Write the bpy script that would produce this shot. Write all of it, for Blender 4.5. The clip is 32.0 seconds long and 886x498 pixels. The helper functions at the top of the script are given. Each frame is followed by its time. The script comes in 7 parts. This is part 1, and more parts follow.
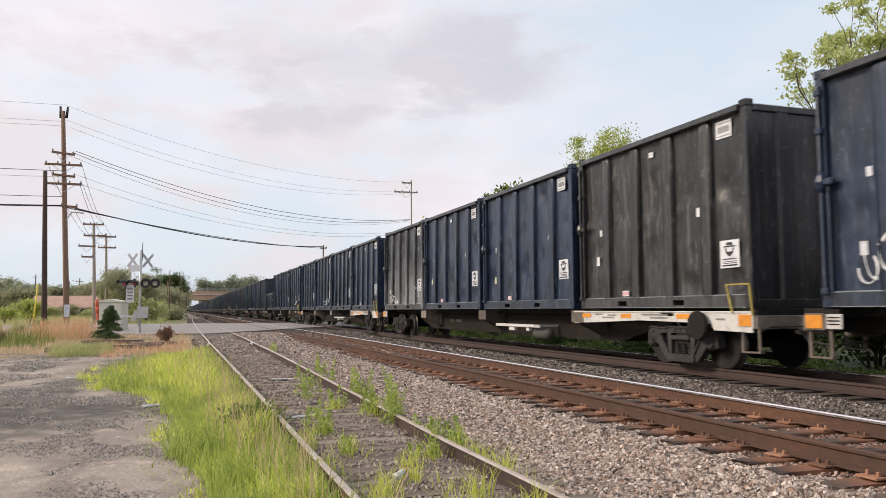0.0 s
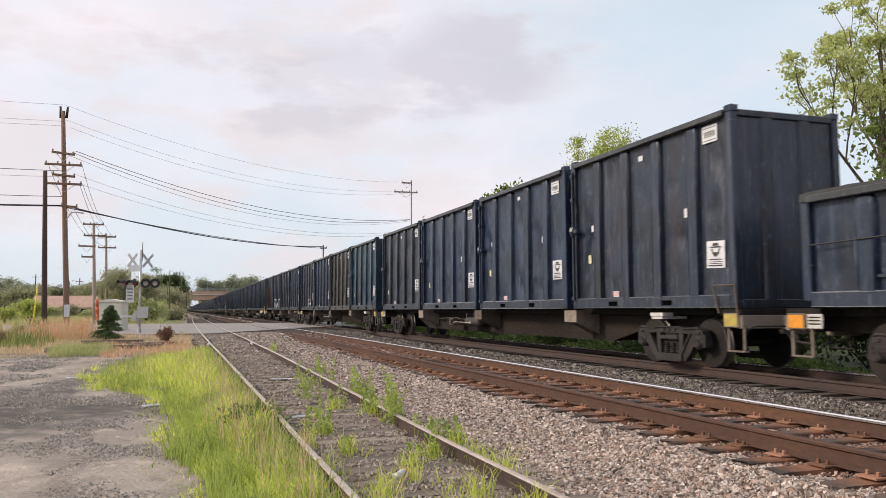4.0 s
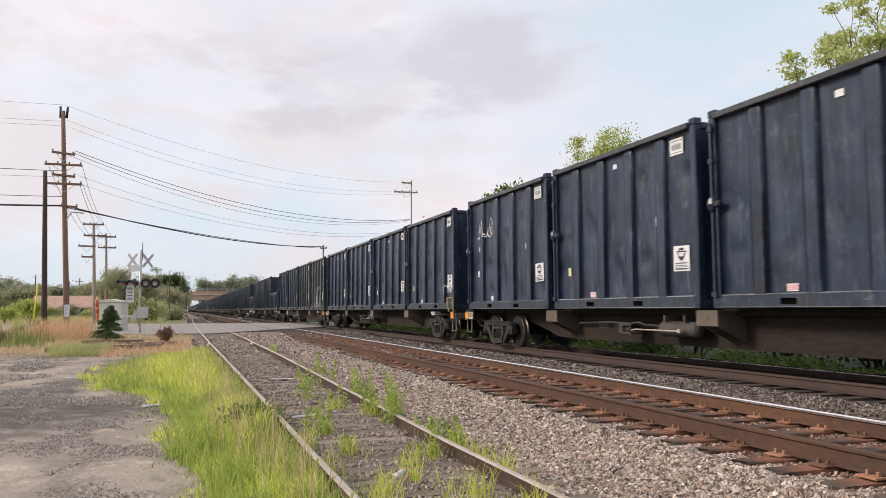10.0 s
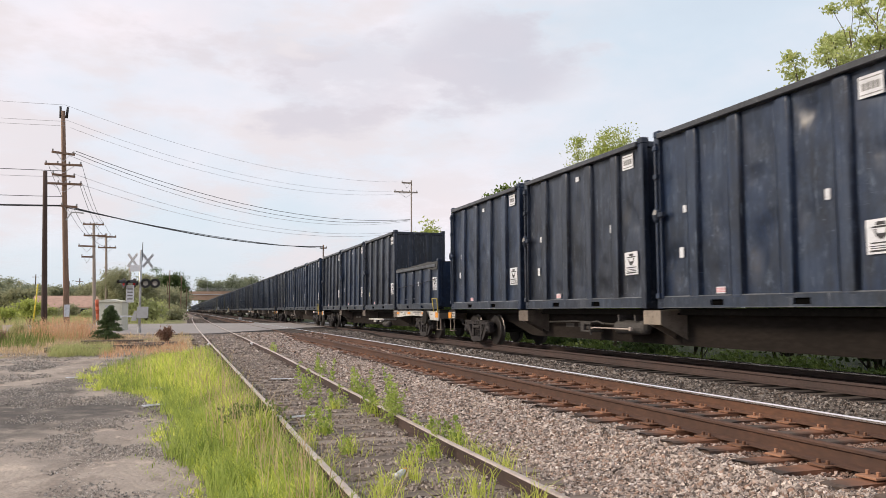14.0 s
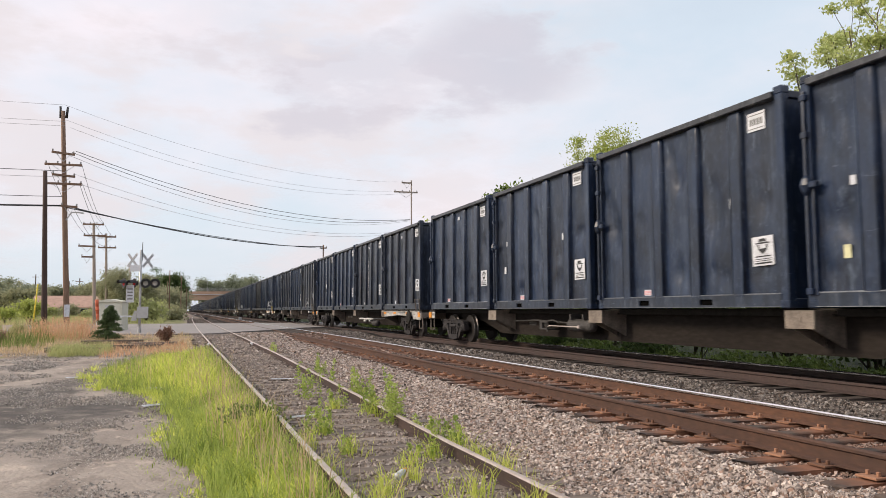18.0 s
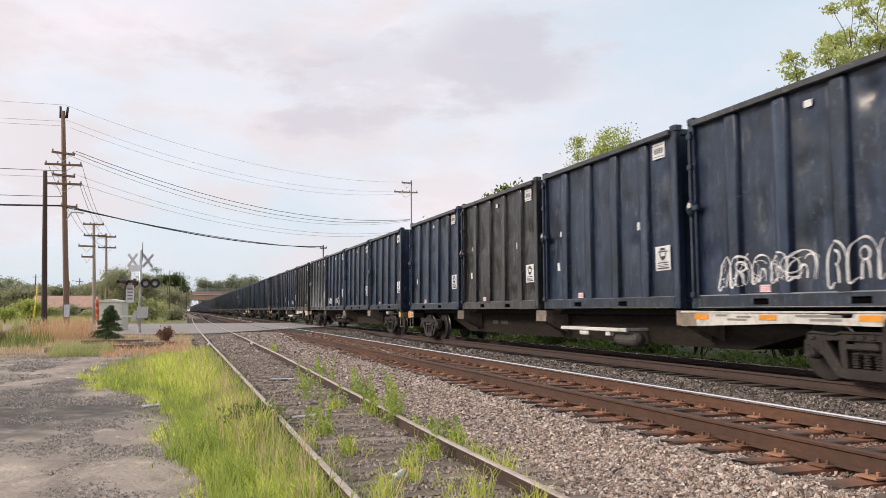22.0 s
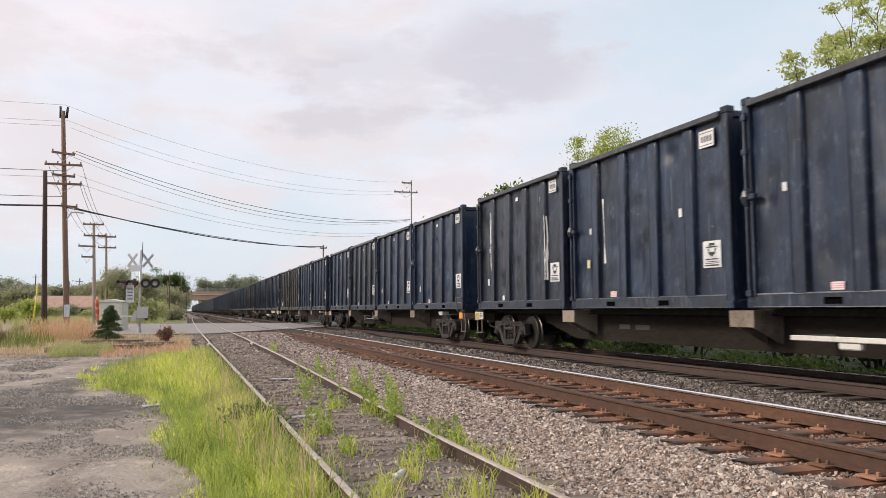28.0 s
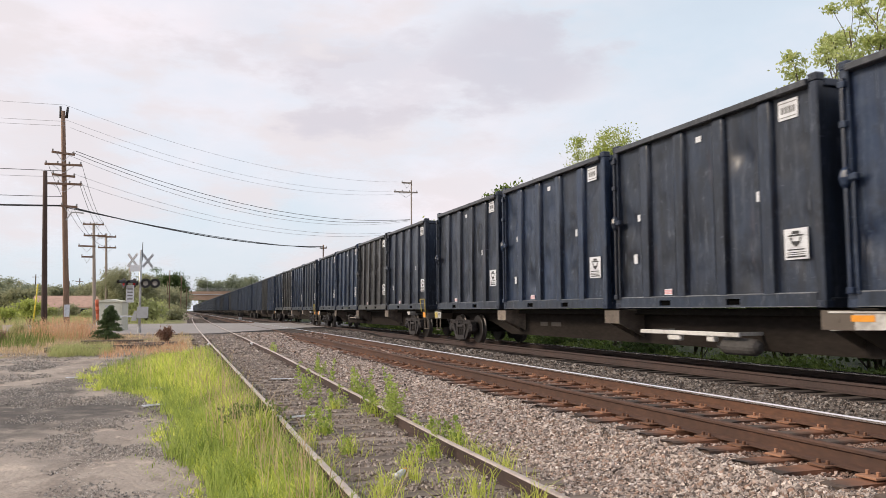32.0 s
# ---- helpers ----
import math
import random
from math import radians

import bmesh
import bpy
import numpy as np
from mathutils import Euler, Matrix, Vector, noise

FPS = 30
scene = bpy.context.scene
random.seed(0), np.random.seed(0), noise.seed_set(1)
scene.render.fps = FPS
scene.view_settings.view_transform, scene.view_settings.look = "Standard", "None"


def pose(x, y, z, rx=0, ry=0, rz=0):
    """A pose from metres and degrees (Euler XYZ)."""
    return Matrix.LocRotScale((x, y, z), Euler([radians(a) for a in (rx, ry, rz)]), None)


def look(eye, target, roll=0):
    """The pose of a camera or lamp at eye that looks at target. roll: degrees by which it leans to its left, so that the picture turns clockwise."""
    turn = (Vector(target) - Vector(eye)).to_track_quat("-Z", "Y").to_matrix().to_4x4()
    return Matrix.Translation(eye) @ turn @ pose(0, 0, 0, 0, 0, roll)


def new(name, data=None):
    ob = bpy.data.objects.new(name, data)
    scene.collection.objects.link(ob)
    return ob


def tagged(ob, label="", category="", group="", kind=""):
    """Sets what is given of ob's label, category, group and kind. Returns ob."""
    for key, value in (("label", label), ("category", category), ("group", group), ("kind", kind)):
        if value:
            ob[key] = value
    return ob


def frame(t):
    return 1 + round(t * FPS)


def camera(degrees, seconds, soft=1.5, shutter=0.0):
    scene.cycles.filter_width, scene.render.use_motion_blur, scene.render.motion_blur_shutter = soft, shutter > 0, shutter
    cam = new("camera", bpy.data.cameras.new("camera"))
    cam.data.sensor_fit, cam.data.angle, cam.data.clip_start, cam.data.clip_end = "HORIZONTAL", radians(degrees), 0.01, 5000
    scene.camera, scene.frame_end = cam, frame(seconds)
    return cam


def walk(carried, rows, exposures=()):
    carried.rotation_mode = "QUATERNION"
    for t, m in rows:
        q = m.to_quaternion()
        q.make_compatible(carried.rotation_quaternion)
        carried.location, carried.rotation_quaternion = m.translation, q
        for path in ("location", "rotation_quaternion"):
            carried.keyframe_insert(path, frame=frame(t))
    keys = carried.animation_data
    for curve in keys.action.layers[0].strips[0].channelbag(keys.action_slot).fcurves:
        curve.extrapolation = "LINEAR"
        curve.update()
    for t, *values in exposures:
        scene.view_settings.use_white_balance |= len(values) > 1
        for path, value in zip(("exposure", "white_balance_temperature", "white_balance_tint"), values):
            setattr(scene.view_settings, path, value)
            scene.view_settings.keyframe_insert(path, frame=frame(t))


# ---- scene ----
# Camera on a stand beside the siding; z = 0 is the rail top of the train's track, +y runs along the tracks.
EYE_Z = 1.1263
cam = camera(59.5, 32.0, soft=0.6, shutter=0.1)
_yaw, _tilt = radians(18.717), radians(4.429)
_way = Vector((math.sin(_yaw) * math.cos(_tilt), math.cos(_yaw) * math.cos(_tilt), math.sin(_tilt)))
_eye = Vector((0, 0, EYE_Z))
walk(cam, [(0.0, look(_eye, _eye + _way, -0.32)), (32.0, look(_eye, _eye + _way, -0.32))])

# ---- light: hazy bright evening sky, low soft sun on the left of the tracks ----
SUN_EL, SUN_AZ = 30.0, 285.0      # degrees, azimuth clockwise from +y
world = bpy.data.worlds.new("world")
scene.world = world
world.use_nodes = True
wn, wl = world.node_tree.nodes, world.node_tree.links
wn.clear()
w_out = wn.new("ShaderNodeOutputWorld")
w_bg = wn.new("ShaderNodeBackground")
w_sky = wn.new("ShaderNodeTexSky")
w_sky.sky_type, w_sky.sun_disc = "NISHITA", False
w_sky.sun_elevation, w_sky.sun_rotation = radians(SUN_EL), radians(SUN_AZ)
w_sky.air_density, w_sky.dust_density, w_sky.ozone_density = 1.0, 3.0, 1.0
# a thin bright overcast veil over the blue, broken into soft banks
w_geo = wn.new("ShaderNodeTexCoord")
w_map = wn.new("ShaderNodeMapping")
w_map.inputs["Scale"].default_value = (1.3, 1.3, 2.6)
w_noise = wn.new("ShaderNodeTexNoise")
w_noise.inputs["Scale"].default_value = 1.7
w_noise.inputs["Detail"].default_value = 6.0
w_noise.inputs["Roughness"].default_value = 0.55
w_ramp = wn.new("ShaderNodeValToRGB")
w_ramp.color_ramp.elements[0].position, w_ramp.color_ramp.elements[0].color = 0.30, (0.75, 0.75, 0.75, 1)
w_ramp.color_ramp.elements[1].position, w_ramp.color_ramp.elements[1].color = 0.62, (0.93, 0.93, 0.93, 1)
w_tint = wn.new("ShaderNodeValToRGB")
w_tint.color_ramp.elements[0].position, w_tint.color_ramp.elements[0].color = 0.36, (6.75, 7.55, 8.4, 1)
w_tint.color_ramp.elements[1].position, w_tint.color_ramp.elements[1].color = 0.66, (8.35, 7.6, 8.0, 1)
w_mix = wn.new("ShaderNodeMixRGB")
wl.new(w_geo.outputs["Generated"], w_map.inputs["Vector"])
wl.new(w_map.outputs["Vector"], w_noise.inputs["Vector"])
wl.new(w_noise.outputs["Fac"], w_ramp.inputs["Fac"])
wl.new(w_noise.outputs["Fac"], w_tint.inputs["Fac"])
wl.new(w_ramp.outputs["Color"], w_mix.inputs["Fac"])
wl.new(w_sky.outputs["Color"], w_mix.inputs["Color1"])
wl.new(w_tint.outputs["Color"], w_mix.inputs["Color2"])
wl.new(w_mix.outputs["Color"], w_bg.inputs["Color"])
w_bg.inputs["Strength"].default_value = 0.122
wl.new(w_bg.outputs["Background"], w_out.inputs["Surface"])

sun = new("sun", bpy.data.lights.new("sun", "SUN"))
sun.data.energy, sun.data.angle, sun.data.color = 2.9, radians(12), (1.0, 0.84, 0.66)
_az, _el = radians(SUN_AZ), radians(SUN_EL)
_sd = Vector((math.sin(_az) * math.cos(_el), math.cos(_az) * math.cos(_el), math.sin(_el)))
sun.matrix_world = look(_sd * 50, (0, 0, 0))
scene.view_settings.exposure = 0.0


# ---- materials ----
def material(name, base, rough=0.7, metal=0.0, dark=None, light=None, scale=3.0, fine=40.0, bump=0.15, spec=0.5, amount=0.6, rnd=0.12, coord="Object", stretch=(1, 1, 1), bump_dist=0.01):
    """A weathered surface: base colour mixed with a darker and a lighter tone by a coarse and a fine noise, fine relief, and a small change from thing to thing."""
    m = bpy.data.materials.new(name)
    m.use_nodes = True
    nt, N, L = m.node_tree, m.node_tree.nodes, m.node_tree.links
    b = N["Principled BSDF"]
    dark = dark or tuple(c * 0.55 for c in base)
    light = light or tuple(min(1, c * 1.35 + 0.01) for c in base)
    tc = N.new("ShaderNodeTexCoord")
    mp = N.new("ShaderNodeMapping")
    mp.inputs["Scale"].default_value = stretch
    L.new(tc.outputs[coord], mp.inputs["Vector"])
    n1, n2 = N.new("ShaderNodeTexNoise"), N.new("ShaderNodeTexNoise")
    n1.inputs["Scale"].default_value, n1.inputs["Detail"].default_value = scale, 5
    n2.inputs["Scale"].default_value, n2.inputs["Detail"].default_value = fine, 4
    L.new(mp.outputs["Vector"], n1.inputs["Vector"])
    L.new(mp.outputs["Vector"], n2.inputs["Vector"])
    info = N.new("ShaderNodeObjectInfo")
    r1 = N.new("ShaderNodeValToRGB")
    e = r1.color_ramp.elements
    e[0].position, e[0].color = 0.32, (*dark, 1)
    e[1].position, e[1].color = 0.68, (*light, 1)
    mid = e.new(0.5)
    mid.color = (*base, 1)
    mixn = N.new("ShaderNodeMath")
    mixn.operation = "MULTIPLY_ADD"
    L.new(n2.outputs["Fac"], mixn.inputs[0])
    mixn.inputs[1].default_value = 0.45
    add = N.new("ShaderNodeMath")
    add.operation = "MULTIPLY_ADD"
    L.new(n1.outputs["Fac"], add.inputs[0])
    add.inputs[1].default_value, add.inputs[2].default_value = 0.55, 0.0
    L.new(add.outputs[0], mixn.inputs[2])
    shift = N.new("ShaderNodeMath")
    shift.operation = "MULTIPLY_ADD"
    L.new(info.outputs["Random"], shift.inputs[0])
    shift.inputs[1].default_value = rnd
    L.new(mixn.outputs[0], shift.inputs[2])
    sub = N.new("ShaderNodeMath")
    sub.operation = "SUBTRACT"
    L.new(shift.outputs[0], sub.inputs[0])
    sub.inputs[1].default_value = rnd / 2
    L.new(sub.outputs[0], r1.inputs["Fac"])
    mx = N.new("ShaderNodeMixRGB")
    mx.inputs["Fac"].default_value = amount
    mx.inputs["Color1"].default_value = (*base, 1)
    L.new(r1.outputs["Color"], mx.inputs["Color2"])
    L.new(mx.outputs["Color"], b.inputs["Base Color"])
    b.inputs["Metallic"].default_value = metal
    b.inputs["Specular IOR Level"].default_value = spec
    rr = N.new("ShaderNodeMath")
    rr.operation = "MULTIPLY_ADD"
    L.new(n1.outputs["Fac"], rr.inputs[0])
    rr.inputs[1].default_value, rr.inputs[2].default_value = 0.3, rough - 0.15
    L.new(rr.outputs[0], b.inputs["Roughness"])
    if bump:
        bp = N.new("ShaderNodeBump")
        bp.inputs["Strength"].default_value, bp.inputs["Distance"].default_value = bump, bump_dist
        L.new(n2.outputs["Fac"], bp.inputs["Height"])
        L.new(bp.outputs["Normal"], b.inputs["Normal"])
    return m


def streaked(name, base, dirt, pale, rough=0.31, streak=0.5, rust=0.0, spec=0.48, dust=0.0, soot=0.0):
    """Worn container paint: base, sooty clouds, vertical run marks and pale scuffs, some rust."""
    m = bpy.data.materials.new(name)
    m.use_nodes = True
    N, L = m.node_tree.nodes, m.node_tree.links
    b = N["Principled BSDF"]
    tc = N.new("ShaderNodeTexCoord")
    info = N.new("ShaderNodeObjectInfo")
    off = N.new("ShaderNodeVectorMath")
    off.operation = "MULTIPLY_ADD"
    L.new(info.outputs["Random"], off.inputs[0])
    off.inputs[1].default_value = (37.0, 53.0, 11.0)
    L.new(tc.outputs["Object"], off.inputs[2])

    def nz(scale, stretch, detail=5, rough_=0.6):
        mp = N.new("ShaderNodeMapping")
        mp.inputs["Scale"].default_value = stretch
        L.new(off.outputs[0], mp.inputs["Vector"])
        n = N.new("ShaderNodeTexNoise")
        n.inputs["Scale"].default_value, n.inputs["Detail"].default_value, n.inputs["Roughness"].default_value = scale, detail, rough_
        L.new(mp.outputs["Vector"], n.inputs["Vector"])
        return n.outputs["Fac"]

    def ramp(src, lo, hi, top=1.0):
        r = N.new("ShaderNodeMapRange")
        r.inputs["From Min"].default_value, r.inputs["From Max"].default_value, r.inputs["To Max"].default_value = lo, hi, top
        L.new(src, r.inputs["Value"])
        return r.outputs["Result"]

    def mix(fac, c1, c2):
        x = N.new("ShaderNodeMixRGB")
        L.new(fac, x.inputs["Fac"])
        for k, c in (("Color1", c1), ("Color2", c2)):
            if isinstance(c, tuple):
                x.inputs[k].default_value = (*c, 1)
            else:
                L.new(c, x.inputs[k])
        return x.outputs["Color"]

    clouds = nz(0.7, (1, 1, 1))
    runs = nz(2.2, (3.0, 3.0, 0.16), 4)
    scuffs = nz(3.0, (1, 1, 0.6), 8, 0.72)
    c = mix(ramp(clouds, 0.42, 0.66, 0.85), base, dirt)
    # brown soot in broad uneven fields, and a chalky bloom that thins upwards in drifts
    soot_c = tuple(0.6 * d + 0.4 * g for d, g in zip(dirt, (0.026, 0.021, 0.018)))
    c = mix(ramp(nz(0.42, (1, 1.2, 0.5), 6, 0.68), 0.54 - 0.2 * soot, 0.66 - 0.2 * soot, 0.8), c, soot_c)
    bloom = tuple(0.68 * d + 0.32 * min(p, 0.17) for d, p in zip(base, pale))
    c = mix(ramp(nz(0.95, (1, 1.3, 0.5), 6, 0.7), 0.50, 0.74, 0.5), c, bloom)
    c = mix(ramp(nz(5.5, (1, 0.8, 0.8), 8, 0.78), 0.53, 0.66, 0.65), c, bloom)
    c = mix(ramp(nz(4.2, (1, 0.9, 0.5), 8, 0.78), 0.44, 0.32, 0.7), c, soot_c)
    c = mix(ramp(nz(0.55, (1, 1.4, 0.8), 6, 0.65), 0.55, 0.76, 0.10), c, pale)
    c = mix(ramp(runs, 0.50, 0.68, min(1.0, streak * 1.4)), c, dirt)
    c = mix(ramp(runs, 0.44, 0.27, streak * 0.7), c, pale)
    c = mix(ramp(scuffs, 0.61, 0.70, 0.75), c, pale)
    c = mix(ramp(nz(9.0, (1, 1, 0.35), 6, 0.75), 0.575, 0.68, 0.55), c, pale)
    c = mix(ramp(nz(7.0, (1, 1, 0.5), 6, 0.75), 0.44, 0.34, 0.6), c, dirt)
    c = mix(ramp(nz(1.0, (16.0, 16.0, 1.1), 4, 0.6), 0.635, 0.69, 0.8), c, pale)
    c = mix(ramp(nz(1.0, (3.0, 5.0, 14.0), 4, 0.6), 0.68, 0.72, 0.7), c, pale)
    if dust:                     # pale dust washed up the lower half of the sides
        sep = N.new("ShaderNodeSeparateXYZ")
        L.new(tc.outputs["Object"], sep.inputs[0])
        low = ramp(sep.outputs["Z"], 2.3, 0.2, dust)
        wash = N.new("ShaderNodeMath")
        wash.operation = "MULTIPLY"
        L.new(low, wash.inputs[0])
        L.new(ramp(nz(0.9, (1, 1, 0.5), 6, 0.65), 0.36, 0.58), wash.inputs[1])
        c = mix(wash.outputs[0], c, pale)
    if rust:
        c = mix(ramp(nz(1.1, (1.5, 1.5, 0.35), 6), 0.60, 0.70, rust), c, (0.16, 0.055, 0.022))
    L.new(c, b.inputs["Base Color"])
    rg = N.new("ShaderNodeMapRange")
    rg.inputs["To Min"].default_value, rg.inputs["To Max"].default_value = rough - 0.08, rough + 0.2
    L.new(clouds, rg.inputs["Value"])
    L.new(rg.outputs["Result"], b.inputs["Roughness"])
    b.inputs["Specular IOR Level"].default_value = spec
    bp = N.new("ShaderNodeBump")
    bp.inputs["Strength"].default_value, bp.inputs["Distance"].default_value = 0.4, 0.05
    L.new(nz(1.6, (1, 1, 0.8), 3), bp.inputs["Height"])
    L.new(bp.outputs["Normal"], b.inputs["Normal"])
    return m


M = {
    "navy": streaked("navy_paint", (0.0140, 0.0275, 0.064), (0.0080, 0.0125, 0.023), (0.10, 0.13, 0.18)),
    "dark": streaked("sooty_navy_paint", (0.0165, 0.0255, 0.048), (0.0095, 0.012, 0.018), (0.10, 0.115, 0.145), streak=0.65, rust=0.1, soot=-0.15),
    "black": streaked("black_paint", (0.025, 0.0255, 0.028), (0.012, 0.012, 0.013), (0.17, 0.168, 0.166), streak=0.7, rust=0.15),
    "sill_dust": streaked("dusty_bottom_rail", (0.060, 0.060, 0.062), (0.022, 0.022, 0.023), (0.17, 0.17, 0.172), streak=0.5),
    "sill_navy": streaked("dusty_navy_bottom_rail", (0.020, 0.032, 0.058), (0.012, 0.016, 0.025), (0.13, 0.145, 0.175), streak=0.5),
    # scraped edge; the sky's light on the ledge is put into its pale tone
    "scraped": material("scraped_edge_highlight", (0.15, 0.16, 0.18), 0.5, 0.2, (0.035, 0.04, 0.05), (0.34, 0.35, 0.37), 2.0, 14, 0.1, rnd=0.3),
    "top_grime": streaked("grimy_top_rail", (0.046, 0.049, 0.056), (0.022, 0.024, 0.028), (0.14, 0.145, 0.155), streak=0.3),
    "mixed": streaked("half_sooty_navy_paint", (0.0165, 0.028, 0.058), (0.012, 0.013, 0.016), (0.17, 0.18, 0.19), streak=0.7, dust=0.45, soot=0.6),
    "teal": streaked("teal_blue_paint", (0.013, 0.045, 0.075), (0.012, 0.018, 0.025), (0.09, 0.14, 0.17)),
    "pale": streaked("bleached_black_paint", (0.023, 0.026, 0.033), (0.014, 0.014, 0.016), (0.27, 0.28, 0.295), streak=0.25, dust=0.85),
    "rusty": streaked("rusty_navy_paint", (0.015, 0.023, 0.043), (0.009, 0.011, 0.016), (0.095, 0.11, 0.14), rust=0.9),
    "stencil": material("faded_grey_stencil", (0.050, 0.044, 0.040), 0.8, 0.0, (0.020, 0.018, 0.016), (0.085, 0.076, 0.070), 9, 60, 0.0),
    "steel_dark": material("sooty_underframe_steel", (0.022, 0.020, 0.018), 0.75, 0.0, (0.010, 0.009, 0.009), (0.050, 0.044, 0.038), 1.5, 18, 0.25, spec=0.12),
    "belly": material("dusty_brown_centre_sill_paint", (0.027, 0.0225, 0.020), 0.9, 0.0, (0.012, 0.010, 0.009), (0.050, 0.042, 0.037), 0.9, 12, 0.15, spec=0.1, stretch=(1, 0.4, 1.5), rnd=0.3),
    "gear": material("grey_brake_gear_paint", (0.062, 0.058, 0.056), 0.7, 0.0, (0.026, 0.024, 0.023), (0.12, 0.112, 0.108), 3, 20, 0.2, spec=0.3),
    "step_steel": material("worn_tan_step_steel", (0.13, 0.105, 0.085), 0.7, 0.0, (0.05, 0.04, 0.034), (0.24, 0.20, 0.165), 4, 30, 0.1),
    "white_sill": material("dirty_white_sill_paint", (0.56, 0.55, 0.53), 0.6, 0.0, (0.18, 0.155, 0.13), (0.74, 0.73, 0.71), 1.3, 12, 0.1, rnd=0.3),
    "beige": material("beige_outrigger_paint", (0.15, 0.122, 0.10), 0.65, 0.0, (0.06, 0.048, 0.038), (0.34, 0.285, 0.23), 4, 30, 0.1, rnd=0.5),
    "orange": material("orange_safety_paint", (0.70, 0.27, 0.02), 0.5, 0.0, (0.42, 0.15, 0.02), (0.82, 0.36, 0.04), 6, 40, 0.05),
    "yellow": material("yellow_rail_paint", (0.46, 0.36, 0.08), 0.5, 0.0, (0.16, 0.11, 0.05), (0.55, 0.45, 0.12), 6, 40, 0.05),
    "bogie": material("grimy_cast_steel", (0.031, 0.027, 0.027), 0.65, 0.0, (0.013, 0.011, 0.011), (0.080, 0.071, 0.068), 3.5, 30, 0.3, spec=0.3),
    "wheel": material("worn_wheel_steel", (0.021, 0.018, 0.017), 0.6, 0.1, (0.011, 0.0095, 0.009), (0.042, 0.035, 0.031), 3, 24, 0.1, spec=0.25),
    "tread": material("polished_tread_steel", (0.13, 0.12, 0.115), 0.45, 0.7, None, None, 8, 50, 0.02),
    "rail_top": material("polished_rail_head", (0.88, 0.84, 0.82), 0.20, 0.9, (0.72, 0.67, 0.64), (0.95, 0.92, 0.90), 2, 30, 0.02),
    "rail_dull": material("dull_rail_head", (0.46, 0.39, 0.35), 0.5, 0.2, (0.26, 0.18, 0.14), (0.60, 0.53, 0.49), 2, 30, 0.05),
    "rail": material("rusty_rail_web", (0.076, 0.037, 0.024), 0.8, 0.0, (0.034, 0.018, 0.013), (0.165, 0.076, 0.040), 1.2, 24, 0.2, stretch=(1, 0.35, 1)),
    # darker web for the siding rails and the rails under the train
    "rail_dark": material("dark_rail_web", (0.058, 0.036, 0.031), 0.8, 0.0, (0.028, 0.019, 0.017), (0.10, 0.063, 0.051), 1.5, 24, 0.2),
    "rust": material("bright_rust", (0.20, 0.075, 0.032), 0.85, 0.0, (0.10, 0.04, 0.02), (0.34, 0.14, 0.06), 6, 50, 0.2),
    "tie": material("creosoted_tie_wood", (0.060, 0.046, 0.039), 0.9, 0.0, (0.022, 0.017, 0.015), (0.13, 0.095, 0.075), 5, 30, 0.5, rnd=0.35, stretch=(0.25, 1.5, 1.5)),
    "tie_grey": material("weathered_grey_tie_wood", (0.18, 0.145, 0.12), 0.95, 0.0, (0.075, 0.06, 0.05), (0.32, 0.27, 0.23), 5, 30, 0.6, rnd=0.35, stretch=(0.25, 1.5, 1.5)),
    "white": material("white_sticker_film", (0.66, 0.68, 0.72), 0.4, 0.0, (0.30, 0.30, 0.32), (0.78, 0.78, 0.79), 7, 40, 0.0, amount=0.6),
    "grey_ink": material("faded_print", (0.20, 0.20, 0.20), 0.5, 0.0, None, None, 8, 40, 0.0),
    "ink": material("black_print", (0.025, 0.025, 0.027), 0.5, 0.0, None, None, 8, 40, 0.0),
    "red_tape": material("red_reflective_tape", (0.66, 0.36, 0.38), 0.4, 0.0, None, None, 8, 40, 0.0),
    "yellow_tag": material("yellow_sticker", (0.62, 0.60, 0.36), 0.4, 0.0, None, None, 8, 40, 0.0),
    "spray": material("white_spray_paint", (0.62, 0.63, 0.65), 0.6, 0.0, (0.30, 0.31, 0.34), (0.75, 0.76, 0.78), 3, 25, 0.0, amount=0.8),
    "red_run": material("dull_red_paint", (0.20, 0.060, 0.045), 0.6, 0.0, (0.10, 0.035, 0.03), (0.28, 0.10, 0.075), 3, 25, 0.0),
    "rust_run": material("orange_brown_rust_run", (0.17, 0.095, 0.055), 0.85, 0.0, (0.07, 0.045, 0.035), (0.34, 0.19, 0.09), 2, 20, 0.1),
    "tarp": material("black_mesh_tarpaulin", (0.035, 0.036, 0.036), 0.85, 0.0, None, None, 3, 60, 0.4),
    # near black, stands for the shade inside the fork pockets
    "void": material("pocket_hole_shade", (0.004, 0.004, 0.004), 1.0, 0.0, (0.003, 0.003, 0.003), (0.006, 0.006, 0.006), 8, 40, 0.0, spec=0.0),
    "hose": material("black_rubber", (0.02, 0.02, 0.02), 0.6, 0.0, None, None, 8, 40, 0.05),
}


# ---- mesh helpers ----
def part(name, bm, mat, parent=None, label=""):
    """Links a bmesh as one mesh object under a thing or a part."""
    me = bpy.data.meshes.new(name)
    bm.to_mesh(me)
    bm.free()
    for m in (mat if isinstance(mat, (list, tuple)) else [mat]):
        me.materials.append(m)
    ob = new(name, me)
    if parent is not None:
        ob.parent = parent
    return tagged(ob, label) if label else ob


def shared(name, me, parent, m=None, label=""):
    """An object of its own on a mesh that alike pieces share."""
    ob = new(name, me)
    ob.parent = parent
    if m is not None:
        ob.matrix_basis = m
    return tagged(ob, label) if label else ob


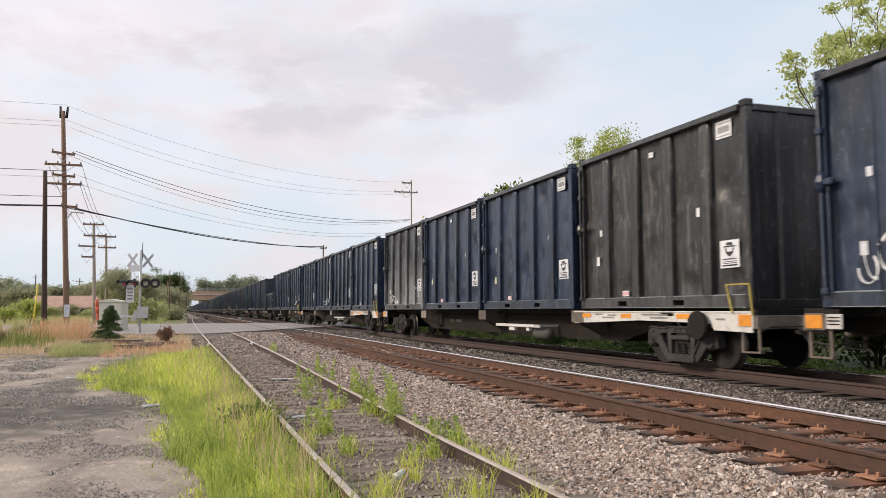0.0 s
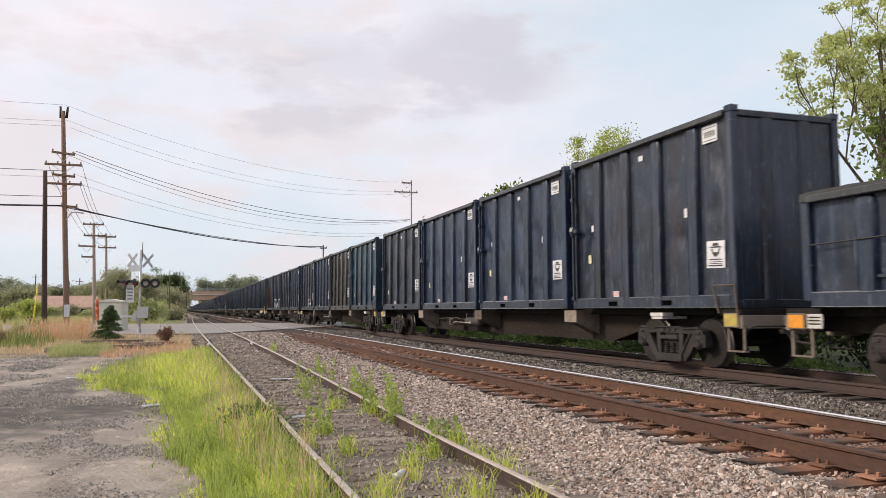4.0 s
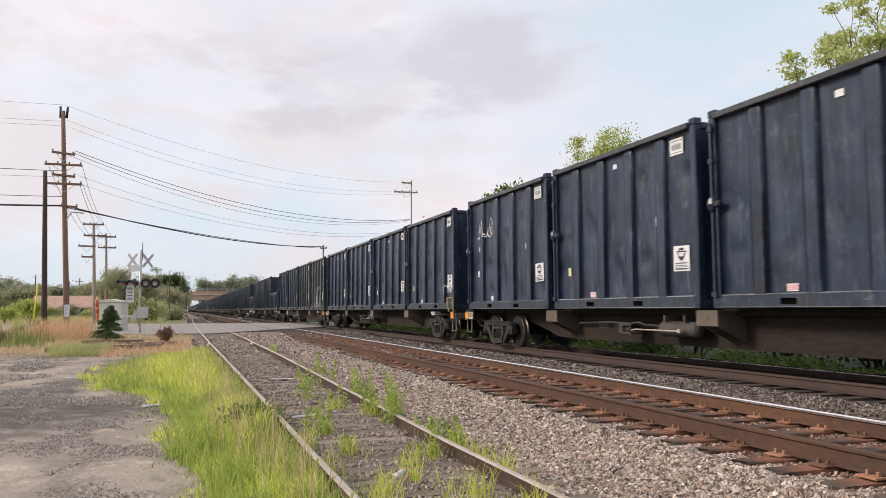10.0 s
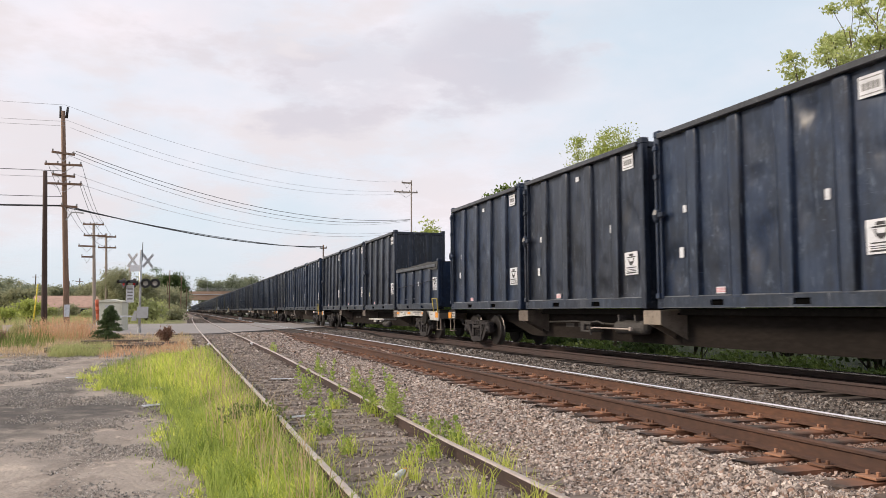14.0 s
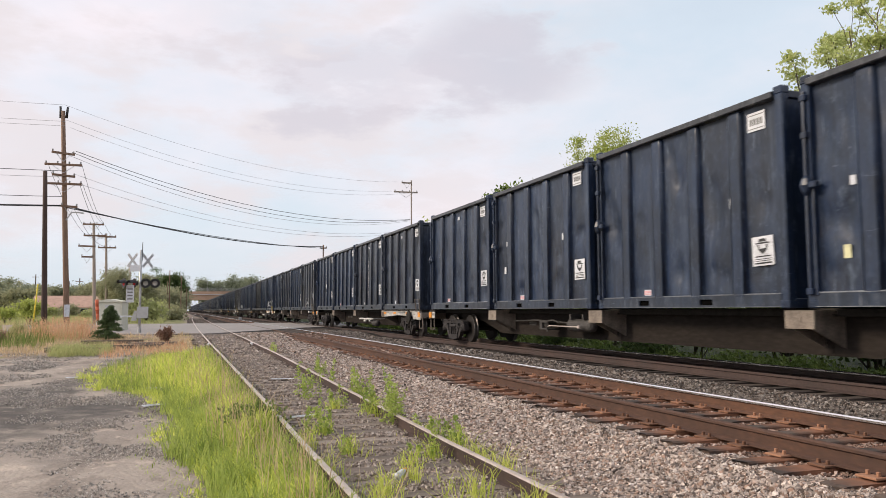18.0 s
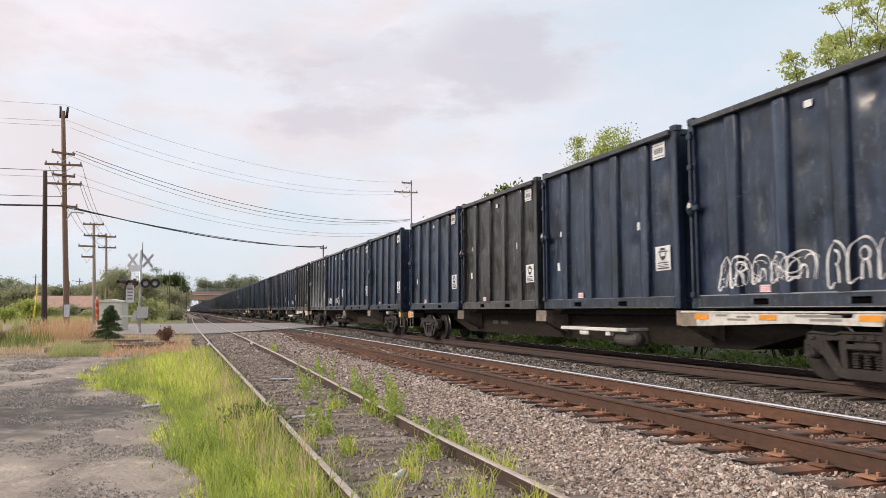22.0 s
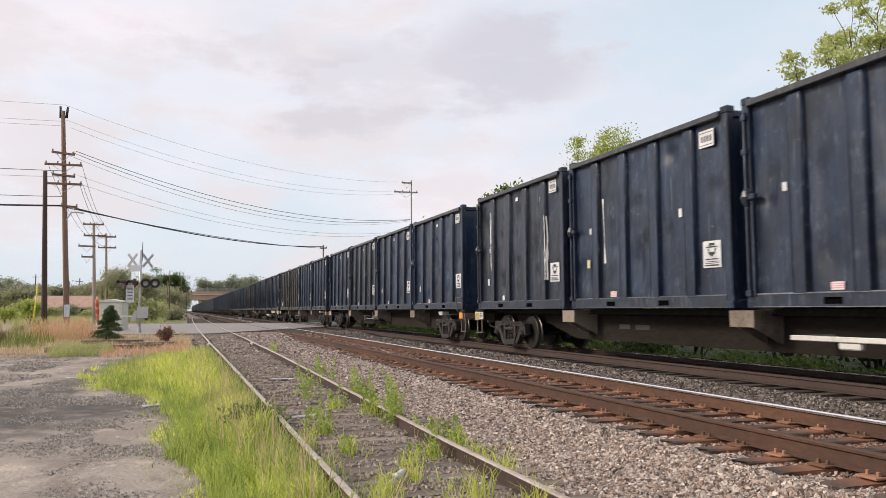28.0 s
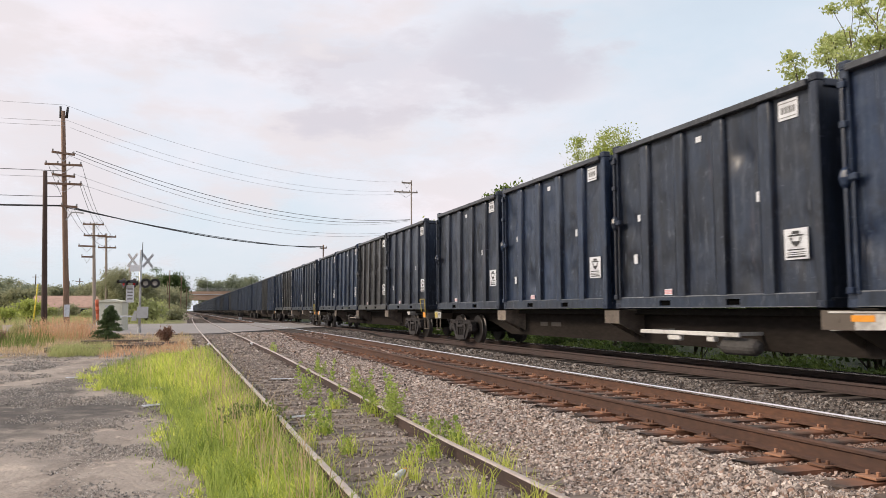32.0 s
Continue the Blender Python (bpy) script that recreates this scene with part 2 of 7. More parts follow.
def mesh_of(name, bm, mat):
    me = bpy.data.meshes.new(name)
    bm.to_mesh(me)
    bm.free()
    for m in (mat if isinstance(mat, (list, tuple)) else [mat]):
        me.materials.append(m)
    return me


def box(bm, x0, x1, y0, y1, z0, z1, bevel=0.0, mi=0):
    n0 = len(bm.faces)
    vs = [bm.verts.new((x, y, z)) for x in (x0, x1) for y in (y0, y1) for z in (z0, z1)]
    fs = [bm.faces.new([vs[i] for i in q]) for q in ((0, 1, 3, 2), (4, 6, 7, 5), (0, 4, 5, 1), (2, 3, 7, 6), (0, 2, 6, 4), (1, 5, 7, 3))]
    for fc in fs:
        fc.material_index = mi
    if bevel:
        es = list({e for fc in fs for e in fc.edges})
        bmesh.ops.bevel(bm, geom=es, offset=bevel, segments=1, affect="EDGES")
    return bm


def prism(bm, pts, axis, a, b, mi=0):
    """Extrudes a closed outline (2D) along an axis from a to b."""
    def at(p, w):
        return {"x": (w, p[0], p[1]), "y": (p[0], w, p[1]), "z": (p[0], p[1], w)}[axis]
    v0 = [bm.verts.new(at(p, a)) for p in pts]
    v1 = [bm.verts.new(at(p, b)) for p in pts]
    n = len(pts)
    fs = [bm.faces.new(v0[::-1]), bm.faces.new(v1)]
    fs += [bm.faces.new((v0[i], v0[(i + 1) % n], v1[(i + 1) % n], v1[i])) for i in range(n)]
    for fc in fs:
        fc.material_index = mi
    bmesh.ops.recalc_face_normals(bm, faces=fs)
    return bm


def tube(bm, pts, r0, r1=None, seg=6, mi=0):
    """A round bar through points, tapering from r0 to r1."""
    r1 = r0 if r1 is None else r1
    pts = [Vector(p) for p in pts]
    rings = []
    for i, p in enumerate(pts):
        d = (pts[min(i + 1, len(pts) - 1)] - pts[max(i - 1, 0)]).normalized()
        u = d.orthogonal().normalized() if i == 0 or abs(d.dot(u0)) > 0.999 else (u0 - d * u0.dot(d)).normalized()
        u0 = u
        w = d.cross(u)
        r = r0 + (r1 - r0) * i / max(1, len(pts) - 1)
        rings.append([bm.verts.new(p + (u * math.cos(2 * math.pi * k / seg) + w * math.sin(2 * math.pi * k / seg)) * r) for k in range(seg)])
    fs = []
    for a, b in zip(rings, rings[1:]):
        fs += [bm.faces.new((a[k], a[(k + 1) % seg], b[(k + 1) % seg], b[k])) for k in range(seg)]
    fs += [bm.faces.new(rings[0][::-1]), bm.faces.new(rings[-1])]
    for fc in fs:
        fc.material_index = mi
        fc.smooth = seg > 6
    return bm


def lathe(bm, prof, axis="x", seg=24, mi=0):
    """Turns a profile of (along, radius) round the axis."""
    def at(a, r, k):
        c, s = r * math.cos(2 * math.pi * k / seg), r * math.sin(2 * math.pi * k / seg)
        return {"x": (a, c, s), "y": (c, a, s), "z": (c, s, a)}[axis]
    rings = [[bm.verts.new(at(a, r, k)) for k in range(seg)] for a, r in prof]
    fs = []
    for a, b in zip(rings, rings[1:]):
        fs += [bm.faces.new((a[k], a[(k + 1) % seg], b[(k + 1) % seg], b[k])) for k in range(seg)]
    fs += [bm.faces.new(rings[0][::-1]), bm.faces.new(rings[-1])]
    for fc in fs:
        fc.material_index = mi
    bmesh.ops.recalc_face_normals(bm, faces=fs)
    return bm


def raw(name, verts, faces, mat, parent=None):
    me = bpy.data.meshes.new(name)
    me.from_pydata([tuple(v) for v in verts], [], faces)
    for m in (mat if isinstance(mat, (list, tuple)) else [mat]):
        me.materials.append(m)
    ob = new(name, me)
    if parent is not None:
        ob.parent = parent
    return ob


def quick_mesh(name, V, F, mat):
    """A mesh from numpy arrays: V (n,3), F (m,k) all of one size."""
    me = bpy.data.meshes.new(name)
    me.vertices.add(len(V))
    me.vertices.foreach_set("co", np.asarray(V, np.float32).ravel())
    k = F.shape[1]
    me.loops.add(F.size)
    me.loops.foreach_set("vertex_index", np.asarray(F, np.int32).ravel())
    me.polygons.add(len(F))
    me.polygons.foreach_set("loop_start", np.arange(0, F.size, k, dtype=np.int32))
    me.update(calc_edges=True)
    for m in (mat if isinstance(mat, (list, tuple)) else [mat]):
        me.materials.append(m)
    return me


def empty(name, m=None):
    ob = new(name)
    ob.empty_display_size = 0.2
    if m is not None:
        ob.matrix_basis = m
    return ob


def lerp(x, table):
    return float(np.interp(x, [a for a, b in table], [b for a, b in table]))


# ---- ground, road and tracks ----
TRAIN_X, MID_X = 10.28, 6.033
MID_Z = -0.03
GAUGE = 1.51


def siding_x(y):
    return lerp(y, ((0, 2.10), (6, 2.07), (12, 2.02), (22, 1.88), (30, 1.80), (50, 1.80), (70, 1.92), (110, 2.3), (200, 4.0), (270, 6.03)))


def siding_z(y):
    return lerp(y, ((-5, -0.33), (8, -0.31), (14, -0.23), (22, -0.10), (32, -0.02), (60, 0.0), (300, 0.0)))


def lot_z(y):
    return lerp(y, ((-50, -0.50), (10, -0.50), (25, -0.42), (38, -0.20), (46, -0.10), (3000, -0.10)))


def ground_z(x, y):
    s, l = siding_z(y), lot_z(y)
    sx = siding_x(y)
    if sx > 3.2:
        s, sx = -0.02, 3.2
    z = lerp(x, ((-60, l + 0.05), (sx - 1.9, l), (sx - 1.15, s - 0.20), (sx - 1.0, s - 0.150), (sx + 1.0, s - 0.150), (sx + 1.35, s - 0.20),
                 (sx + 2.1, min(s - 0.12, -0.27)), (MID_X - 1.45, -0.262), (MID_X + 1.2, -0.262), (MID_X + 1.7, -0.29), (TRAIN_X - 1.75, -0.27), (TRAIN_X - 1.4, -0.205),
                 (TRAIN_X + 1.4, -0.205), (TRAIN_X + 2.0, -0.32), (TRAIN_X + 3.0, -0.75), (TRAIN_X + 6.0, -0.6), (60, -0.3)))
    if 36 < y < 80 and -3 < x < 13 and z < -0.09:
        z += (-0.09 - z) * min(1, (y - 36) / 3.5, (80 - y) / 4)
    return z


def ground_material():
    m = bpy.data.materials.new("trackside_ground")
    m.use_nodes = True
    N, L = m.node_tree.nodes, m.node_tree.links
    b = N["Principled BSDF"]
    geo = N.new("ShaderNodeTexCoord")
    P = geo.outputs["Object"]

    def noise_(scale, detail=5, stretch=(1, 1, 1), rough=0.6):
        mp = N.new("ShaderNodeMapping")
        mp.inputs["Scale"].default_value = stretch
        L.new(P, mp.inputs["Vector"])
        n = N.new("ShaderNodeTexNoise")
        n.inputs["Scale"].default_value, n.inputs["Detail"].default_value, n.inputs["Roughness"].default_value = scale, detail, rough
        L.new(mp.outputs["Vector"], n.inputs["Vector"])
        return n.outputs["Fac"]

    def rng(src, lo, hi, a=0.0, c=1.0):
        r = N.new("ShaderNodeMapRange")
        r.inputs["From Min"].default_value, r.inputs["From Max"].default_value = lo, hi
        r.inputs["To Min"].default_value, r.inputs["To Max"].default_value = a, c
        L.new(src, r.inputs["Value"])
        return r.outputs["Result"]

    def math_(op, a, c):
        n = N.new("ShaderNodeMath")
        n.operation = op
        for i, v in enumerate((a, c)):
            if isinstance(v, (int, float)):
                n.inputs[i].default_value = v
            else:
                L.new(v, n.inputs[i])
        return n.outputs[0]

    def mix(fac, c1, c2):
        x = N.new("ShaderNodeMixRGB")
        L.new(fac, x.inputs["Fac"])
        for k, c in (("Color1", c1), ("Color2", c2)):
            if isinstance(c, tuple):
                x.inputs[k].default_value = (*c, 1)
            else:
                L.new(c, x.inputs[k])
        return x.outputs["Color"]

    sep = N.new("ShaderNodeSeparateXYZ")
    L.new(P, sep.inputs[0])
    X, Y = sep.outputs["X"], sep.outputs["Y"]
    wob = rng(noise_(0.8), 0.3, 0.7, -0.5, 0.5)
    xw = math_("ADD", X, wob)
    yw = math_("ADD", Y, math_("MULTIPLY", wob, 5.0))
    # packed dirt lot with grey grit and dark oily patches
    dirt = mix(rng(noise_(0.45, 4), 0.38, 0.62), (0.28, 0.238, 0.205), (0.41, 0.35, 0.298))
    dirt = mix(rng(noise_(0.55, 5, (1, 0.5, 1)), 0.50, 0.60, 0, 0.72), dirt, (0.075, 0.070, 0.068))
    dirt = mix(rng(noise_(9, 6), 0.35, 0.75, 0, 0.6), dirt, (0.30, 0.258, 0.23))
    dirt = mix(rng(noise_(38, 3, rough=0.8), 0.58, 0.66, 0, 0.55), dirt, (0.52, 0.455, 0.40))
    dirt = mix(rng(noise_(24, 4, rough=0.8), 0.40, 0.30, 0, 0.6), dirt, (0.08, 0.072, 0.066))
    dirt = mix(rng(noise_(1.5, 6, (1, 0.55, 1), 0.65), 0.50, 0.62, 0, 0.55), dirt, (0.15, 0.122, 0.104))
    dirt = mix(rng(noise_(2.6, 6, (1, 0.7, 1), 0.65), 0.57, 0.66, 0, 0.6), dirt, (0.58, 0.475, 0.40))
    # an old oily patch where vehicles stand
    ex = math_("DIVIDE", math_("ADD", math_("ADD", X, 2.6), math_("MULTIPLY", wob, 2.6)), 2.0)
    ey = math_("DIVIDE", math_("SUBTRACT", math_("ADD", Y, math_("MULTIPLY", wob, 5.0)), 14.5), 4.6)
    spot = rng(math_("ADD", math_("MULTIPLY", ex, ex), math_("MULTIPLY", ey, ey)), 1.15, 0.35, 0, 0.88)
    dirt = mix(math_("MULTIPLY", spot, rng(noise_(2.2, 5), 0.25, 0.55)), dirt, (0.085, 0.078, 0.073))
    # grey-pink crushed stone, shade of the gaps darkened into its bed colour
    vor = N.new("ShaderNodeTexVoronoi")
    vor.inputs["Scale"].default_value = 19
    L.new(P, vor.inputs["Vector"])
    bw = N.new("ShaderNodeSeparateColor")
    L.new(vor.outputs["Color"], bw.inputs[0])
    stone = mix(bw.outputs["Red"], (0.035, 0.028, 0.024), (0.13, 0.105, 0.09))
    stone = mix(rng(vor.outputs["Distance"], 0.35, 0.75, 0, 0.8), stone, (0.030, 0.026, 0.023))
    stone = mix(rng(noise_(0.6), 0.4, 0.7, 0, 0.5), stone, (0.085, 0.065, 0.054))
    # sooty fines in the siding and rust dust beside the main rails
    fines = mix(rng(noise_(3, 6), 0.35, 0.65), (0.19, 0.15, 0.122), (0.39, 0.315, 0.255))
    grass = mix(rng(noise_(0.25, 6), 0.35, 0.65), (0.17, 0.19, 0.07), (0.36, 0.31, 0.17))
    grass = mix(rng(noise_(6, 6), 0.3, 0.7, 0, 0.5), grass, (0.20, 0.22, 0.085))
    c = dirt
    scrub = mix(rng(noise_(1.3, 6), 0.42, 0.6), (0.27, 0.20, 0.145), (0.40, 0.29, 0.20))
    scrub = mix(rng(noise_(0.9, 6, (1, 0.6, 1)), 0.52, 0.62, 0, 0.8), scrub, (0.20, 0.22, 0.07))
    c = mix(math_("MULTIPLY", rng(yw, 27.0, 30), 1.0), c, scrub)
    c = mix(rng(Y, 58, 72), c, grass)
    c = mix(rng(xw, 0.3, 0.75), c, fines)
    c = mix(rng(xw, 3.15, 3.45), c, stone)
    # greasy bed under the train, its shade painted in as near black
    shade_grease = math_("MULTIPLY", rng(X, TRAIN_X - 1.6, TRAIN_X - 0.9), rng(X, TRAIN_X + 1.6, TRAIN_X + 0.9))
    c = mix(shade_grease, c, (0.020, 0.017, 0.015))
    bank = mix(rng(noise_(1.5, 6), 0.35, 0.65), (0.018, 0.026, 0.009), (0.045, 0.054, 0.02))
    c = mix(rng(xw, TRAIN_X + 1.7, TRAIN_X + 2.2), c, bank)
    far = math_("MULTIPLY", rng(X, -1.0, 0.5, 1, 0), rng(Y, 60, 75))
    c = mix(far, c, grass)
    L.new(c, b.inputs["Base Color"])
    b.inputs["Roughness"].default_value = 0.95
    b.inputs["Specular IOR Level"].default_value = 0.2
    h = math_("ADD", math_("MULTIPLY", noise_(30, 4, rough=0.7), 0.6), math_("MULTIPLY", vor.outputs["Distance"], -0.8))
    bp = N.new("ShaderNodeBump")
    bp.inputs["Strength"].default_value, bp.inputs["Distance"].default_value = 0.7, 0.022
    L.new(h, bp.inputs["Height"])
    L.new(bp.outputs["Normal"], b.inputs["Normal"])
    return m


def build_ground():
    xs = [-2500, -800, -300, -120, -60, -40, -25, -15, -10, -8, -6.5] + list(np.arange(-5.5, 16.01, 0.25)) + [17, 19, 22, 26, 32, 40, 60, 120, 300, 800, 2500]
    ys = [-2500, -600, -150, -50, -20, -8, -3] + list(np.arange(0, 20, 0.4)) + list(np.arange(20, 50, 1.0)) + list(range(50, 120, 4)) + list(range(120, 320, 15)) + [320, 400, 600, 1000, 2000, 4500]
    verts = []
    for y in ys:
        for x in xs:
            z = ground_z(x, y)
            if -6 < x < 14 and y < 60:
                z += 0.035 * noise.noise((x * 0.9, y * 0.9, 0.0)) + 0.012 * noise.noise((x * 3, y * 3, 4.0)) if x < 0.6 else -0.010
            verts.append((x, y, z))
    nx = len(xs)
    faces = [(j * nx + i, j * nx + i + 1, (j + 1) * nx + i + 1, (j + 1) * nx + i) for j in range(len(ys) - 1) for i in range(nx - 1)]
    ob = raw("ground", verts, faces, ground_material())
    for poly in ob.data.polygons:
        poly.use_smooth = True
    tagged(ob, "packed dirt lot, ballast and weedy ground beside the tracks", "ground", kind="structure")


M["asphalt"] = material("worn_asphalt", (0.30, 0.275, 0.262), 0.9, 0, (0.20, 0.185, 0.175), (0.38, 0.35, 0.335), 0.5, 25, 0.3)
M["plank"] = material("crossing_panel_rubber", (0.20, 0.18, 0.165), 0.9, 0, None, None, 1.0, 25, 0.3)


def rust_stained_tie():
    """Dark tie wood with rust washed down beside the rails."""
    m = material("rust_stained_tie_wood", (0.060, 0.046, 0.039), 0.9, 0.0, (0.022, 0.017, 0.015), (0.13, 0.095, 0.075), 5, 30, 0.5, rnd=0.35, stretch=(0.25, 1.5, 1.5))
    N, L = m.node_tree.nodes, m.node_tree.links
    b = N["Principled BSDF"]
    old = b.inputs["Base Color"].links[0].from_socket
    tc = N.new("ShaderNodeTexCoord")
    sep = N.new("ShaderNodeSeparateXYZ")
    L.new(tc.outputs["Object"], sep.inputs[0])
    ab, df, ab2 = (N.new("ShaderNodeMath") for _ in range(3))
    ab.operation, df.operation, ab2.operation = "ABSOLUTE", "SUBTRACT", "ABSOLUTE"
    L.new(sep.outputs["X"], ab.inputs[0])
    L.new(ab.outputs[0], df.inputs[0])
    df.inputs[1].default_value = 0.76
    L.new(df.outputs[0], ab2.inputs[0])
    nz_ = N.new("ShaderNodeTexNoise")
    nz_.inputs["Scale"].default_value = 7
    L.new(tc.outputs["Object"], nz_.inputs["Vector"])
    ad = N.new("ShaderNodeMath")
    ad.operation = "MULTIPLY_ADD"
    L.new(nz_.outputs["Fac"], ad.inputs[0])
    ad.inputs[1].default_value = 0.35
    L.new(ab2.outputs[0], ad.inputs[2])
    r = N.new("ShaderNodeMapRange")
    r.inputs["From Min"].default_value, r.inputs["From Max"].default_value = 0.72, 0.40
    L.new(ad.outputs[0], r.inputs["Value"])
    mx = N.new("ShaderNodeMixRGB")
    L.new(r.outputs["Result"], mx.inputs["Fac"])
    L.new(old, mx.inputs["Color1"])
    mx.inputs["Color2"].default_value = (0.22, 0.098, 0.054, 1)
    L.new(mx.outputs["Color"], b.inputs["Base Color"])
    return m


def build_road():
    near = [(-80, 62), (-30, 54), (-15, 50), (-9, 47.4), (-3.5, 43), (-0.5, 40.2), (1.5, 41), (4, 45.2), (8, 52), (13, 57), (30, 66), (80, 84)]
    far = [(-80, 88), (-30, 78), (-15, 75.4), (-9, 74.6), (-3.5, 73.8), (-0.5, 73.4), (1.5, 73.2), (4, 72.6), (8, 72), (13, 72), (30, 76), (80, 92)]
    bm = bmesh.new()
    rows = []
    for (xa, ya), (xb, yb) in zip(near, far):
        row = []
        for k in range(5):
            f = k / 4
            x, y = xa + (xb - xa) * f, ya + (yb - ya) * f
            z = lerp(x, ((-80, 0.10), (-8, -0.03), (0.5, -0.03), (3.5, -0.035), (5, -0.055), (7.2, -0.05), (9, -0.03), (11.6, -0.03), (80, -0.05)))
            row.append((bm.verts.new((x, y, z)), bm.verts.new((x, y, z - 0.25))))
        rows.append(row)
    for a, b in zip(rows, rows[1:]):
        for k in range(4):
            bm.faces.new((a[k][0], b[k][0], b[k + 1][0], a[k + 1][0]))
        bm.faces.new((a[0][1], b[0][1], b[0][0], a[0][0]))
        bm.faces.new((a[4][0], b[4][0], b[4][1], a[4][1]))
    bmesh.ops.recalc_face_normals(bm, faces=bm.faces)
    tagged(part("road", bm, M["asphalt"]), "worn grey asphalt road over the level crossing", "road", kind="structure")


RAIL = ((-0.075, -0.172), (0.075, -0.172), (0.075, -0.158), (0.012, -0.135), (0.010, -0.050), (0.036, -0.036), (0.036, -0.014), (0.020, 0.0), (-0.020, 0.0), (-0.036, -0.014), (-0.036, -0.036), (-0.010, -0.050), (-0.012, -0.135), (-0.075, -0.158))


def sweep_rail(name, fx, fz, ys, head, parent, polished=(7,), web="rail"):
    bm = bmesh.new()
    rings = [[bm.verts.new((fx(y) + a, y, fz(y) + b)) for a, b in RAIL] for y in ys]
    n = len(RAIL)
    for p, q in zip(rings, rings[1:]):
        for i in range(n):
            fc = bm.faces.new((p[i], p[(i + 1) % n], q[(i + 1) % n], q[i]))
            fc.material_index = 1 if i in polished else 0
    bm.faces.new(rings[0])
    bm.faces.new(rings[-1][::-1])
    bmesh.ops.recalc_face_normals(bm, faces=bm.faces)
    return part(name, bm, [M[web], head], parent)


TIE_Y = {}


def build_track(label, fx, fz, head, tie_mat, ys, tie_to, seed, plates=True, tie_step=0.52, tie_long=2.6, tie_top=-0.178, web="rail"):
    rnd = random.Random(seed)
    TIE_Y[label] = []
    tr = tagged(empty("railway_track"), label, "railway track", kind="structure")
    for side in (-0.5, 0.5):
        sweep_rail("rail", lambda y, s=side: fx(y) + s * GAUGE, fz, ys, head, tr, (6, 7, 8) if head is M["rail_dull"] else ((7, 8, 9) if side > 0 else (5, 6)), web)
    ties = []
    for v in range(4):
        bm = bmesh.new()
        box(bm, -tie_long / 2, tie_long / 2, -0.115, 0.115, -0.18, 0, 0.012)
        for vt in bm.verts:
            vt.co += Vector((rnd.uniform(-0.03, 0.03) if abs(vt.co.x) > 1 else 0, rnd.uniform(-0.012, 0.012), rnd.uniform(-0.012, 0.006)))
        ties.append(mesh_of("tie", bm, tie_mat))
    bm = bmesh.new()
    box(bm, -0.19, 0.19, -0.10, 0.10, -0.004, 0.014, 0.003)
    for sx in (-0.11, 0.11):
        for sy in (-0.05, 0.05):
            box(bm, sx - 0.014, sx + 0.014, sy - 0.014, sy + 0.014, 0.012, 0.05, 0.004)
    plate = mesh_of("tie_plate", bm, M["plate"])
    y, far = -7.2, []
    while y < 230:
        jx, jr, jz = rnd.uniform(-0.06, 0.06), rnd.uniform(-1.5, 1.5), rnd.uniform(-0.012, 0.004)
        if not 40.5 < y < 73:
            if y < tie_to:
                TIE_Y[label].append(y)
                shared("tie", ties[rnd.randrange(4)], tr, pose(fx(y) + jx, y, fz(y) + tie_top + jz, 0, 0, jr))
                if plates and y < 24:
                    for side in (-0.5, 0.5):
                        shared("tie_plate", plate, tr, pose(fx(y) + side * GAUGE, y, fz(y) - 0.176, 0, 0, 0))
            elif y < 130:
                far.append((fx(y) + jx, y, fz(y) + tie_top))
        y += tie_step + rnd.uniform(-0.03, 0.03)
    bm = bmesh.new()
    for a, b, c in far:
        box(bm, a - tie_long / 2, a + tie_long / 2, b - 0.115, b + 0.115, c - 0.18, c)
    if far:
        tagged(part("far_ties", bm, tie_mat, tr), kind="stuff")
    return tr


M["plate"] = material("rusty_tie_plate", (0.23, 0.112, 0.064), 0.9, 0.0, (0.08, 0.038, 0.022), (0.38, 0.20, 0.12), 9, 50, 0.3, rnd=0.6)
M["tie_rusty"] = rust_stained_tie()
build_ground()
build_road()
straight = [-30, 0, 4, 8, 12, 20, 40, 80, 200, 500, 1200, 2500]
curvy = [-10] + list(range(0, 34, 2)) + list(range(34, 272, 8)) + [272]
build_track("rusty double-headed main track with a polished far rail on dark wooden ties", lambda y: MID_X, lambda y: MID_Z, M["rail_top"], M["tie_rusty"], straight, 45, 3)
build_track("main track under the moving train, rusty rails on dark ties", lambda y: TRAIN_X, lambda y: 0.0, M["rail_top"], M["tie"], straight, 45, 4, plates=False, web="rail_dark")
build_track("disused weedy siding with dull rails on half-buried grey ties", siding_x, siding_z, M["rail_dull"], M["tie_grey"], curvy, 45, 5, plates=False, tie_step=0.55, tie_top=-0.140, web="rail_dark")


# ---- the train: container things on flat cars ----
PITCH = 26.07                       # car to car
BOX_L, BOX_GAP, BOX_W, BOX_H = 5.86, 0.38, 2.414, 3.53
DECK = 1.108
HW = BOX_W / 2
RIBS = [BOX_L * k / 5 for k in (1, 2, 3, 4)]
PANEL = -HW + 0.09                 # recessed side sheet, near side


def dent(y, z, seed):
    """Depth of the dents in a side sheet, 0 to about 1: a few soft pushes and a slight ripple."""
    a = noise.noise((y * 1.5 + seed * 7.1, z * 1.3, seed * 3.3))
    b = noise.noise((y * 2.9, z * 2.5 + seed * 5.0, 9.0 + seed))
    return 2.2 * max(0.0, a - 0.10) + 1.8 * max(0.0, b - 0.14) + 0.10 * abs(b)


AMP = 0.058


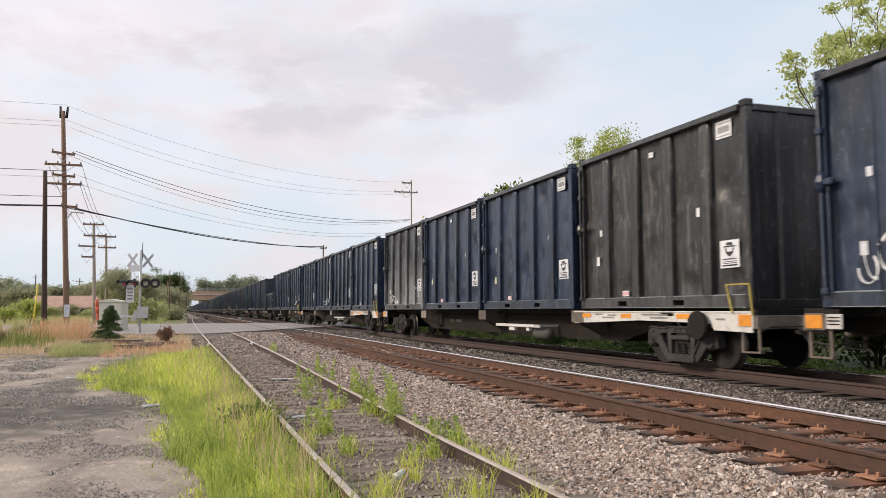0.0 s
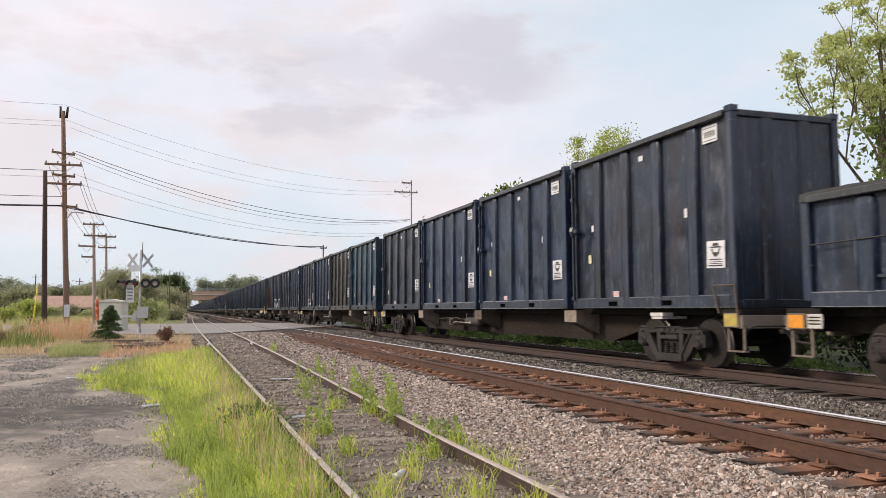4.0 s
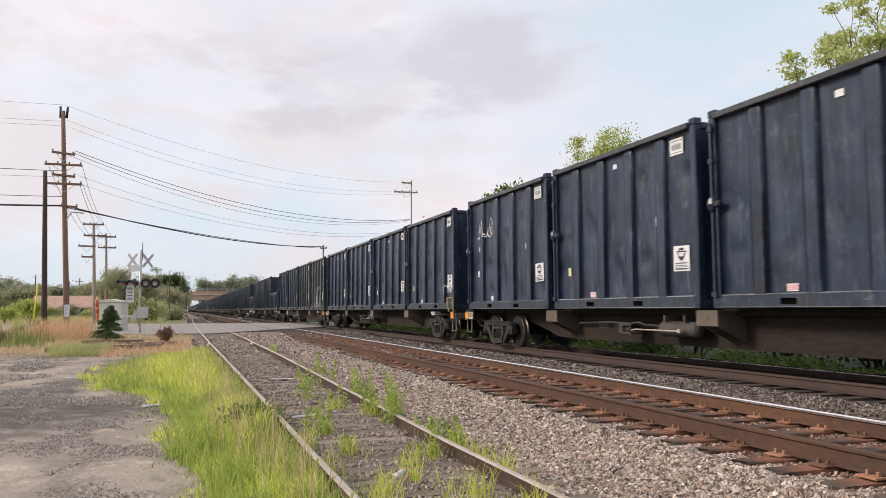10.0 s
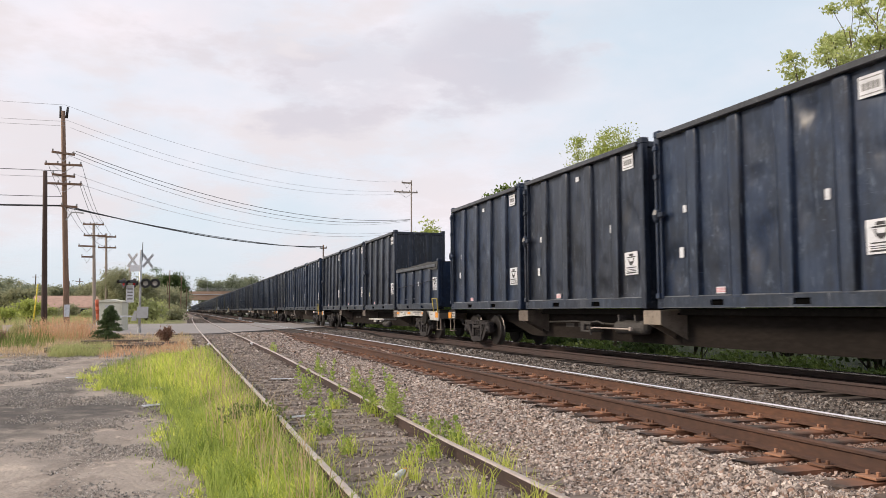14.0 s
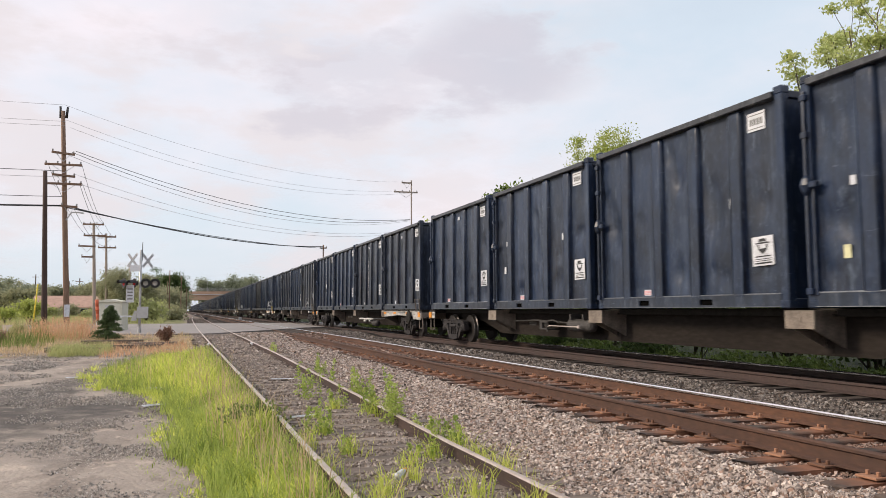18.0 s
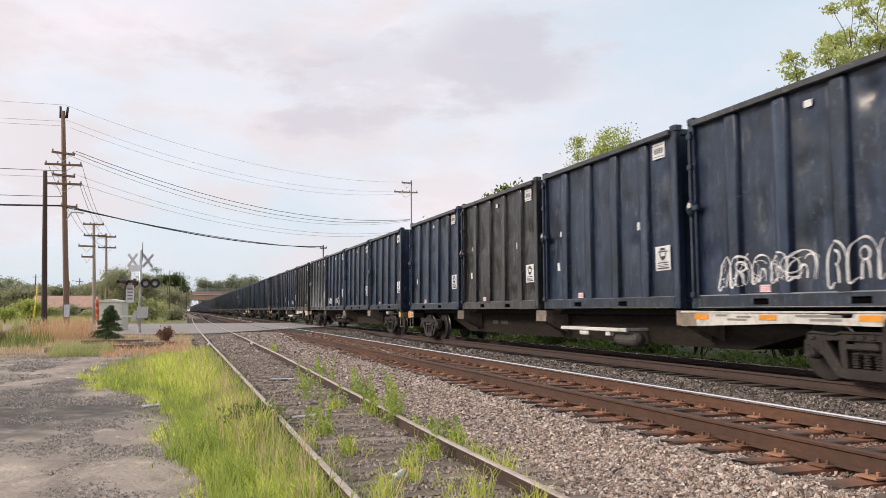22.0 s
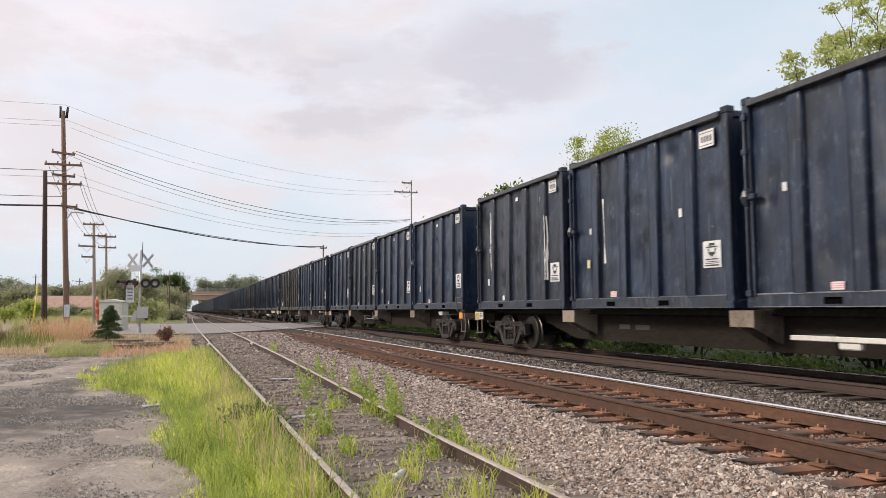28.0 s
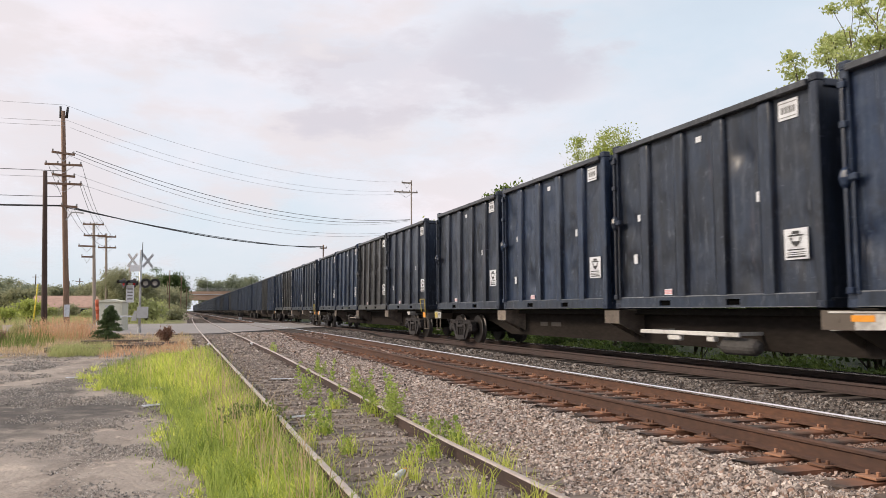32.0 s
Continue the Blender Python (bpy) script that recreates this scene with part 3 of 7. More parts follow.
def sheet_x(y, z, seed, h=BOX_H):
    """Where the near side sheet stands at (y, z) of a container."""
    edge = min([max(0, abs(y - r) - 0.16) for r in RIBS] + [y - 0.06, BOX_L - 0.06 - y])
    e = min(1, max(0, edge) / 0.28) * min(1, max(0, z - 0.12) / 0.35) * min(1, max(0, h - 0.09 - z) / 0.35)
    return -(HW - 0.09 - AMP * e * dent(y, z, seed))


def panel_sheet(bm, side, l, h0, h1, seed, amp, ribs, seam=0.0):
    """A dented side sheet between sill and top rail; with a seam, the upper sheet is lapped behind the lower one."""
    ny, nz = 52, 26
    grid = []
    for i in range(ny):
        y = 0.06 + (l - 0.12) * i / (ny - 1)
        edge = min([max(0, abs(y - r) - 0.16) for r in ribs] + [y - 0.06, l - 0.06 - y])
        row = []
        for k in range(nz):
            z = h0 + (h1 - h0) * k / (nz - 1)
            e = min(1, edge / 0.28) * min(1, (z - h0) / 0.35) * min(1, (h1 - z) / 0.35)
            lap = seam * max(0.0, 1 - (z - 0.58 * h1) / 1.1) if z > 0.58 * h1 + 0.07 * math.sin(y * 1.3) else 0.0
            row.append(bm.verts.new((side * (HW - 0.09 - lap * min(1, max(0, edge) / 0.12) - amp * e * dent(y, z, seed)), y, z)))
        grid.append(row)
    for i in range(ny - 1):
        for k in range(nz - 1):
            q = (grid[i][k], grid[i + 1][k], grid[i + 1][k + 1], grid[i][k + 1])
            fc = bm.faces.new(q if side > 0 else q[::-1])
            fc.smooth = True


_cache = {}


def cached(key, make, mat):
    if key not in _cache:
        bm = bmesh.new()
        make(bm)
        _cache[key] = mesh_of(key[0], bm, mat)
    return _cache[key]


def wall_mesh(color, var, h):
    """One dented side sheet (near side at negative x)."""
    return cached(("side_wall", color, var, h), lambda bm: panel_sheet(bm, -1, BOX_L, 0.12, h - 0.09, var, AMP, RIBS, 0.05 if color == "black" else 0.0), M[color])


def end_wall_mesh(color, h):
    return cached(("end_wall", color, h), lambda bm: box(bm, -HW + 0.08, HW - 0.08, 0.05, 0.09, 0.12, h - 0.1), M[color])


def floor_mesh(color):
    return cached(("floor_plate", color), lambda bm: box(bm, -HW + 0.07, HW - 0.07, 0.095, BOX_L - 0.095, 0.10, 0.17), M[color])


def far_shell_mesh(color, h):
    """Ribbed shell of a container that stays far off, pressed from one sheet."""
    def make(bm):
        pts = [(HW - 0.08, 0.0), (HW - 0.08, BOX_L), (-HW, BOX_L)]
        for r in reversed([0.03] + RIBS):
            pts += [(-HW, r + 1.06), (-HW + 0.09, r + 1.0), (-HW + 0.09, r + 0.14), (-HW, r + 0.08)]
        pts += [(-HW, 0.0)]
        prism(bm, pts, "z", 0.0, h - 0.1)
    return cached(("shell", color, h), make, M[color])


def far_rim_mesh():
    return cached(("far_top_rail",), lambda bm: box(bm, -HW - 0.03, HW, 0.0, BOX_L, -0.1, 0.0), M["top_grime"])


def rib_mesh(color, h):
    """A rounded pressed rib with a domed upper end under the top rail."""
    def make(bm):
        prof = [(0.11, -0.185), (0.055, -0.172), (0.016, -0.155), (0.0, -0.125), (0.0, 0.11), (0.012, 0.15), (0.045, 0.185), (0.11, 0.225)]
        rings = []
        for z, k, d in ((0.20, 1.0, 0.0), (h - 0.24, 1.0, 0.0), (h - 0.16, 0.93, 0.006), (h - 0.125, 0.75, 0.02), (h - 0.105, 0.45, 0.04)):
            rings.append([bm.verts.new((min(0.11, x + d), y * k, z)) for x, y in prof])
        n = len(prof)
        for p, q in zip(rings, rings[1:]):
            for i in range(n - 1):
                bm.faces.new((p[i], p[i + 1], q[i + 1], q[i])).smooth = i in (1, 2, 4, 5)
            bm.faces.new((p[n - 1], p[0], q[0], q[n - 1]))
        bm.faces.new(rings[0])
        bm.faces.new(rings[-1])
        bmesh.ops.recalc_face_normals(bm, faces=bm.faces)
    return cached(("rib", color, h), make, M[color])


def post_mesh(color, h):
    return cached(("corner_post", color, h), lambda bm: box(bm, 0, 0.15, 0, 0.17, 0.1, h - 0.06, 0.018), M[color])


def casting_mesh(color):
    return cached(("corner_casting", color), lambda bm: (box(bm, -0.005, 0.17, -0.005, 0.19, 0, 0.13, 0.015), box(bm, -0.009, 0.0, 0.06, 0.13, 0.035, 0.095, 0.01)), M[color])


def top_rail_mesh(color):
    return cached(("top_rail", color), lambda bm: box(bm, -0.055, 0.11, 0.17, BOX_L - 0.17, -0.01, 0.10, 0.012), M["top_grime"])


def sill_mesh(color):
    """One pressed bottom rail with two fork pockets cut through it, and scraped lips along both edges, coloured pale
    for the sky's light on the ledge.
    """
    dusty = color in ("black", "pale")

    def make(bm):
        ys, zs = [0.17, 1.87, 2.23, 3.87, 4.23, BOX_L - 0.17], [0.03, 0.062, 0.165, 0.226]
        g = [[bm.verts.new((0, y, z)) for z in zs] for y in ys]
        for i in range(5):
            for k in range(3):
                if not (k == 1 and i in (1, 3)):
                    bm.faces.new((g[i][k], g[i][k + 1], g[i + 1][k + 1], g[i + 1][k]))
        bmesh.ops.recalc_face_normals(bm, faces=bm.faces)
        if bm.faces[:][0].normal.x > 0:
            bmesh.ops.reverse_faces(bm, faces=bm.faces[:])
        bmesh.ops.solidify(bm, geom=bm.faces[:], thickness=0.10)
        shift = min(v.co.x for v in bm.verts)
        for v in bm.verts:
            v.co.x -= shift
        prism(bm, [(-0.006, 0.226), (-0.006, 0.234), (0.012, 0.246), (0.095, 0.25), (0.095, 0.226)], "y", 0.17, BOX_L - 0.17, 1)
        box(bm, -0.012, 0.08, 0.17, BOX_L - 0.17, 0.018, 0.03, 0.0, 1)
    return cached(("bottom_rail", dusty), make, [M["sill_dust" if dusty else "sill_navy"], M["scraped"]])


# shallow plate whose black colour stands in for the depth of the hole
def pocket_mesh():
    return cached(("fork_pocket",), lambda bm: (box(bm, 0.045, 0.09, -0.178, 0.178, 0.064, 0.163), ), M["void"])


def hinge_mesh(color, h):
    def make(bm):
        tube(bm, [(0, 0, 0.2), (0, 0, h - 0.2)], 0.032, seg=6)
        tube(bm, [(0.02, -0.11, 0.2), (0.02, -0.11, 0.53 * h)], 0.022, seg=6)
        for z in (0.25, 0.75 * h, h - 0.3):
            box(bm, -0.04, 0.05, -0.06, 0.06, z - 0.05, z + 0.05, 0.01)
    return cached(("hinge_bar", color, h), make, M[color])


def knob_mesh(color):
    def make(bm):
        lathe(bm, [(-0.16, 0.03), (-0.10, 0.075), (0.0, 0.10), (0.10, 0.075), (0.16, 0.03)], "z", 8)
        box(bm, -0.05, 0.05, -0.22, 0.0, -0.06, 0.05, 0.02)
    return cached(("hinge_knob", color), make, M[color])


def lid_mesh(h):
    def make(bm):
        n = 9
        rows = []
        for i in range(n + 1):
            y = 0.1 + (BOX_L - 0.2) * i / n
            rows.append([bm.verts.new((x, y, h - 0.05 - 0.10 * (1 - (x / HW) ** 2) * (0.6 + 0.4 * math.sin(i * 1.7)))) for x in np.linspace(-HW + 0.1, HW - 0.1, 7)])
        for a, b in zip(rows, rows[1:]):
            for k in range(6):
                bm.faces.new((a[k], a[k + 1], b[k + 1], b[k]))
    return cached(("lid", h), make, M["tarp"])


def end_frame_mesh(color, h):
    def make(bm):
        box(bm, -HW + 0.15, HW - 0.15, 0.0, 0.10, h - 0.14, h - 0.02, 0.012)
    return cached(("end_header", color, h), make, M[color])


def end_foot_mesh(color):
    return cached(("end_threshold", color), lambda bm: box(bm, -HW + 0.15, HW - 0.15, 0.0, 0.09, 0.0, 0.16, 0.012), M[color])


def end_rib_mesh(color, h):
    return cached(("end_rib", color, h), lambda bm: prism(bm, [(-0.15, 0.05), (0.15, 0.05), (0.10, 0.0), (-0.10, 0.0)], "z", 0.16, h - 0.14), M[color])


def sheet_mesh(name, w, h, mat):
    """A thin sticker lying on the near side: width along y, height along z."""
    return cached((name, w, h, mat), lambda bm: box(bm, -0.003, 0.003, -w / 2, w / 2, 0, h), M[mat])


def emblem_mesh():
    """A hat shape over a shield, and lines of print as bars."""
    def make(bm):
        def slab(pts):
            prism(bm, [(-a, b) for a, b in pts], "x", -0.007, -0.003)
        slab([(-0.16, 0.365), (0.16, 0.365), (0.155, 0.385), (0.09, 0.392), (-0.09, 0.392), (-0.155, 0.385)])
        slab([(-0.085, 0.402), (0.085, 0.402), (0.07, 0.45), (-0.07, 0.45)])
        slab([(-0.125, 0.35), (-0.085, 0.35), (-0.07, 0.285), (0.07, 0.285), (0.085, 0.35), (0.125, 0.35), (0.085, 0.25), (0.0, 0.195), (-0.085, 0.25)])
        for z, w, t in ((0.145, 0.185, 0.020), (0.105, 0.20, 0.012), (0.075, 0.19, 0.012), (0.030, 0.20, 0.026)):
            slab([(-w, z), (w * 0.96, z), (w * 0.96, z + t), (-w, z + t)])
    return cached(("emblem",), make, M["ink"])


def digits_mesh():
    def make(bm):
        for z0, z1 in ((0.035, 0.05), (0.265, 0.28)):
            box(bm, -0.007, -0.003, -0.18, 0.18, z0, z1)
        for k in range(4):
            y = -0.15 + k * 0.08
            box(bm, -0.007, -0.003, y, y + 0.055, 0.10, 0.21)
            box(bm, -0.009, -0.006, y + 0.017, y + 0.040, 0.13, 0.18)
    return cached(("plate_print",), make, M["grey_ink"])


def side_x(y):
    """How far out the near side stands at y (rib or sheet)."""
    d = min(abs(y - r) for r in RIBS)
    return -HW + lerp(d, ((0.12, 0.0), (0.155, 0.014), (0.18, 0.05), (0.21, 0.09)))


def tag_mesh(var, seed, y0, y1, z0, z1, letters, width, bubble=False):
    """Sprayed, unreadable tag: each letter shape is a few overlapping arcs and slashes that hug the sheet."""
    rnd = random.Random(seed)
    bm = bmesh.new()
    lw = (y1 - y0) / letters
    for s in range(letters):
        cy, cz = y1 - lw * (s + 0.5), (z0 + z1) / 2 + rnd.uniform(-0.08, 0.08) * (z1 - z0)
        hw, hh = lw * 0.62, (z1 - z0) * rnd.uniform(0.38, 0.55)
        strokes = []
        if bubble:               # tall rounded outline letters
            lean_, top = rnd.uniform(-0.15, 0.2), rnd.uniform(0.75, 1.05)
            strokes.append([(-0.85 * math.cos(3.14 * f) + lean_ * math.sin(3.14 * f), -0.95 + (0.95 + top) * math.sin(3.14 * f) ** 0.55) for f in [i / 21 for i in range(22)]])
            strokes.append([(-0.25 * math.cos(3.14 * f) + lean_, -0.9 + (0.5 + 0.4 * top) * math.sin(3.14 * f) ** 0.6) for f in [i / 15 for i in range(16)]])
            if rnd.random() < 0.5:
                strokes.append([(0.3 * math.cos(6.28 * f), 0.15 + 0.28 * math.sin(6.28 * f)) for f in [i / 11 for i in range(12)]])
            strokes.append([(-0.85 + 0.6 * f, -0.95 - 0.12 * math.sin(6 * f)) for f in [i / 9 for i in range(10)]])
        for _ in range(0 if bubble else rnd.choice((2, 3, 3, 4))):
            kind = rnd.random()
            if kind < 0.45:      # loop or arc
                a0, sw = rnd.uniform(0, 6.28), rnd.choice((-1, 1)) * rnd.uniform(2.5, 5.8)
                ox, oz, r = rnd.uniform(-0.3, 0.3), rnd.uniform(-0.4, 0.4), rnd.uniform(0.45, 0.8)
                strokes.append([(ox + r * math.cos(a0 + sw * i / 15), oz + r * math.sin(a0 + sw * i / 15)) for i in range(16)])
            else:                # slash with a hook
                p0, p1 = (rnd.uniform(-1, 1), rnd.uniform(0.5, 1)), (rnd.uniform(-1, 1), rnd.uniform(-1, -0.5))
                k = rnd.uniform(-0.8, 0.8)
                strokes.append([(p0[0] + (p1[0] - p0[0]) * f + k * math.sin(3.14 * f), p0[1] + (p1[1] - p0[1]) * f + 0.25 * math.sin(6.28 * f)) for f in [i / 13 for i in range(14)]])
        for st in strokes:
            pts = [(cy - hw * a, cz + hh * b_) for a, b_ in st]
            prev = None
            for i, (y, z) in enumerate(pts):
                q, p = pts[min(i + 1, len(pts) - 1)], pts[max(i - 1, 0)]
                t = Vector((q[0] - p[0], q[1] - p[1]))
                t = t.normalized() if t.length > 1e-6 else Vector((1, 0))
                nrm = Vector((-t.y, t.x)) * width * (0.75 + 0.35 * math.sin(i * 0.6 + s))
                cur = []
                for sg in (-1, 1):
                    yy, zz = min(max(y + sg * nrm.x, 0.2), BOX_L - 0.25), max(0.22, z + sg * nrm.y)
                    cur.append(bm.verts.new((min(side_x(yy), sheet_x(yy, zz, var)) - 0.008 if min(abs(yy - r) for r in RIBS) < 0.21 else sheet_x(yy, zz, var) - 0.008, yy, zz)))
                if prev:
                    bm.faces.new((prev[0], cur[0], cur[1], prev[1]))
                prev = cur
    return mesh_of("graffiti", bm, M["spray"])


def run_mesh(var, seed, y0, y1, n, mat="spray", reach=None):
    """Spilt paint or rust: ragged vertical ribbons down the sheet."""
    rnd = random.Random(seed)
    bm = bmesh.new()
    for _ in range(n):
        y, zt, zb = rnd.uniform(y0, y1), rnd.uniform(2.4, 3.2), rnd.uniform(0.35, 1.4)
        if reach:
            zt, zb = reach[1] - rnd.uniform(0, 0.15), reach[0] + rnd.uniform(0, 0.15)
        prev, m = None, 26
        for i in range(m):
            z = zt + (zb - zt) * i / (m - 1)
            yy = y + 0.04 * noise.noise((z * 1.3, seed, y * 9))
            w = 0.012 + 0.05 * max(0, noise.noise((z * 1.8, y * 7, seed + 0.5))) * n ** 0.4
            cur = [bm.verts.new((min(side_x(q), sheet_x(q, z, var)) - 0.006, q, z)) for q in (yy - w, yy + w)]
            if prev:
                bm.faces.new((prev[0], cur[0], cur[1], prev[1]))
            prev = cur
    return mesh_of("paint_run", bm, M[mat])


COLOR_WORDS = {"navy": "worn navy blue", "dark": "sooty dark navy", "black": "grimy black", "teal": "scuffed teal blue", "pale": "bleached streaky black", "mixed": "half-sooty navy blue", "rusty": "rust-stained navy blue"}


def make_container(color, var, rnd, tags=(), far=False, runs=()):
    """A tall ribbed open-top waste container with a tarpaulin lid."""
    h, var = BOX_H, var % 12
    stick = lambda y, z: pose(min(sheet_x(y + a, z + b, var) for a in (-0.08, 0, 0.08) for b in (0, 0.1, 0.2)) - 0.012, y, z)
    c = tagged(empty("waste_container"), COLOR_WORDS[color] + " ribbed waste container" + (" with white graffiti" if tags else " with white stickers") + " on flat car", "container", "waste containers of the train")
    if far:
        shared("shell", far_shell_mesh(color, h), c)
        shared("top_rail", far_rim_mesh(), c, pose(0, 0, h))
        shared("lid", lid_mesh(h), c)
        shared("placard", sheet_mesh("placard", 0.50, 0.49, "white"), c, pose(PANEL - 0.012, 0.62, 0.735))
        return c
    shared("side_wall", wall_mesh(color, var % 12, h), c)
    shared("side_wall", wall_mesh(color, 8, h), c, pose(0, BOX_L, 0, 0, 0, 180))
    shared("end_wall", end_wall_mesh(color, h), c)
    shared("end_wall", end_wall_mesh(color, h), c, pose(0, BOX_L, 0, 0, 0, 180))
    shared("floor_plate", floor_mesh(color), c)
    for r in RIBS:
        shared("rib", rib_mesh(color, h), c, pose(-HW, r, 0))
    for y in (0, BOX_L - 0.17):
        shared("corner_post", post_mesh(color, h), c, pose(-HW, y, 0))
        shared("corner_post", post_mesh(color, h), c, pose(HW, y + 0.17, 0, 0, 0, 180))
    shared("top_rail", top_rail_mesh(color), c, pose(-HW, 0, h - 0.11))
    shared("top_rail", top_rail_mesh(color), c, pose(HW, BOX_L, h - 0.11, 0, 0, 180))
    shared("bottom_rail", sill_mesh(color), c, pose(-HW + 0.004, 0, 0))
    shared("bottom_rail", sill_mesh(color), c, pose(HW - 0.004, BOX_L, 0, 0, 0, 180))
    shared("end_header", end_frame_mesh(color, h), c)
    shared("end_header", end_frame_mesh(color, h), c, pose(0, BOX_L, 0, 0, 0, 180))
    shared("end_threshold", end_foot_mesh(color), c)
    shared("lid", lid_mesh(h), c, None, "sagging black tarpaulin lid")
    shared("hinge_bar", hinge_mesh(color, h), c, pose(-HW - 0.03, BOX_L - 0.10, 0))
    shared("hinge_knob", knob_mesh(color), c, pose(-HW - 0.03, BOX_L - 0.10, 0.53 * h))
    for x, k in ((-0.42, 0), (0.42, 0)):
        shared("end_rib", end_rib_mesh(color, h), c, pose(x, 0, 0))
    for x, y in ((-HW, 0), (-HW, BOX_L - 0.185), (HW, 0.185), (HW, BOX_L)):
        rot = 0 if x < 0 else 180
        shared("corner_casting", casting_mesh(color), c, pose(x, y, h - 0.07, 0, 0, rot))
        if x < 0:
            shared("corner_casting", casting_mesh(color), c, pose(x, y, 0.0, 0, 0, rot))
    for y in (2.05, 4.05):
        shared("fork_pocket", pocket_mesh(), c, pose(-HW, y, 0), "fork pocket backed by a plate painted black as shade")
    pl = shared("placard", sheet_mesh("placard", 0.50, 0.49, "white"), c, pose(min(sheet_x(yy, zz, var) for yy in (0.37, 0.5, 0.62, 0.75, 0.87) for zz in (0.72, 0.85, 1.0, 1.12, 1.24)) - 0.012, 0.62, 0.735 + rnd.uniform(-0.03, 0.03), rnd.uniform(-2, 2), 0, 0), "white square placard with a black emblem")
    shared("emblem", emblem_mesh(), pl)
    pl = shared("number_plate", sheet_mesh("number_plate", 0.42, 0.32, "white"), c, pose(min(sheet_x(yy, zz, var) for yy in (0.46, 0.57, 0.68, 0.79, 0.90) for zz in (h - 0.54, h - 0.42, h - 0.30, h - 0.20)) - 0.012, 0.68, h - 0.52 + rnd.uniform(-0.04, 0.03)), "white number sticker with dark bars")
    shared("plate_print", digits_mesh(), pl)
    shared("sticker", sheet_mesh("sticker", 0.10, 0.17, "white"), c, stick(1.44 + rnd.uniform(-0.1, 0.1), 1.70 + rnd.uniform(-0.1, 0.1)), "small white sticker")
    if rnd.random() < 0.8:
        tone = "yellow_tag" if rnd.random() < 0.4 else "white"
        shared("sticker", sheet_mesh("sticker", 0.13, 0.20, tone), c, stick(5.15, 0.78 + rnd.uniform(-0.1, 0.3)), "small yellow sticker" if tone == "yellow_tag" else "small white sticker")
    if rnd.random() < 0.7:
        shared("sticker", sheet_mesh("sticker", 0.10, 0.14, "white"), c, stick(5.0, 1.75 + rnd.uniform(-0.1, 0.2)), "small white sticker")
    if rnd.random() < 0.75:
        tp = shared("reflector_tape", sheet_mesh("reflector_tape", 0.24, 0.12, "white"), c, stick(4.02, 0.27), "white and red reflective tape")
        shared("stripe", cached(("stripe",), lambda bm: [box(bm, -0.006, -0.003, -0.12, 0.12, z, z + 0.022) for z in (0.02, 0.05, 0.08)], M["red_tape"]), tp)
    else:
        shared("sticker", sheet_mesh("sticker", 0.16, 0.14, "white"), c, stick(3.98, 0.27), "small white sticker")
    if rnd.random() < 0.6:
        shared("sticker", sheet_mesh("sticker", 0.16, 0.11, "white"), c, stick(2.95, h - 0.42), "small white sticker")
    shared("end_label", cached(("end_label",), lambda bm: box(bm, -0.19, 0.19, -0.004, 0.004, 0, 0.13), M["white"]), c, pose(0.62, 0.045, 1.75), "small white label on the end wall")
    for i, tg in enumerate(tags):
        shared("graffiti", tag_mesh(var, *tg), c, None, "white sprayed graffiti")
    for rn in runs:
        shared("paint_run", run_mesh(var, *rn), c, None, "white paint run down the side" if len(rn) < 5 else "red-brown run down the side")
    return c


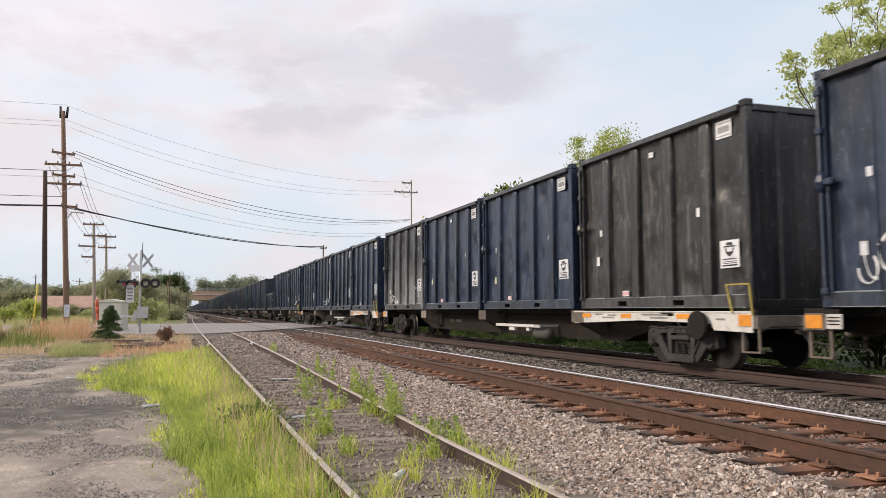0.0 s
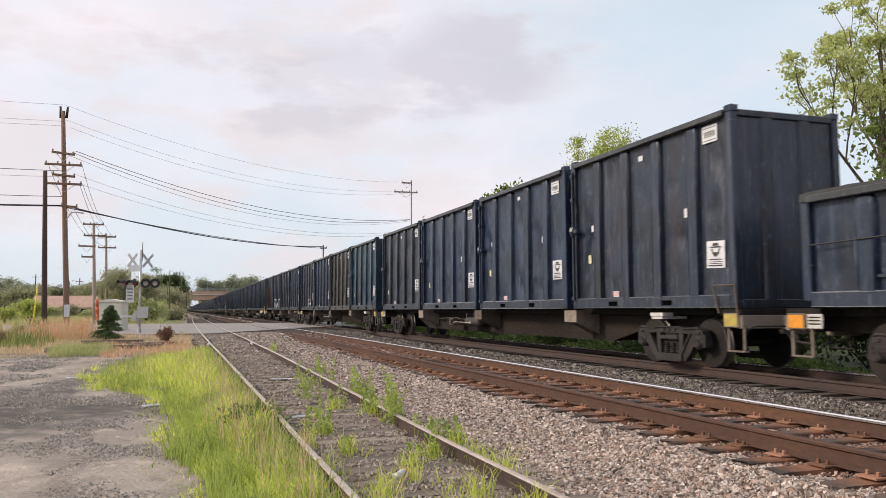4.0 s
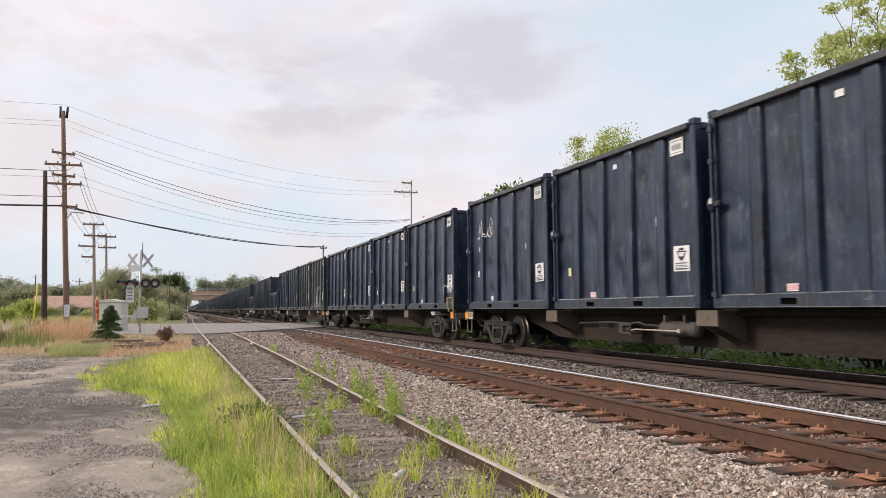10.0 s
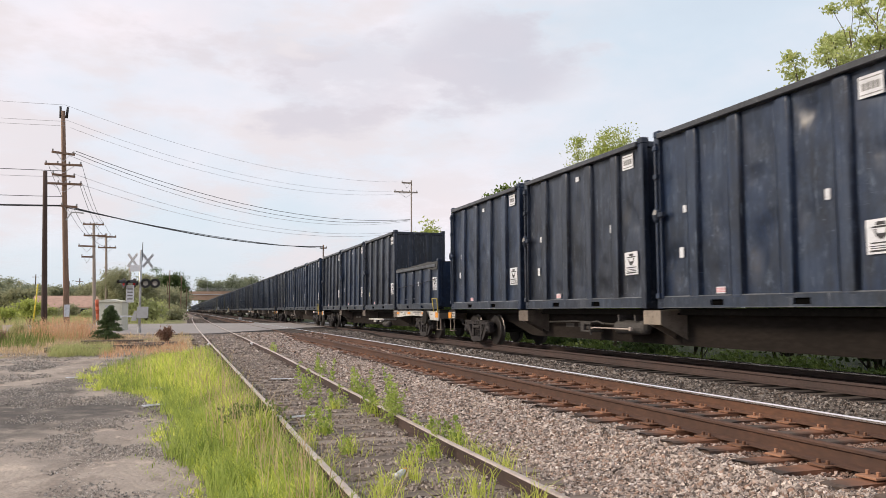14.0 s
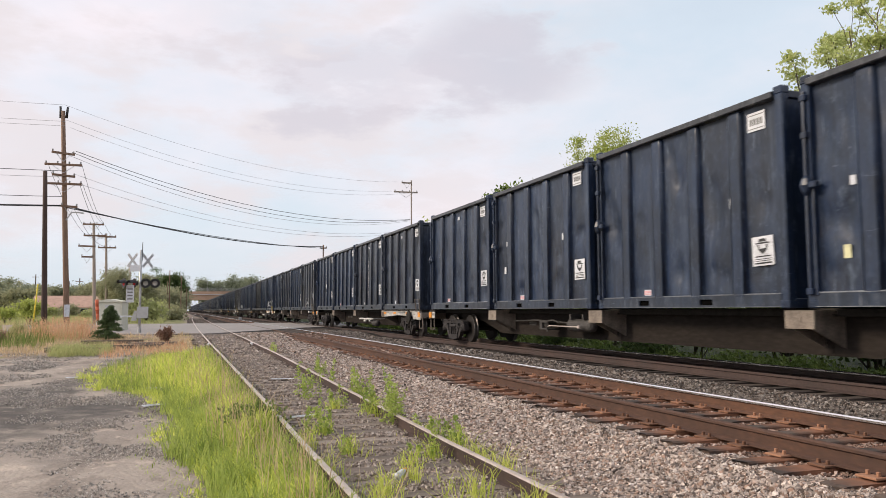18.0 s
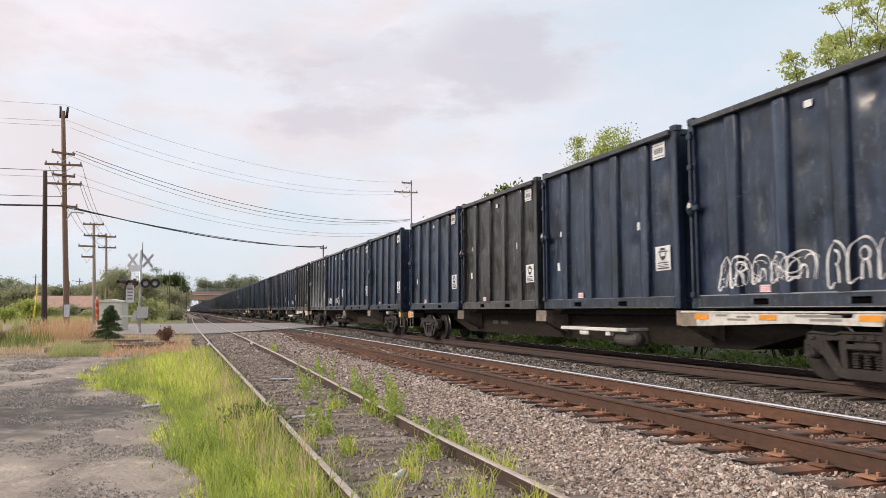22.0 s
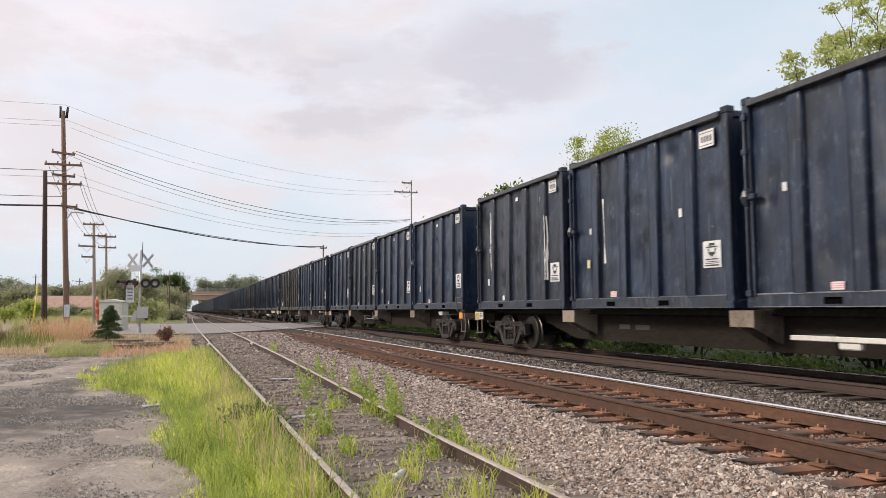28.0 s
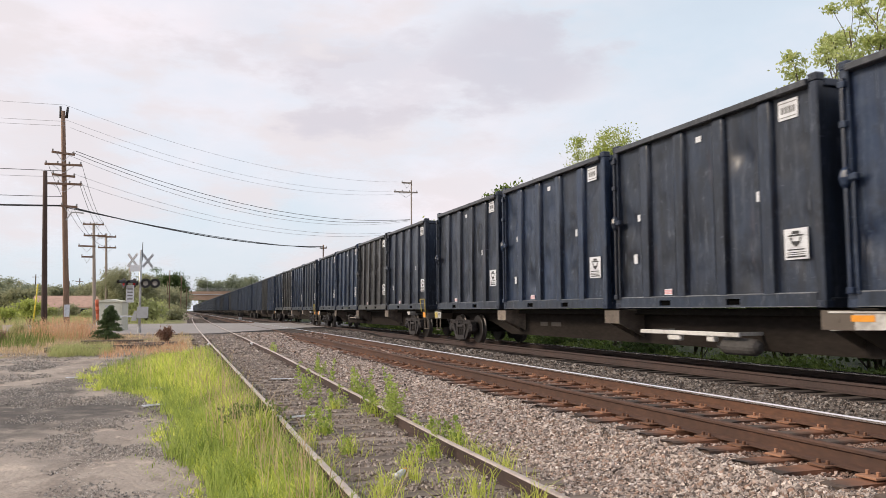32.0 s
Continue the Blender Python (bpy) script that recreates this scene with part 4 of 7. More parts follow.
def make_half_container(rnd):
    """A low dumpster with a draped mesh tarpaulin."""
    h, wall = 1.84, 1.70
    c = tagged(empty("low_container"), "low navy waste dumpster with a draped black tarpaulin on flat car", "container", "low containers of the train")
    color = "navy"

    def make(bm):
        panel_sheet(bm, -1, BOX_L, 0.12, wall - 0.05, 11, 0.02, RIBS)
    for y, rz in ((0, 0), (BOX_L, 180)):
        shared("side_wall", cached(("low_wall",), make, M[color]), c, pose(0, y, 0, 0, 0, rz))
        shared("end_wall", cached(("low_end_wall",), lambda bm: box(bm, -HW + 0.08, HW - 0.08, 0.05, 0.09, 0.12, wall + 0.1), M[color]), c, pose(0, y, 0, 0, 0, rz))
    shared("floor_plate", floor_mesh(color), c)
    for r in RIBS:
        shared("rib", rib_mesh(color, wall), c, pose(-HW, r, 0))
    for y, hh in ((0, h), (BOX_L - 0.17, wall + 0.05)):
        shared("corner_post", post_mesh(color, hh), c, pose(-HW, y, 0))
        shared("corner_post", post_mesh(color, hh), c, pose(HW, y + 0.17, 0, 0, 0, 180))
    shared("top_rail", top_rail_mesh(color), c, pose(-HW, 0, wall - 0.09))
    shared("top_rail", top_rail_mesh(color), c, pose(HW, BOX_L, wall - 0.09, 0, 0, 180))
    shared("bottom_rail", sill_mesh(color), c, pose(-HW + 0.004, 0, 0))
    for x in (-HW, HW):
        shared("corner_casting", casting_mesh(color), c, pose(x, 0 if x < 0 else 0.185, h - 0.07, 0, 0, 0 if x < 0 else 180))

    def tarp(bm):
        n, m = 24, 11
        rows = []
        for i in range(n + 1):
            y = 0.02 + (BOX_L - 0.04) * i / n
            top = lerp(y, ((0, h - 0.02), (1.2, h - 0.01), (2.2, wall + 0.10), (3.6, wall + 0.07), (BOX_L, wall + 0.05)))
            hang = lerp(y, ((0, wall - 0.22), (1.0, wall - 0.16), (2.0, wall + 0.0), (4.0, wall - 0.03), (BOX_L, wall - 0.08))) + 0.05 * noise.noise((y * 3, 0, 0))
            row = [(-HW - 0.03, y, hang)]
            for k in range(m):
                x = -HW - 0.015 + (BOX_W + 0.03) * k / (m - 1)
                row.append((x, y, top + 0.05 * noise.noise((x * 2, y * 1.6, 3)) - 0.05 * (1 - (x / HW) ** 2)))
            rows.append([bm.verts.new(q) for q in row])
        for a, b in zip(rows, rows[1:]):
            for k in range(m):
                bm.faces.new((a[k], a[k + 1], b[k + 1], b[k])).smooth = True
        v0 = rows[0]
        bm.faces.new(v0[1:] + [bm.verts.new((HW, 0.02, wall + 0.1)), bm.verts.new((-HW, 0.02, wall + 0.1))])
    shared("tarpaulin", cached(("tarpaulin",), tarp, M["tarp"]), c, None, "draped black mesh tarpaulin")
    shared("strap", cached(("strap",), lambda bm: tube(bm, [(-HW - 0.02, 0.15, 1.15), (-HW - 0.03, 2.5, 1.02), (-HW - 0.02, 5.7, 0.95)], 0.012, seg=5), M["hose"]), c, None, "slack black strap")
    shared("side_bar", cached(("side_bar",), lambda bm: [box(bm, -HW + 0.03, -HW + 0.06, a, b, 0.42, 0.46) for a, b in ((2.5, 3.4), (3.6, 4.6))], M[color]), c)
    pl = shared("placard", sheet_mesh("placard", 0.50, 0.49, "white"), c, pose(PANEL - 0.012, 0.62, 0.735), "white square placard with a black emblem")
    shared("emblem", emblem_mesh(), pl)
    shared("number_plate", cached(("low_plate",), lambda bm: [box(bm, -0.004, 0.002, -0.26 + 0.13 * k, -0.17 + 0.13 * k, 0, 0.17) for k in range(4)], M["white"]), c, pose(PANEL - 0.012, 2.6, 0.95), "white stencilled digits as plain bars")
    shared("end_label", cached(("low_end",), lambda bm: box(bm, -0.4, 0.4, -0.004, 0.004, 0, 0.16), M["yellow"]), c, pose(0.55, 0.0, wall + 0.16), "yellow label on the tarpaulin")
    return c


# ---- flat cars ----
BOGIE_Y = (2.15, 22.43)
CAR_END = 24.98


def spine_mesh():
    def make(bm):
        prof = [(-0.05, 0.98), (-0.05, 0.74), (3.6, 0.72), (5.2, 0.355), (19.4, 0.355), (21.0, 0.72), (CAR_END - 0.03, 0.74), (CAR_END - 0.03, 0.98)]
        prism(bm, prof, "x", -0.52, 0.52)
        for y in (6.1, 12.29, 18.5):
            box(bm, -0.535, -0.51, y - 0.02, y + 0.02, 0.40, 0.97)
    return cached(("spine",), make, M["belly"])


def deck_mesh():
    def make(bm):
        box(bm, -1.16, 1.16, -0.06, 0.5, 0.98, DECK - 0.004, 0.01)
        box(bm, -1.16, 1.16, 24.3, CAR_END, 0.98, DECK - 0.004, 0.01)
        box(bm, -0.75, 0.75, 0.5, 24.3, 0.98, DECK - 0.004, 0.01)
    return cached(("deck",), make, M["steel_dark"])


def outrigger_mesh():
    def make(bm):
        prism(bm, [(-0.30, 1.075), (0.30, 1.075), (0.30, 0.79), (-0.30, 0.79)], "x", -1.205, -1.17)
        box(bm, -1.17, -0.4, -0.28, 0.28, 1.02, 1.074)
        for y in (-0.2, 0.2):
            prism(bm, [(-1.17, 1.02), (-0.45, 1.02), (-0.45, 0.45), (-0.8, 0.62), (-1.17, 0.80)], "y", y - 0.02, y + 0.02)
        box(bm, -1.215, -1.203, -0.05, 0.03, 0.90, 0.97)
    return cached(("outrigger",), make, M["beige"])


def end_sill_mesh():
    def make(bm):
        box(bm, -1.17, 1.17, -0.05, 0.05, 0.76, 0.99, 0.01)
        box(bm, -0.32, 0.32, -0.10, 0.06, 0.66, 0.98, 0.02)
    return cached(("end_sill",), make, M["beige"])


def side_plate_mesh(mat):
    return cached(("side_plate", mat), lambda bm: box(bm, -1.205, -1.18, -0.19, 0.19, 0.78, 1.03, 0.006), M[mat])


def reflector_mesh(mat):
    return cached(("reflector", mat), lambda bm: box(bm, -0.010, 0.0, -0.16, 0.16, -0.10, 0.10, 0.003), M[mat])


def handrail_mesh(mat):
    return cached(("handrail", mat), lambda bm: (tube(bm, [(0.03, -0.26, -0.10), (0, -0.24, 0.43)], 0.021, seg=6), tube(bm, [(0.03, 0.24, -0.06), (0, 0.34, 0.43)], 0.021, seg=6), tube(bm, [(0, -0.25, 0.43), (0, 0.35, 0.43)], 0.015, seg=6)), M[mat])


def step_mesh():
    return cached(("stirrup_step",), lambda bm: (box(bm, -0.012, 0.012, -0.23, -0.17, -0.42, 0.0), box(bm, -0.012, 0.012, 0.17, 0.23, -0.42, 0.0), box(bm, -0.03, 0.08, -0.23, 0.23, -0.45, -0.42, 0.006)), M["step_steel"])


def coupler_mesh():
    def make(bm):
        box(bm, -0.10, 0.10, -0.42, 0.0, 0.74, 0.92, 0.02)
        box(bm, -0.20, 0.18, -0.72, -0.40, 0.70, 0.97, 0.05)
        tube(bm, [(-0.30, -0.05, 0.75), (-0.34, -0.3, 0.55), (-0.25, -0.7, 0.50)], 0.025, seg=6)
        tube(bm, [(-1.1, -0.06, 0.72), (-0.95, -0.10, 0.80), (-0.3, -0.14, 0.80), (-0.25, -0.16, 0.60)], 0.014, seg=5)
    return cached(("coupler",), make, M["bogie"])


def side_frame_mesh():
    """Cast side frame: heavy top chord, sloping tension members, columns round the spring nest, and bearing jaws."""
    def make(bm):
        def slab(pts, x0, x1):
            prism(bm, pts, "x", x0, x1)
        slab([(-1.06, 0.60), (-1.04, 0.70), (-0.92, 0.75), (-0.50, 0.725), (-0.40, 0.755), (0.40, 0.755), (0.50, 0.725), (0.92, 0.75), (1.04, 0.70), (1.06, 0.60), (0.72, 0.62), (0.45, 0.635), (-0.45, 0.635), (-0.72, 0.62)], -0.10, 0.08)
        slab([(-1.02, 0.715), (-0.92, 0.765), (-0.48, 0.738), (-0.38, 0.768), (0.38, 0.768), (0.48, 0.738), (0.92, 0.765), (1.02, 0.715), (0.92, 0.735), (0.48, 0.71), (0.38, 0.74), (-0.38, 0.74), (-0.48, 0.71), (-0.92, 0.735)], -0.13, -0.06)
        for s in (-1, 1):
            slab([(s * 0.92, 0.62), (s * 0.70, 0.64), (s * 0.42, 0.27), (s * 0.34, 0.22), (s * 0.34, 0.10), (s * 0.50, 0.115), (s * 0.66, 0.28)], -0.085, 0.06)
            slab([(s * 0.70, 0.64), (s * 0.665, 0.64), (s * 0.40, 0.285), (s * 0.36, 0.22), (s * 0.40, 0.22), (s * 0.44, 0.27)], -0.115, -0.06)
            slab([(s * 0.44, 0.66), (s * 0.31, 0.66), (s * 0.29, 0.20), (s * 0.40, 0.20)], -0.09, 0.06)
            slab([(s * 1.10, 0.62), (s * 0.72, 0.64), (s * 0.745, 0.40), (s * 0.80, 0.42), (s * 0.81, 0.56), (s * 1.03, 0.56), (s * 1.04, 0.38), (s * 1.11, 0.40)], -0.09, 0.07)
            box(bm, -0.125, -0.09, s * 0.93 - 0.05, s * 0.93 + 0.05, 0.63, 0.69, 0.01)
        slab([(-0.40, 0.235), (0.40, 0.235), (0.42, 0.12), (0.36, 0.09), (-0.36, 0.09), (-0.42, 0.12)], -0.12, 0.09)
        box(bm, -0.13, 0.09, -0.29, 0.29, 0.50, 0.585, 0.02)
        for y in (-0.18, 0.0, 0.18):
            box(bm, -0.122, -0.10, y - 0.045, y + 0.045, 0.655, 0.725, 0.01)
    return cached(("side_frame",), make, M["bogie"])


def spring_mesh():
    def make(bm):
        prof = []
        for k in range(7):
            z = 0.24 + k * 0.037
            prof += [(z, 0.062), (z + 0.012, 0.078), (z + 0.024, 0.062)]
        lathe(bm, prof, "z", 8)
    return cached(("spring",), make, M["bogie"])


def bearing_mesh():
    return cached(("bearing_cap",), lambda bm: (lathe(bm, [(0.10, 0.11), (-0.02, 0.125), (-0.10, 0.12), (-0.13, 0.09), (-0.15, 0.085)], "x", 14), [box(bm, -0.165, -0.14, 0.055 * math.cos(a) - 0.014, 0.055 * math.cos(a) + 0.014, 0.055 * math.sin(a) - 0.014, 0.055 * math.sin(a) + 0.014) for a in (0.5, 2.6, 4.7)]), M["bogie"])


WHEEL_R = 0.457


def wheel_mesh():
    def make(bm):
        lathe(bm, [(-0.055, 0.0), (-0.06, 0.11), (-0.03, 0.14), (0.01, 0.30), (-0.045, 0.385), (-0.062, 0.40), (-0.065, WHEEL_R - 0.012)], "x", 28)
        lathe(bm, [(0.09, WHEEL_R + 0.025), (0.09, 0.40), (0.05, 0.385), (0.045, 0.14), (0.075, 0.11), (0.075, 0.0)], "x", 28)
        n0 = len(bm.faces)
        lathe(bm, [(-0.065, WHEEL_R - 0.012), (-0.05, WHEEL_R), (0.045, WHEEL_R + 0.003), (0.06, WHEEL_R + 0.027), (0.085, WHEEL_R + 0.027), (0.09, WHEEL_R + 0.02)], "x", 28, 1)
        for fc in list(bm.faces):
            if len(fc.verts) > 4 and fc.material_index == 1:
                bm.faces.remove(fc)
        for k in range(3):
            a = k * 2.094
            box(bm, -0.068, -0.05, 0.18 * math.cos(a) - 0.02, 0.18 * math.cos(a) + 0.02, 0.18 * math.sin(a) - 0.02, 0.18 * math.sin(a) + 0.02)
    return cached(("wheel",), make, [M["wheel"], M["tread"]])


def axle_mesh():
    return cached(("axle",), lambda bm: lathe(bm, [(-0.95, 0.065), (-0.70, 0.08), (0.70, 0.08), (0.95, 0.065)], "x", 10), M["wheel"])


SPIN = []


def make_bogie(car, y):
    tr = shared("bogie", cached(("bolster",), lambda bm: (box(bm, -1.05, 1.05, -0.22, 0.22, 0.42, 0.70, 0.03), box(bm, -0.25, 0.25, -0.25, 0.25, 0.70, 0.78, 0.02),
                [box(bm, -0.85, -0.6, s * 0.30 - 0.04, s * 0.30 + 0.04, 0.25, 0.55, 0.02) for s in (-1, 1)], tube(bm, [(0, -0.75, 0.40), (0, 0.75, 0.40)], 0.05, seg=6)), M["bogie"]), car, pose(0, y, 0))
    for s in (-1, 1):
        shared("side_frame", side_frame_mesh(), tr, pose(s * 1.0, 0, 0))
        for yy in ((-0.2, 0, 0.2) if s < 0 else ()):
            shared("spring", spring_mesh(), tr, pose(s * 1.0, yy, 0))
    for yy in (-0.92, 0.92):
        for s in (-1, 1):
            shared("bearing_cap", bearing_mesh(), tr, pose(s * 1.0, yy, WHEEL_R, 0, 0, 0 if s < 0 else 180))
        ws = shared("wheelset", axle_mesh(), car, pose(0, y + yy, WHEEL_R))
        for s in (-1, 1):
            shared("wheel", wheel_mesh(), ws, pose(s * GAUGE / 2, 0, 0, 0, 0, 0 if s < 0 else 180))
        SPIN.append(ws)


def white_beam_mesh():
    def make(bm):
        prism(bm, [(0.02, 1.03), (0.02, 0.70), (1.0, 0.72), (1.1, 0.84), (3.4, 0.87), (5.4, 0.80), (6.2, 0.78), (6.2, 1.03)], "x", -1.20, -1.16)
        box(bm, -1.22, -1.15, 0.02, 6.2, 1.03, 1.06, 0.006)
        box(bm, -1.19, -0.5, 6.05, 6.15, 0.78, 1.0)
    return cached(("side_beam",), make, M["white_sill"])


def brake_rail_mesh():
    """Pale running rail slung below the car's side, on two hangers, with valve blocks under it."""
    def make(bm):
        box(bm, -1.19, -1.13, 8.2, 11.2, 0.61, 0.69, 0.01)
        box(bm, -1.16, -1.06, 8.9, 9.1, 0.51, 0.61, 0.01)
        box(bm, -1.16, -1.06, 9.9, 10.3, 0.50, 0.61, 0.02)
        for y in (8.4, 11.0):
            box(bm, -1.13, -0.5, y - 0.03, y + 0.03, 0.63, 0.69)
    return cached(("brake_rail",), make, M["white_sill"])


def brake_gear_mesh():
    """Air reservoir with its domed ends, and the pipes that run along the car."""
    def make(bm):
        lathe(bm, [(12.95, 0.06), (12.99, 0.12), (13.06, 0.155), (14.10, 0.155), (14.17, 0.12), (14.21, 0.06)], "y", 16)
        for vt in bm.verts:
            vt.co += Vector((-0.84, 0, 0.70))
        for y in (13.25, 13.90):
            box(bm, -1.0, -0.6, y - 0.03, y + 0.03, 0.84, 0.98)
        tube(bm, [(-0.70, 14.2, 0.74), (-0.72, 16.4, 0.80), (-0.66, 18.0, 0.76)], 0.022, seg=6)
    return cached(("brake_gear",), make, M["gear"])


def brake_box_mesh():
    """Slack adjuster box on its bracket, with a bent hose."""
    def make(bm):
        box(bm, -1.05, -0.70, 15.06, 15.56, 0.56, 0.60, 0.01)
        box(bm, -1.05, -0.98, 15.40, 15.56, 0.56, 0.80, 0.01)
        box(bm, -1.05, -0.70, 15.06, 15.56, 0.74, 0.80, 0.012)
        box(bm, -0.98, -0.72, 15.14, 15.38, 0.62, 0.73, 0.02)
        tube(bm, [(-1.06, 15.04, 0.50), (-1.08, 15.05, 0.70), (-1.07, 14.98, 0.80), (-1.02, 14.80, 0.82), (-0.95, 14.6, 0.76)], 0.022, seg=6)
    return cached(("brake_box",), make, M["gear"])


def brake_rod_mesh():
    return cached(("brake_rod",), lambda bm: (tube(bm, [(-1.08, 14.98, 0.655), (-1.09, 14.80, 0.675), (-1.09, 13.30, 0.67)], 0.016, seg=6), box(bm, -1.12, -1.06, 13.24, 13.32, 0.63, 0.71, 0.01)), M["rail_dull"])


def make_flatcar(rnd, white=False, far=False):
    car = tagged(empty("flat_car"), ("dirty white-sided" if white else "sooty brown") + " steel railway flat car carrying four containers", "railway car", "flat cars of the train")
    shared("spine", spine_mesh(), car)
    shared("deck", deck_mesh(), car)
    for k in (1, 2, 3):
        y = k * (BOX_L + BOX_GAP) - BOX_GAP / 2
        shared("outrigger", outrigger_mesh(), car, pose(0, y, 0), "beige outrigger under the container corners")
        if not far:
            shared("outrigger", outrigger_mesh(), car, pose(0, y, 0, 0, 0, 180))
    shared("coupler", coupler_mesh(), car, pose(0, -0.02, 0))
    shared("coupler", coupler_mesh(), car, pose(0, CAR_END - 0.02, 0, 0, 0, 180))
    for y, rz in ((-0.02, 0), (CAR_END - 0.03, 180)):
        shared("end_sill", end_sill_mesh(), car, pose(0, y, 0, 0, 0, rz))
    if far:
        for y in BOGIE_Y:
            b = shared("bogie", cached(("far_bogie",), lambda bm: (box(bm, -1.09, 1.09, -0.45, 0.45, 0.13, 0.70, 0.03), [lathe_at(bm, yy) for yy in (-0.92, 0.92)]), M["bogie"]), car, pose(0, y, 0))
        return car
    tone = "orange" if rnd.random() < 0.75 else "yellow"
    for y in (0.18, CAR_END - 0.24):
        sp = shared("side_plate", side_plate_mesh("white_sill" if white else "beige"), car, pose(0, y, 0))
        shared("reflector", reflector_mesh(tone), sp, pose(-1.206, 0, 0.905), "orange reflective panel")
        shared("stirrup_step", step_mesh(), car, pose(-1.13, y - 0.05, 0.80))
        shared("stirrup_step", step_mesh(), car, pose(1.13, y - 0.05, 0.80))
    paint = "yellow" if rnd.random() < 0.6 else "beige"
    shared("handrail", handrail_mesh(paint), car, pose(-HW - 0.055, 0.22, DECK - 0.02), "bent yellow handrail" if paint == "yellow" else "bent grimy handrail")
    bd = shared("placard_board", cached(("placard_board",), lambda bm: box(bm, -1.215, -1.19, -0.15, 0.15, 0.80, 1.02, 0.005), M["white_sill"]), car, pose(0, CAR_END - 0.62, 0), "white slatted board")
    shared("board_print", cached(("board_print",), lambda bm: [box(bm, -1.219, -1.214, -0.12, 0.12, z, z + 0.02) for z in (0.86, 0.91, 0.96)], M["steel_dark"]), bd)
    for y in BOGIE_Y:
        make_bogie(car, y)
    if not white:
        shared("brake_gear", brake_gear_mesh(), car)
        shared("brake_box", brake_box_mesh(), car)
        shared("brake_rod", brake_rod_mesh(), car, None, "pale steel brake rod")
    shared("jacking_pad", cached(("jacking_pad",), lambda bm: (box(bm, -1.20, -0.95, 2.20, 2.64, 0.955, 1.03, 0.008), box(bm, -1.19, -0.6, 2.24, 2.60, 0.90, 0.955, 0.01)), M["white_sill"]), car, None, "dirty white jacking pad over the bogie")
    for y0, y1 in ((16.05, 16.62), (16.85, 17.30)):
        shared("car_number", cached(("car_number", y0), lambda bm: box(bm, -0.525, -0.521, y0, y1, 0.64, 0.75), M["stencil"]), car, None, "faded stencilled number, a plain dull bar")
    if white:
        bm_ = shared("side_beam", white_beam_mesh(), car, None, "dirty white side beam with orange reflectors")
        for y in (1.9, 3.9, 5.6):
            shared("reflector", cached(("small_reflector",), lambda bm: box(bm, -0.008, 0, -0.2, 0.2, -0.045, 0.045), M["orange"]), bm_, pose(-1.201, y, 0.96))
        shared("beam_print", cached(("beam_print",), lambda bm: [box(bm, -1.2045, -1.1995, y, y + w, z, z + 0.035) for y, w, z in ((2.4, 0.5, 0.97), (2.4, 0.6, 0.91), (2.9, 0.4, 0.97), (4.3, 0.35, 0.95), (4.4, 0.5, 0.90), (4.9, 0.3, 0.97), (0.7, 0.25, 0.90))], M["grey_ink"]), bm_)
        shared("brake_rail", brake_rail_mesh(), car, None, "pale steel running rail")
        shared("brake_cylinder", cached(("brake_cylinder",), lambda bm: lathe(bm, [(-0.55, 0.05), (-0.50, 0.12), (-0.42, 0.15), (0.30, 0.15), (0.36, 0.10), (0.52, 0.05)], "y", 16), M["gear"]), car, pose(-0.95, 8.5, 0.44), "grey brake cylinder under the running rail")
        shared("hand_brake", cached(("hand_brake",), lambda bm: (lathe(bm, [(-1.33, 0.26), (-1.30, 0.28), (-1.26, 0.26)], "x", 14), lathe(bm, [(-1.30, 0.07), (-1.15, 0.07)], "x", 8)), M["steel_dark"]), car, pose(0, 1.35, 0.80), "dark brake wheel")
    return car


def lathe_at(bm, y):
    n0 = len(bm.verts)
    lathe(bm, [(-0.82, 0.0), (-0.82, WHEEL_R), (-0.70, WHEEL_R), (-0.70, 0.08), (0.70, 0.08), (0.70, WHEEL_R), (0.82, WHEEL_R), (0.82, 0.0)], "x", 12)
    bm.verts.ensure_lookup_table()
    for vt in bm.verts[n0:]:
        vt.co += Vector((0, y, WHEEL_R))


# colours of the four containers of each car, front to back: n navy, d dark, b black, t teal, p pale, r rusty, h low dumpster
CONSIST = {
    -1: "nnnn", 0: "bnnp", 1: "nnnn", 2: "nnnh", 3: "dnnd", 4: "tbnd", 5: "ndnr", 6: "dnnn", 7: "dnnn", 8: "nnnn", 9: "mrnn", 10: "hndn", 11: "hdnd",
    12: "nnnd", 13: "nnnn", 14: "ddnn", 15: "mndn", 16: "nnbn", 17: "nnnp", 18: "bndd", 19: "dnnn", 20: "dnnd", 21: "nndn", 22: "nnbb", 23: "ndnd"}
RUNS = {(5, 3): ((8, 4.56, 4.60, 2, "red_run", (0.35, 3.1)),), (9, 1): ((11, 0.45, 1.0, 9, "rust_run", (0.26, 3.2)),), (9, 2): ((1, 1.35, 1.95, 7),), (12, 3): ((2, 1.2, 1.9, 3),), (14, 3): ((3, 2.2, 2.5, 2),), (20, 3): ((4, 0.9, 1.5, 3), (5, 4.6, 4.8, 2)), (1, 2): ((6, 0.6, 0.9, 1),), (20, 2): ((7, 4.3, 4.6, 1),), (14, 1): ((9, 3.1, 3.2, 1),)}
WHITE_CARS = {0, 1, 6, 11, 14, 16, 18, 20, 23}
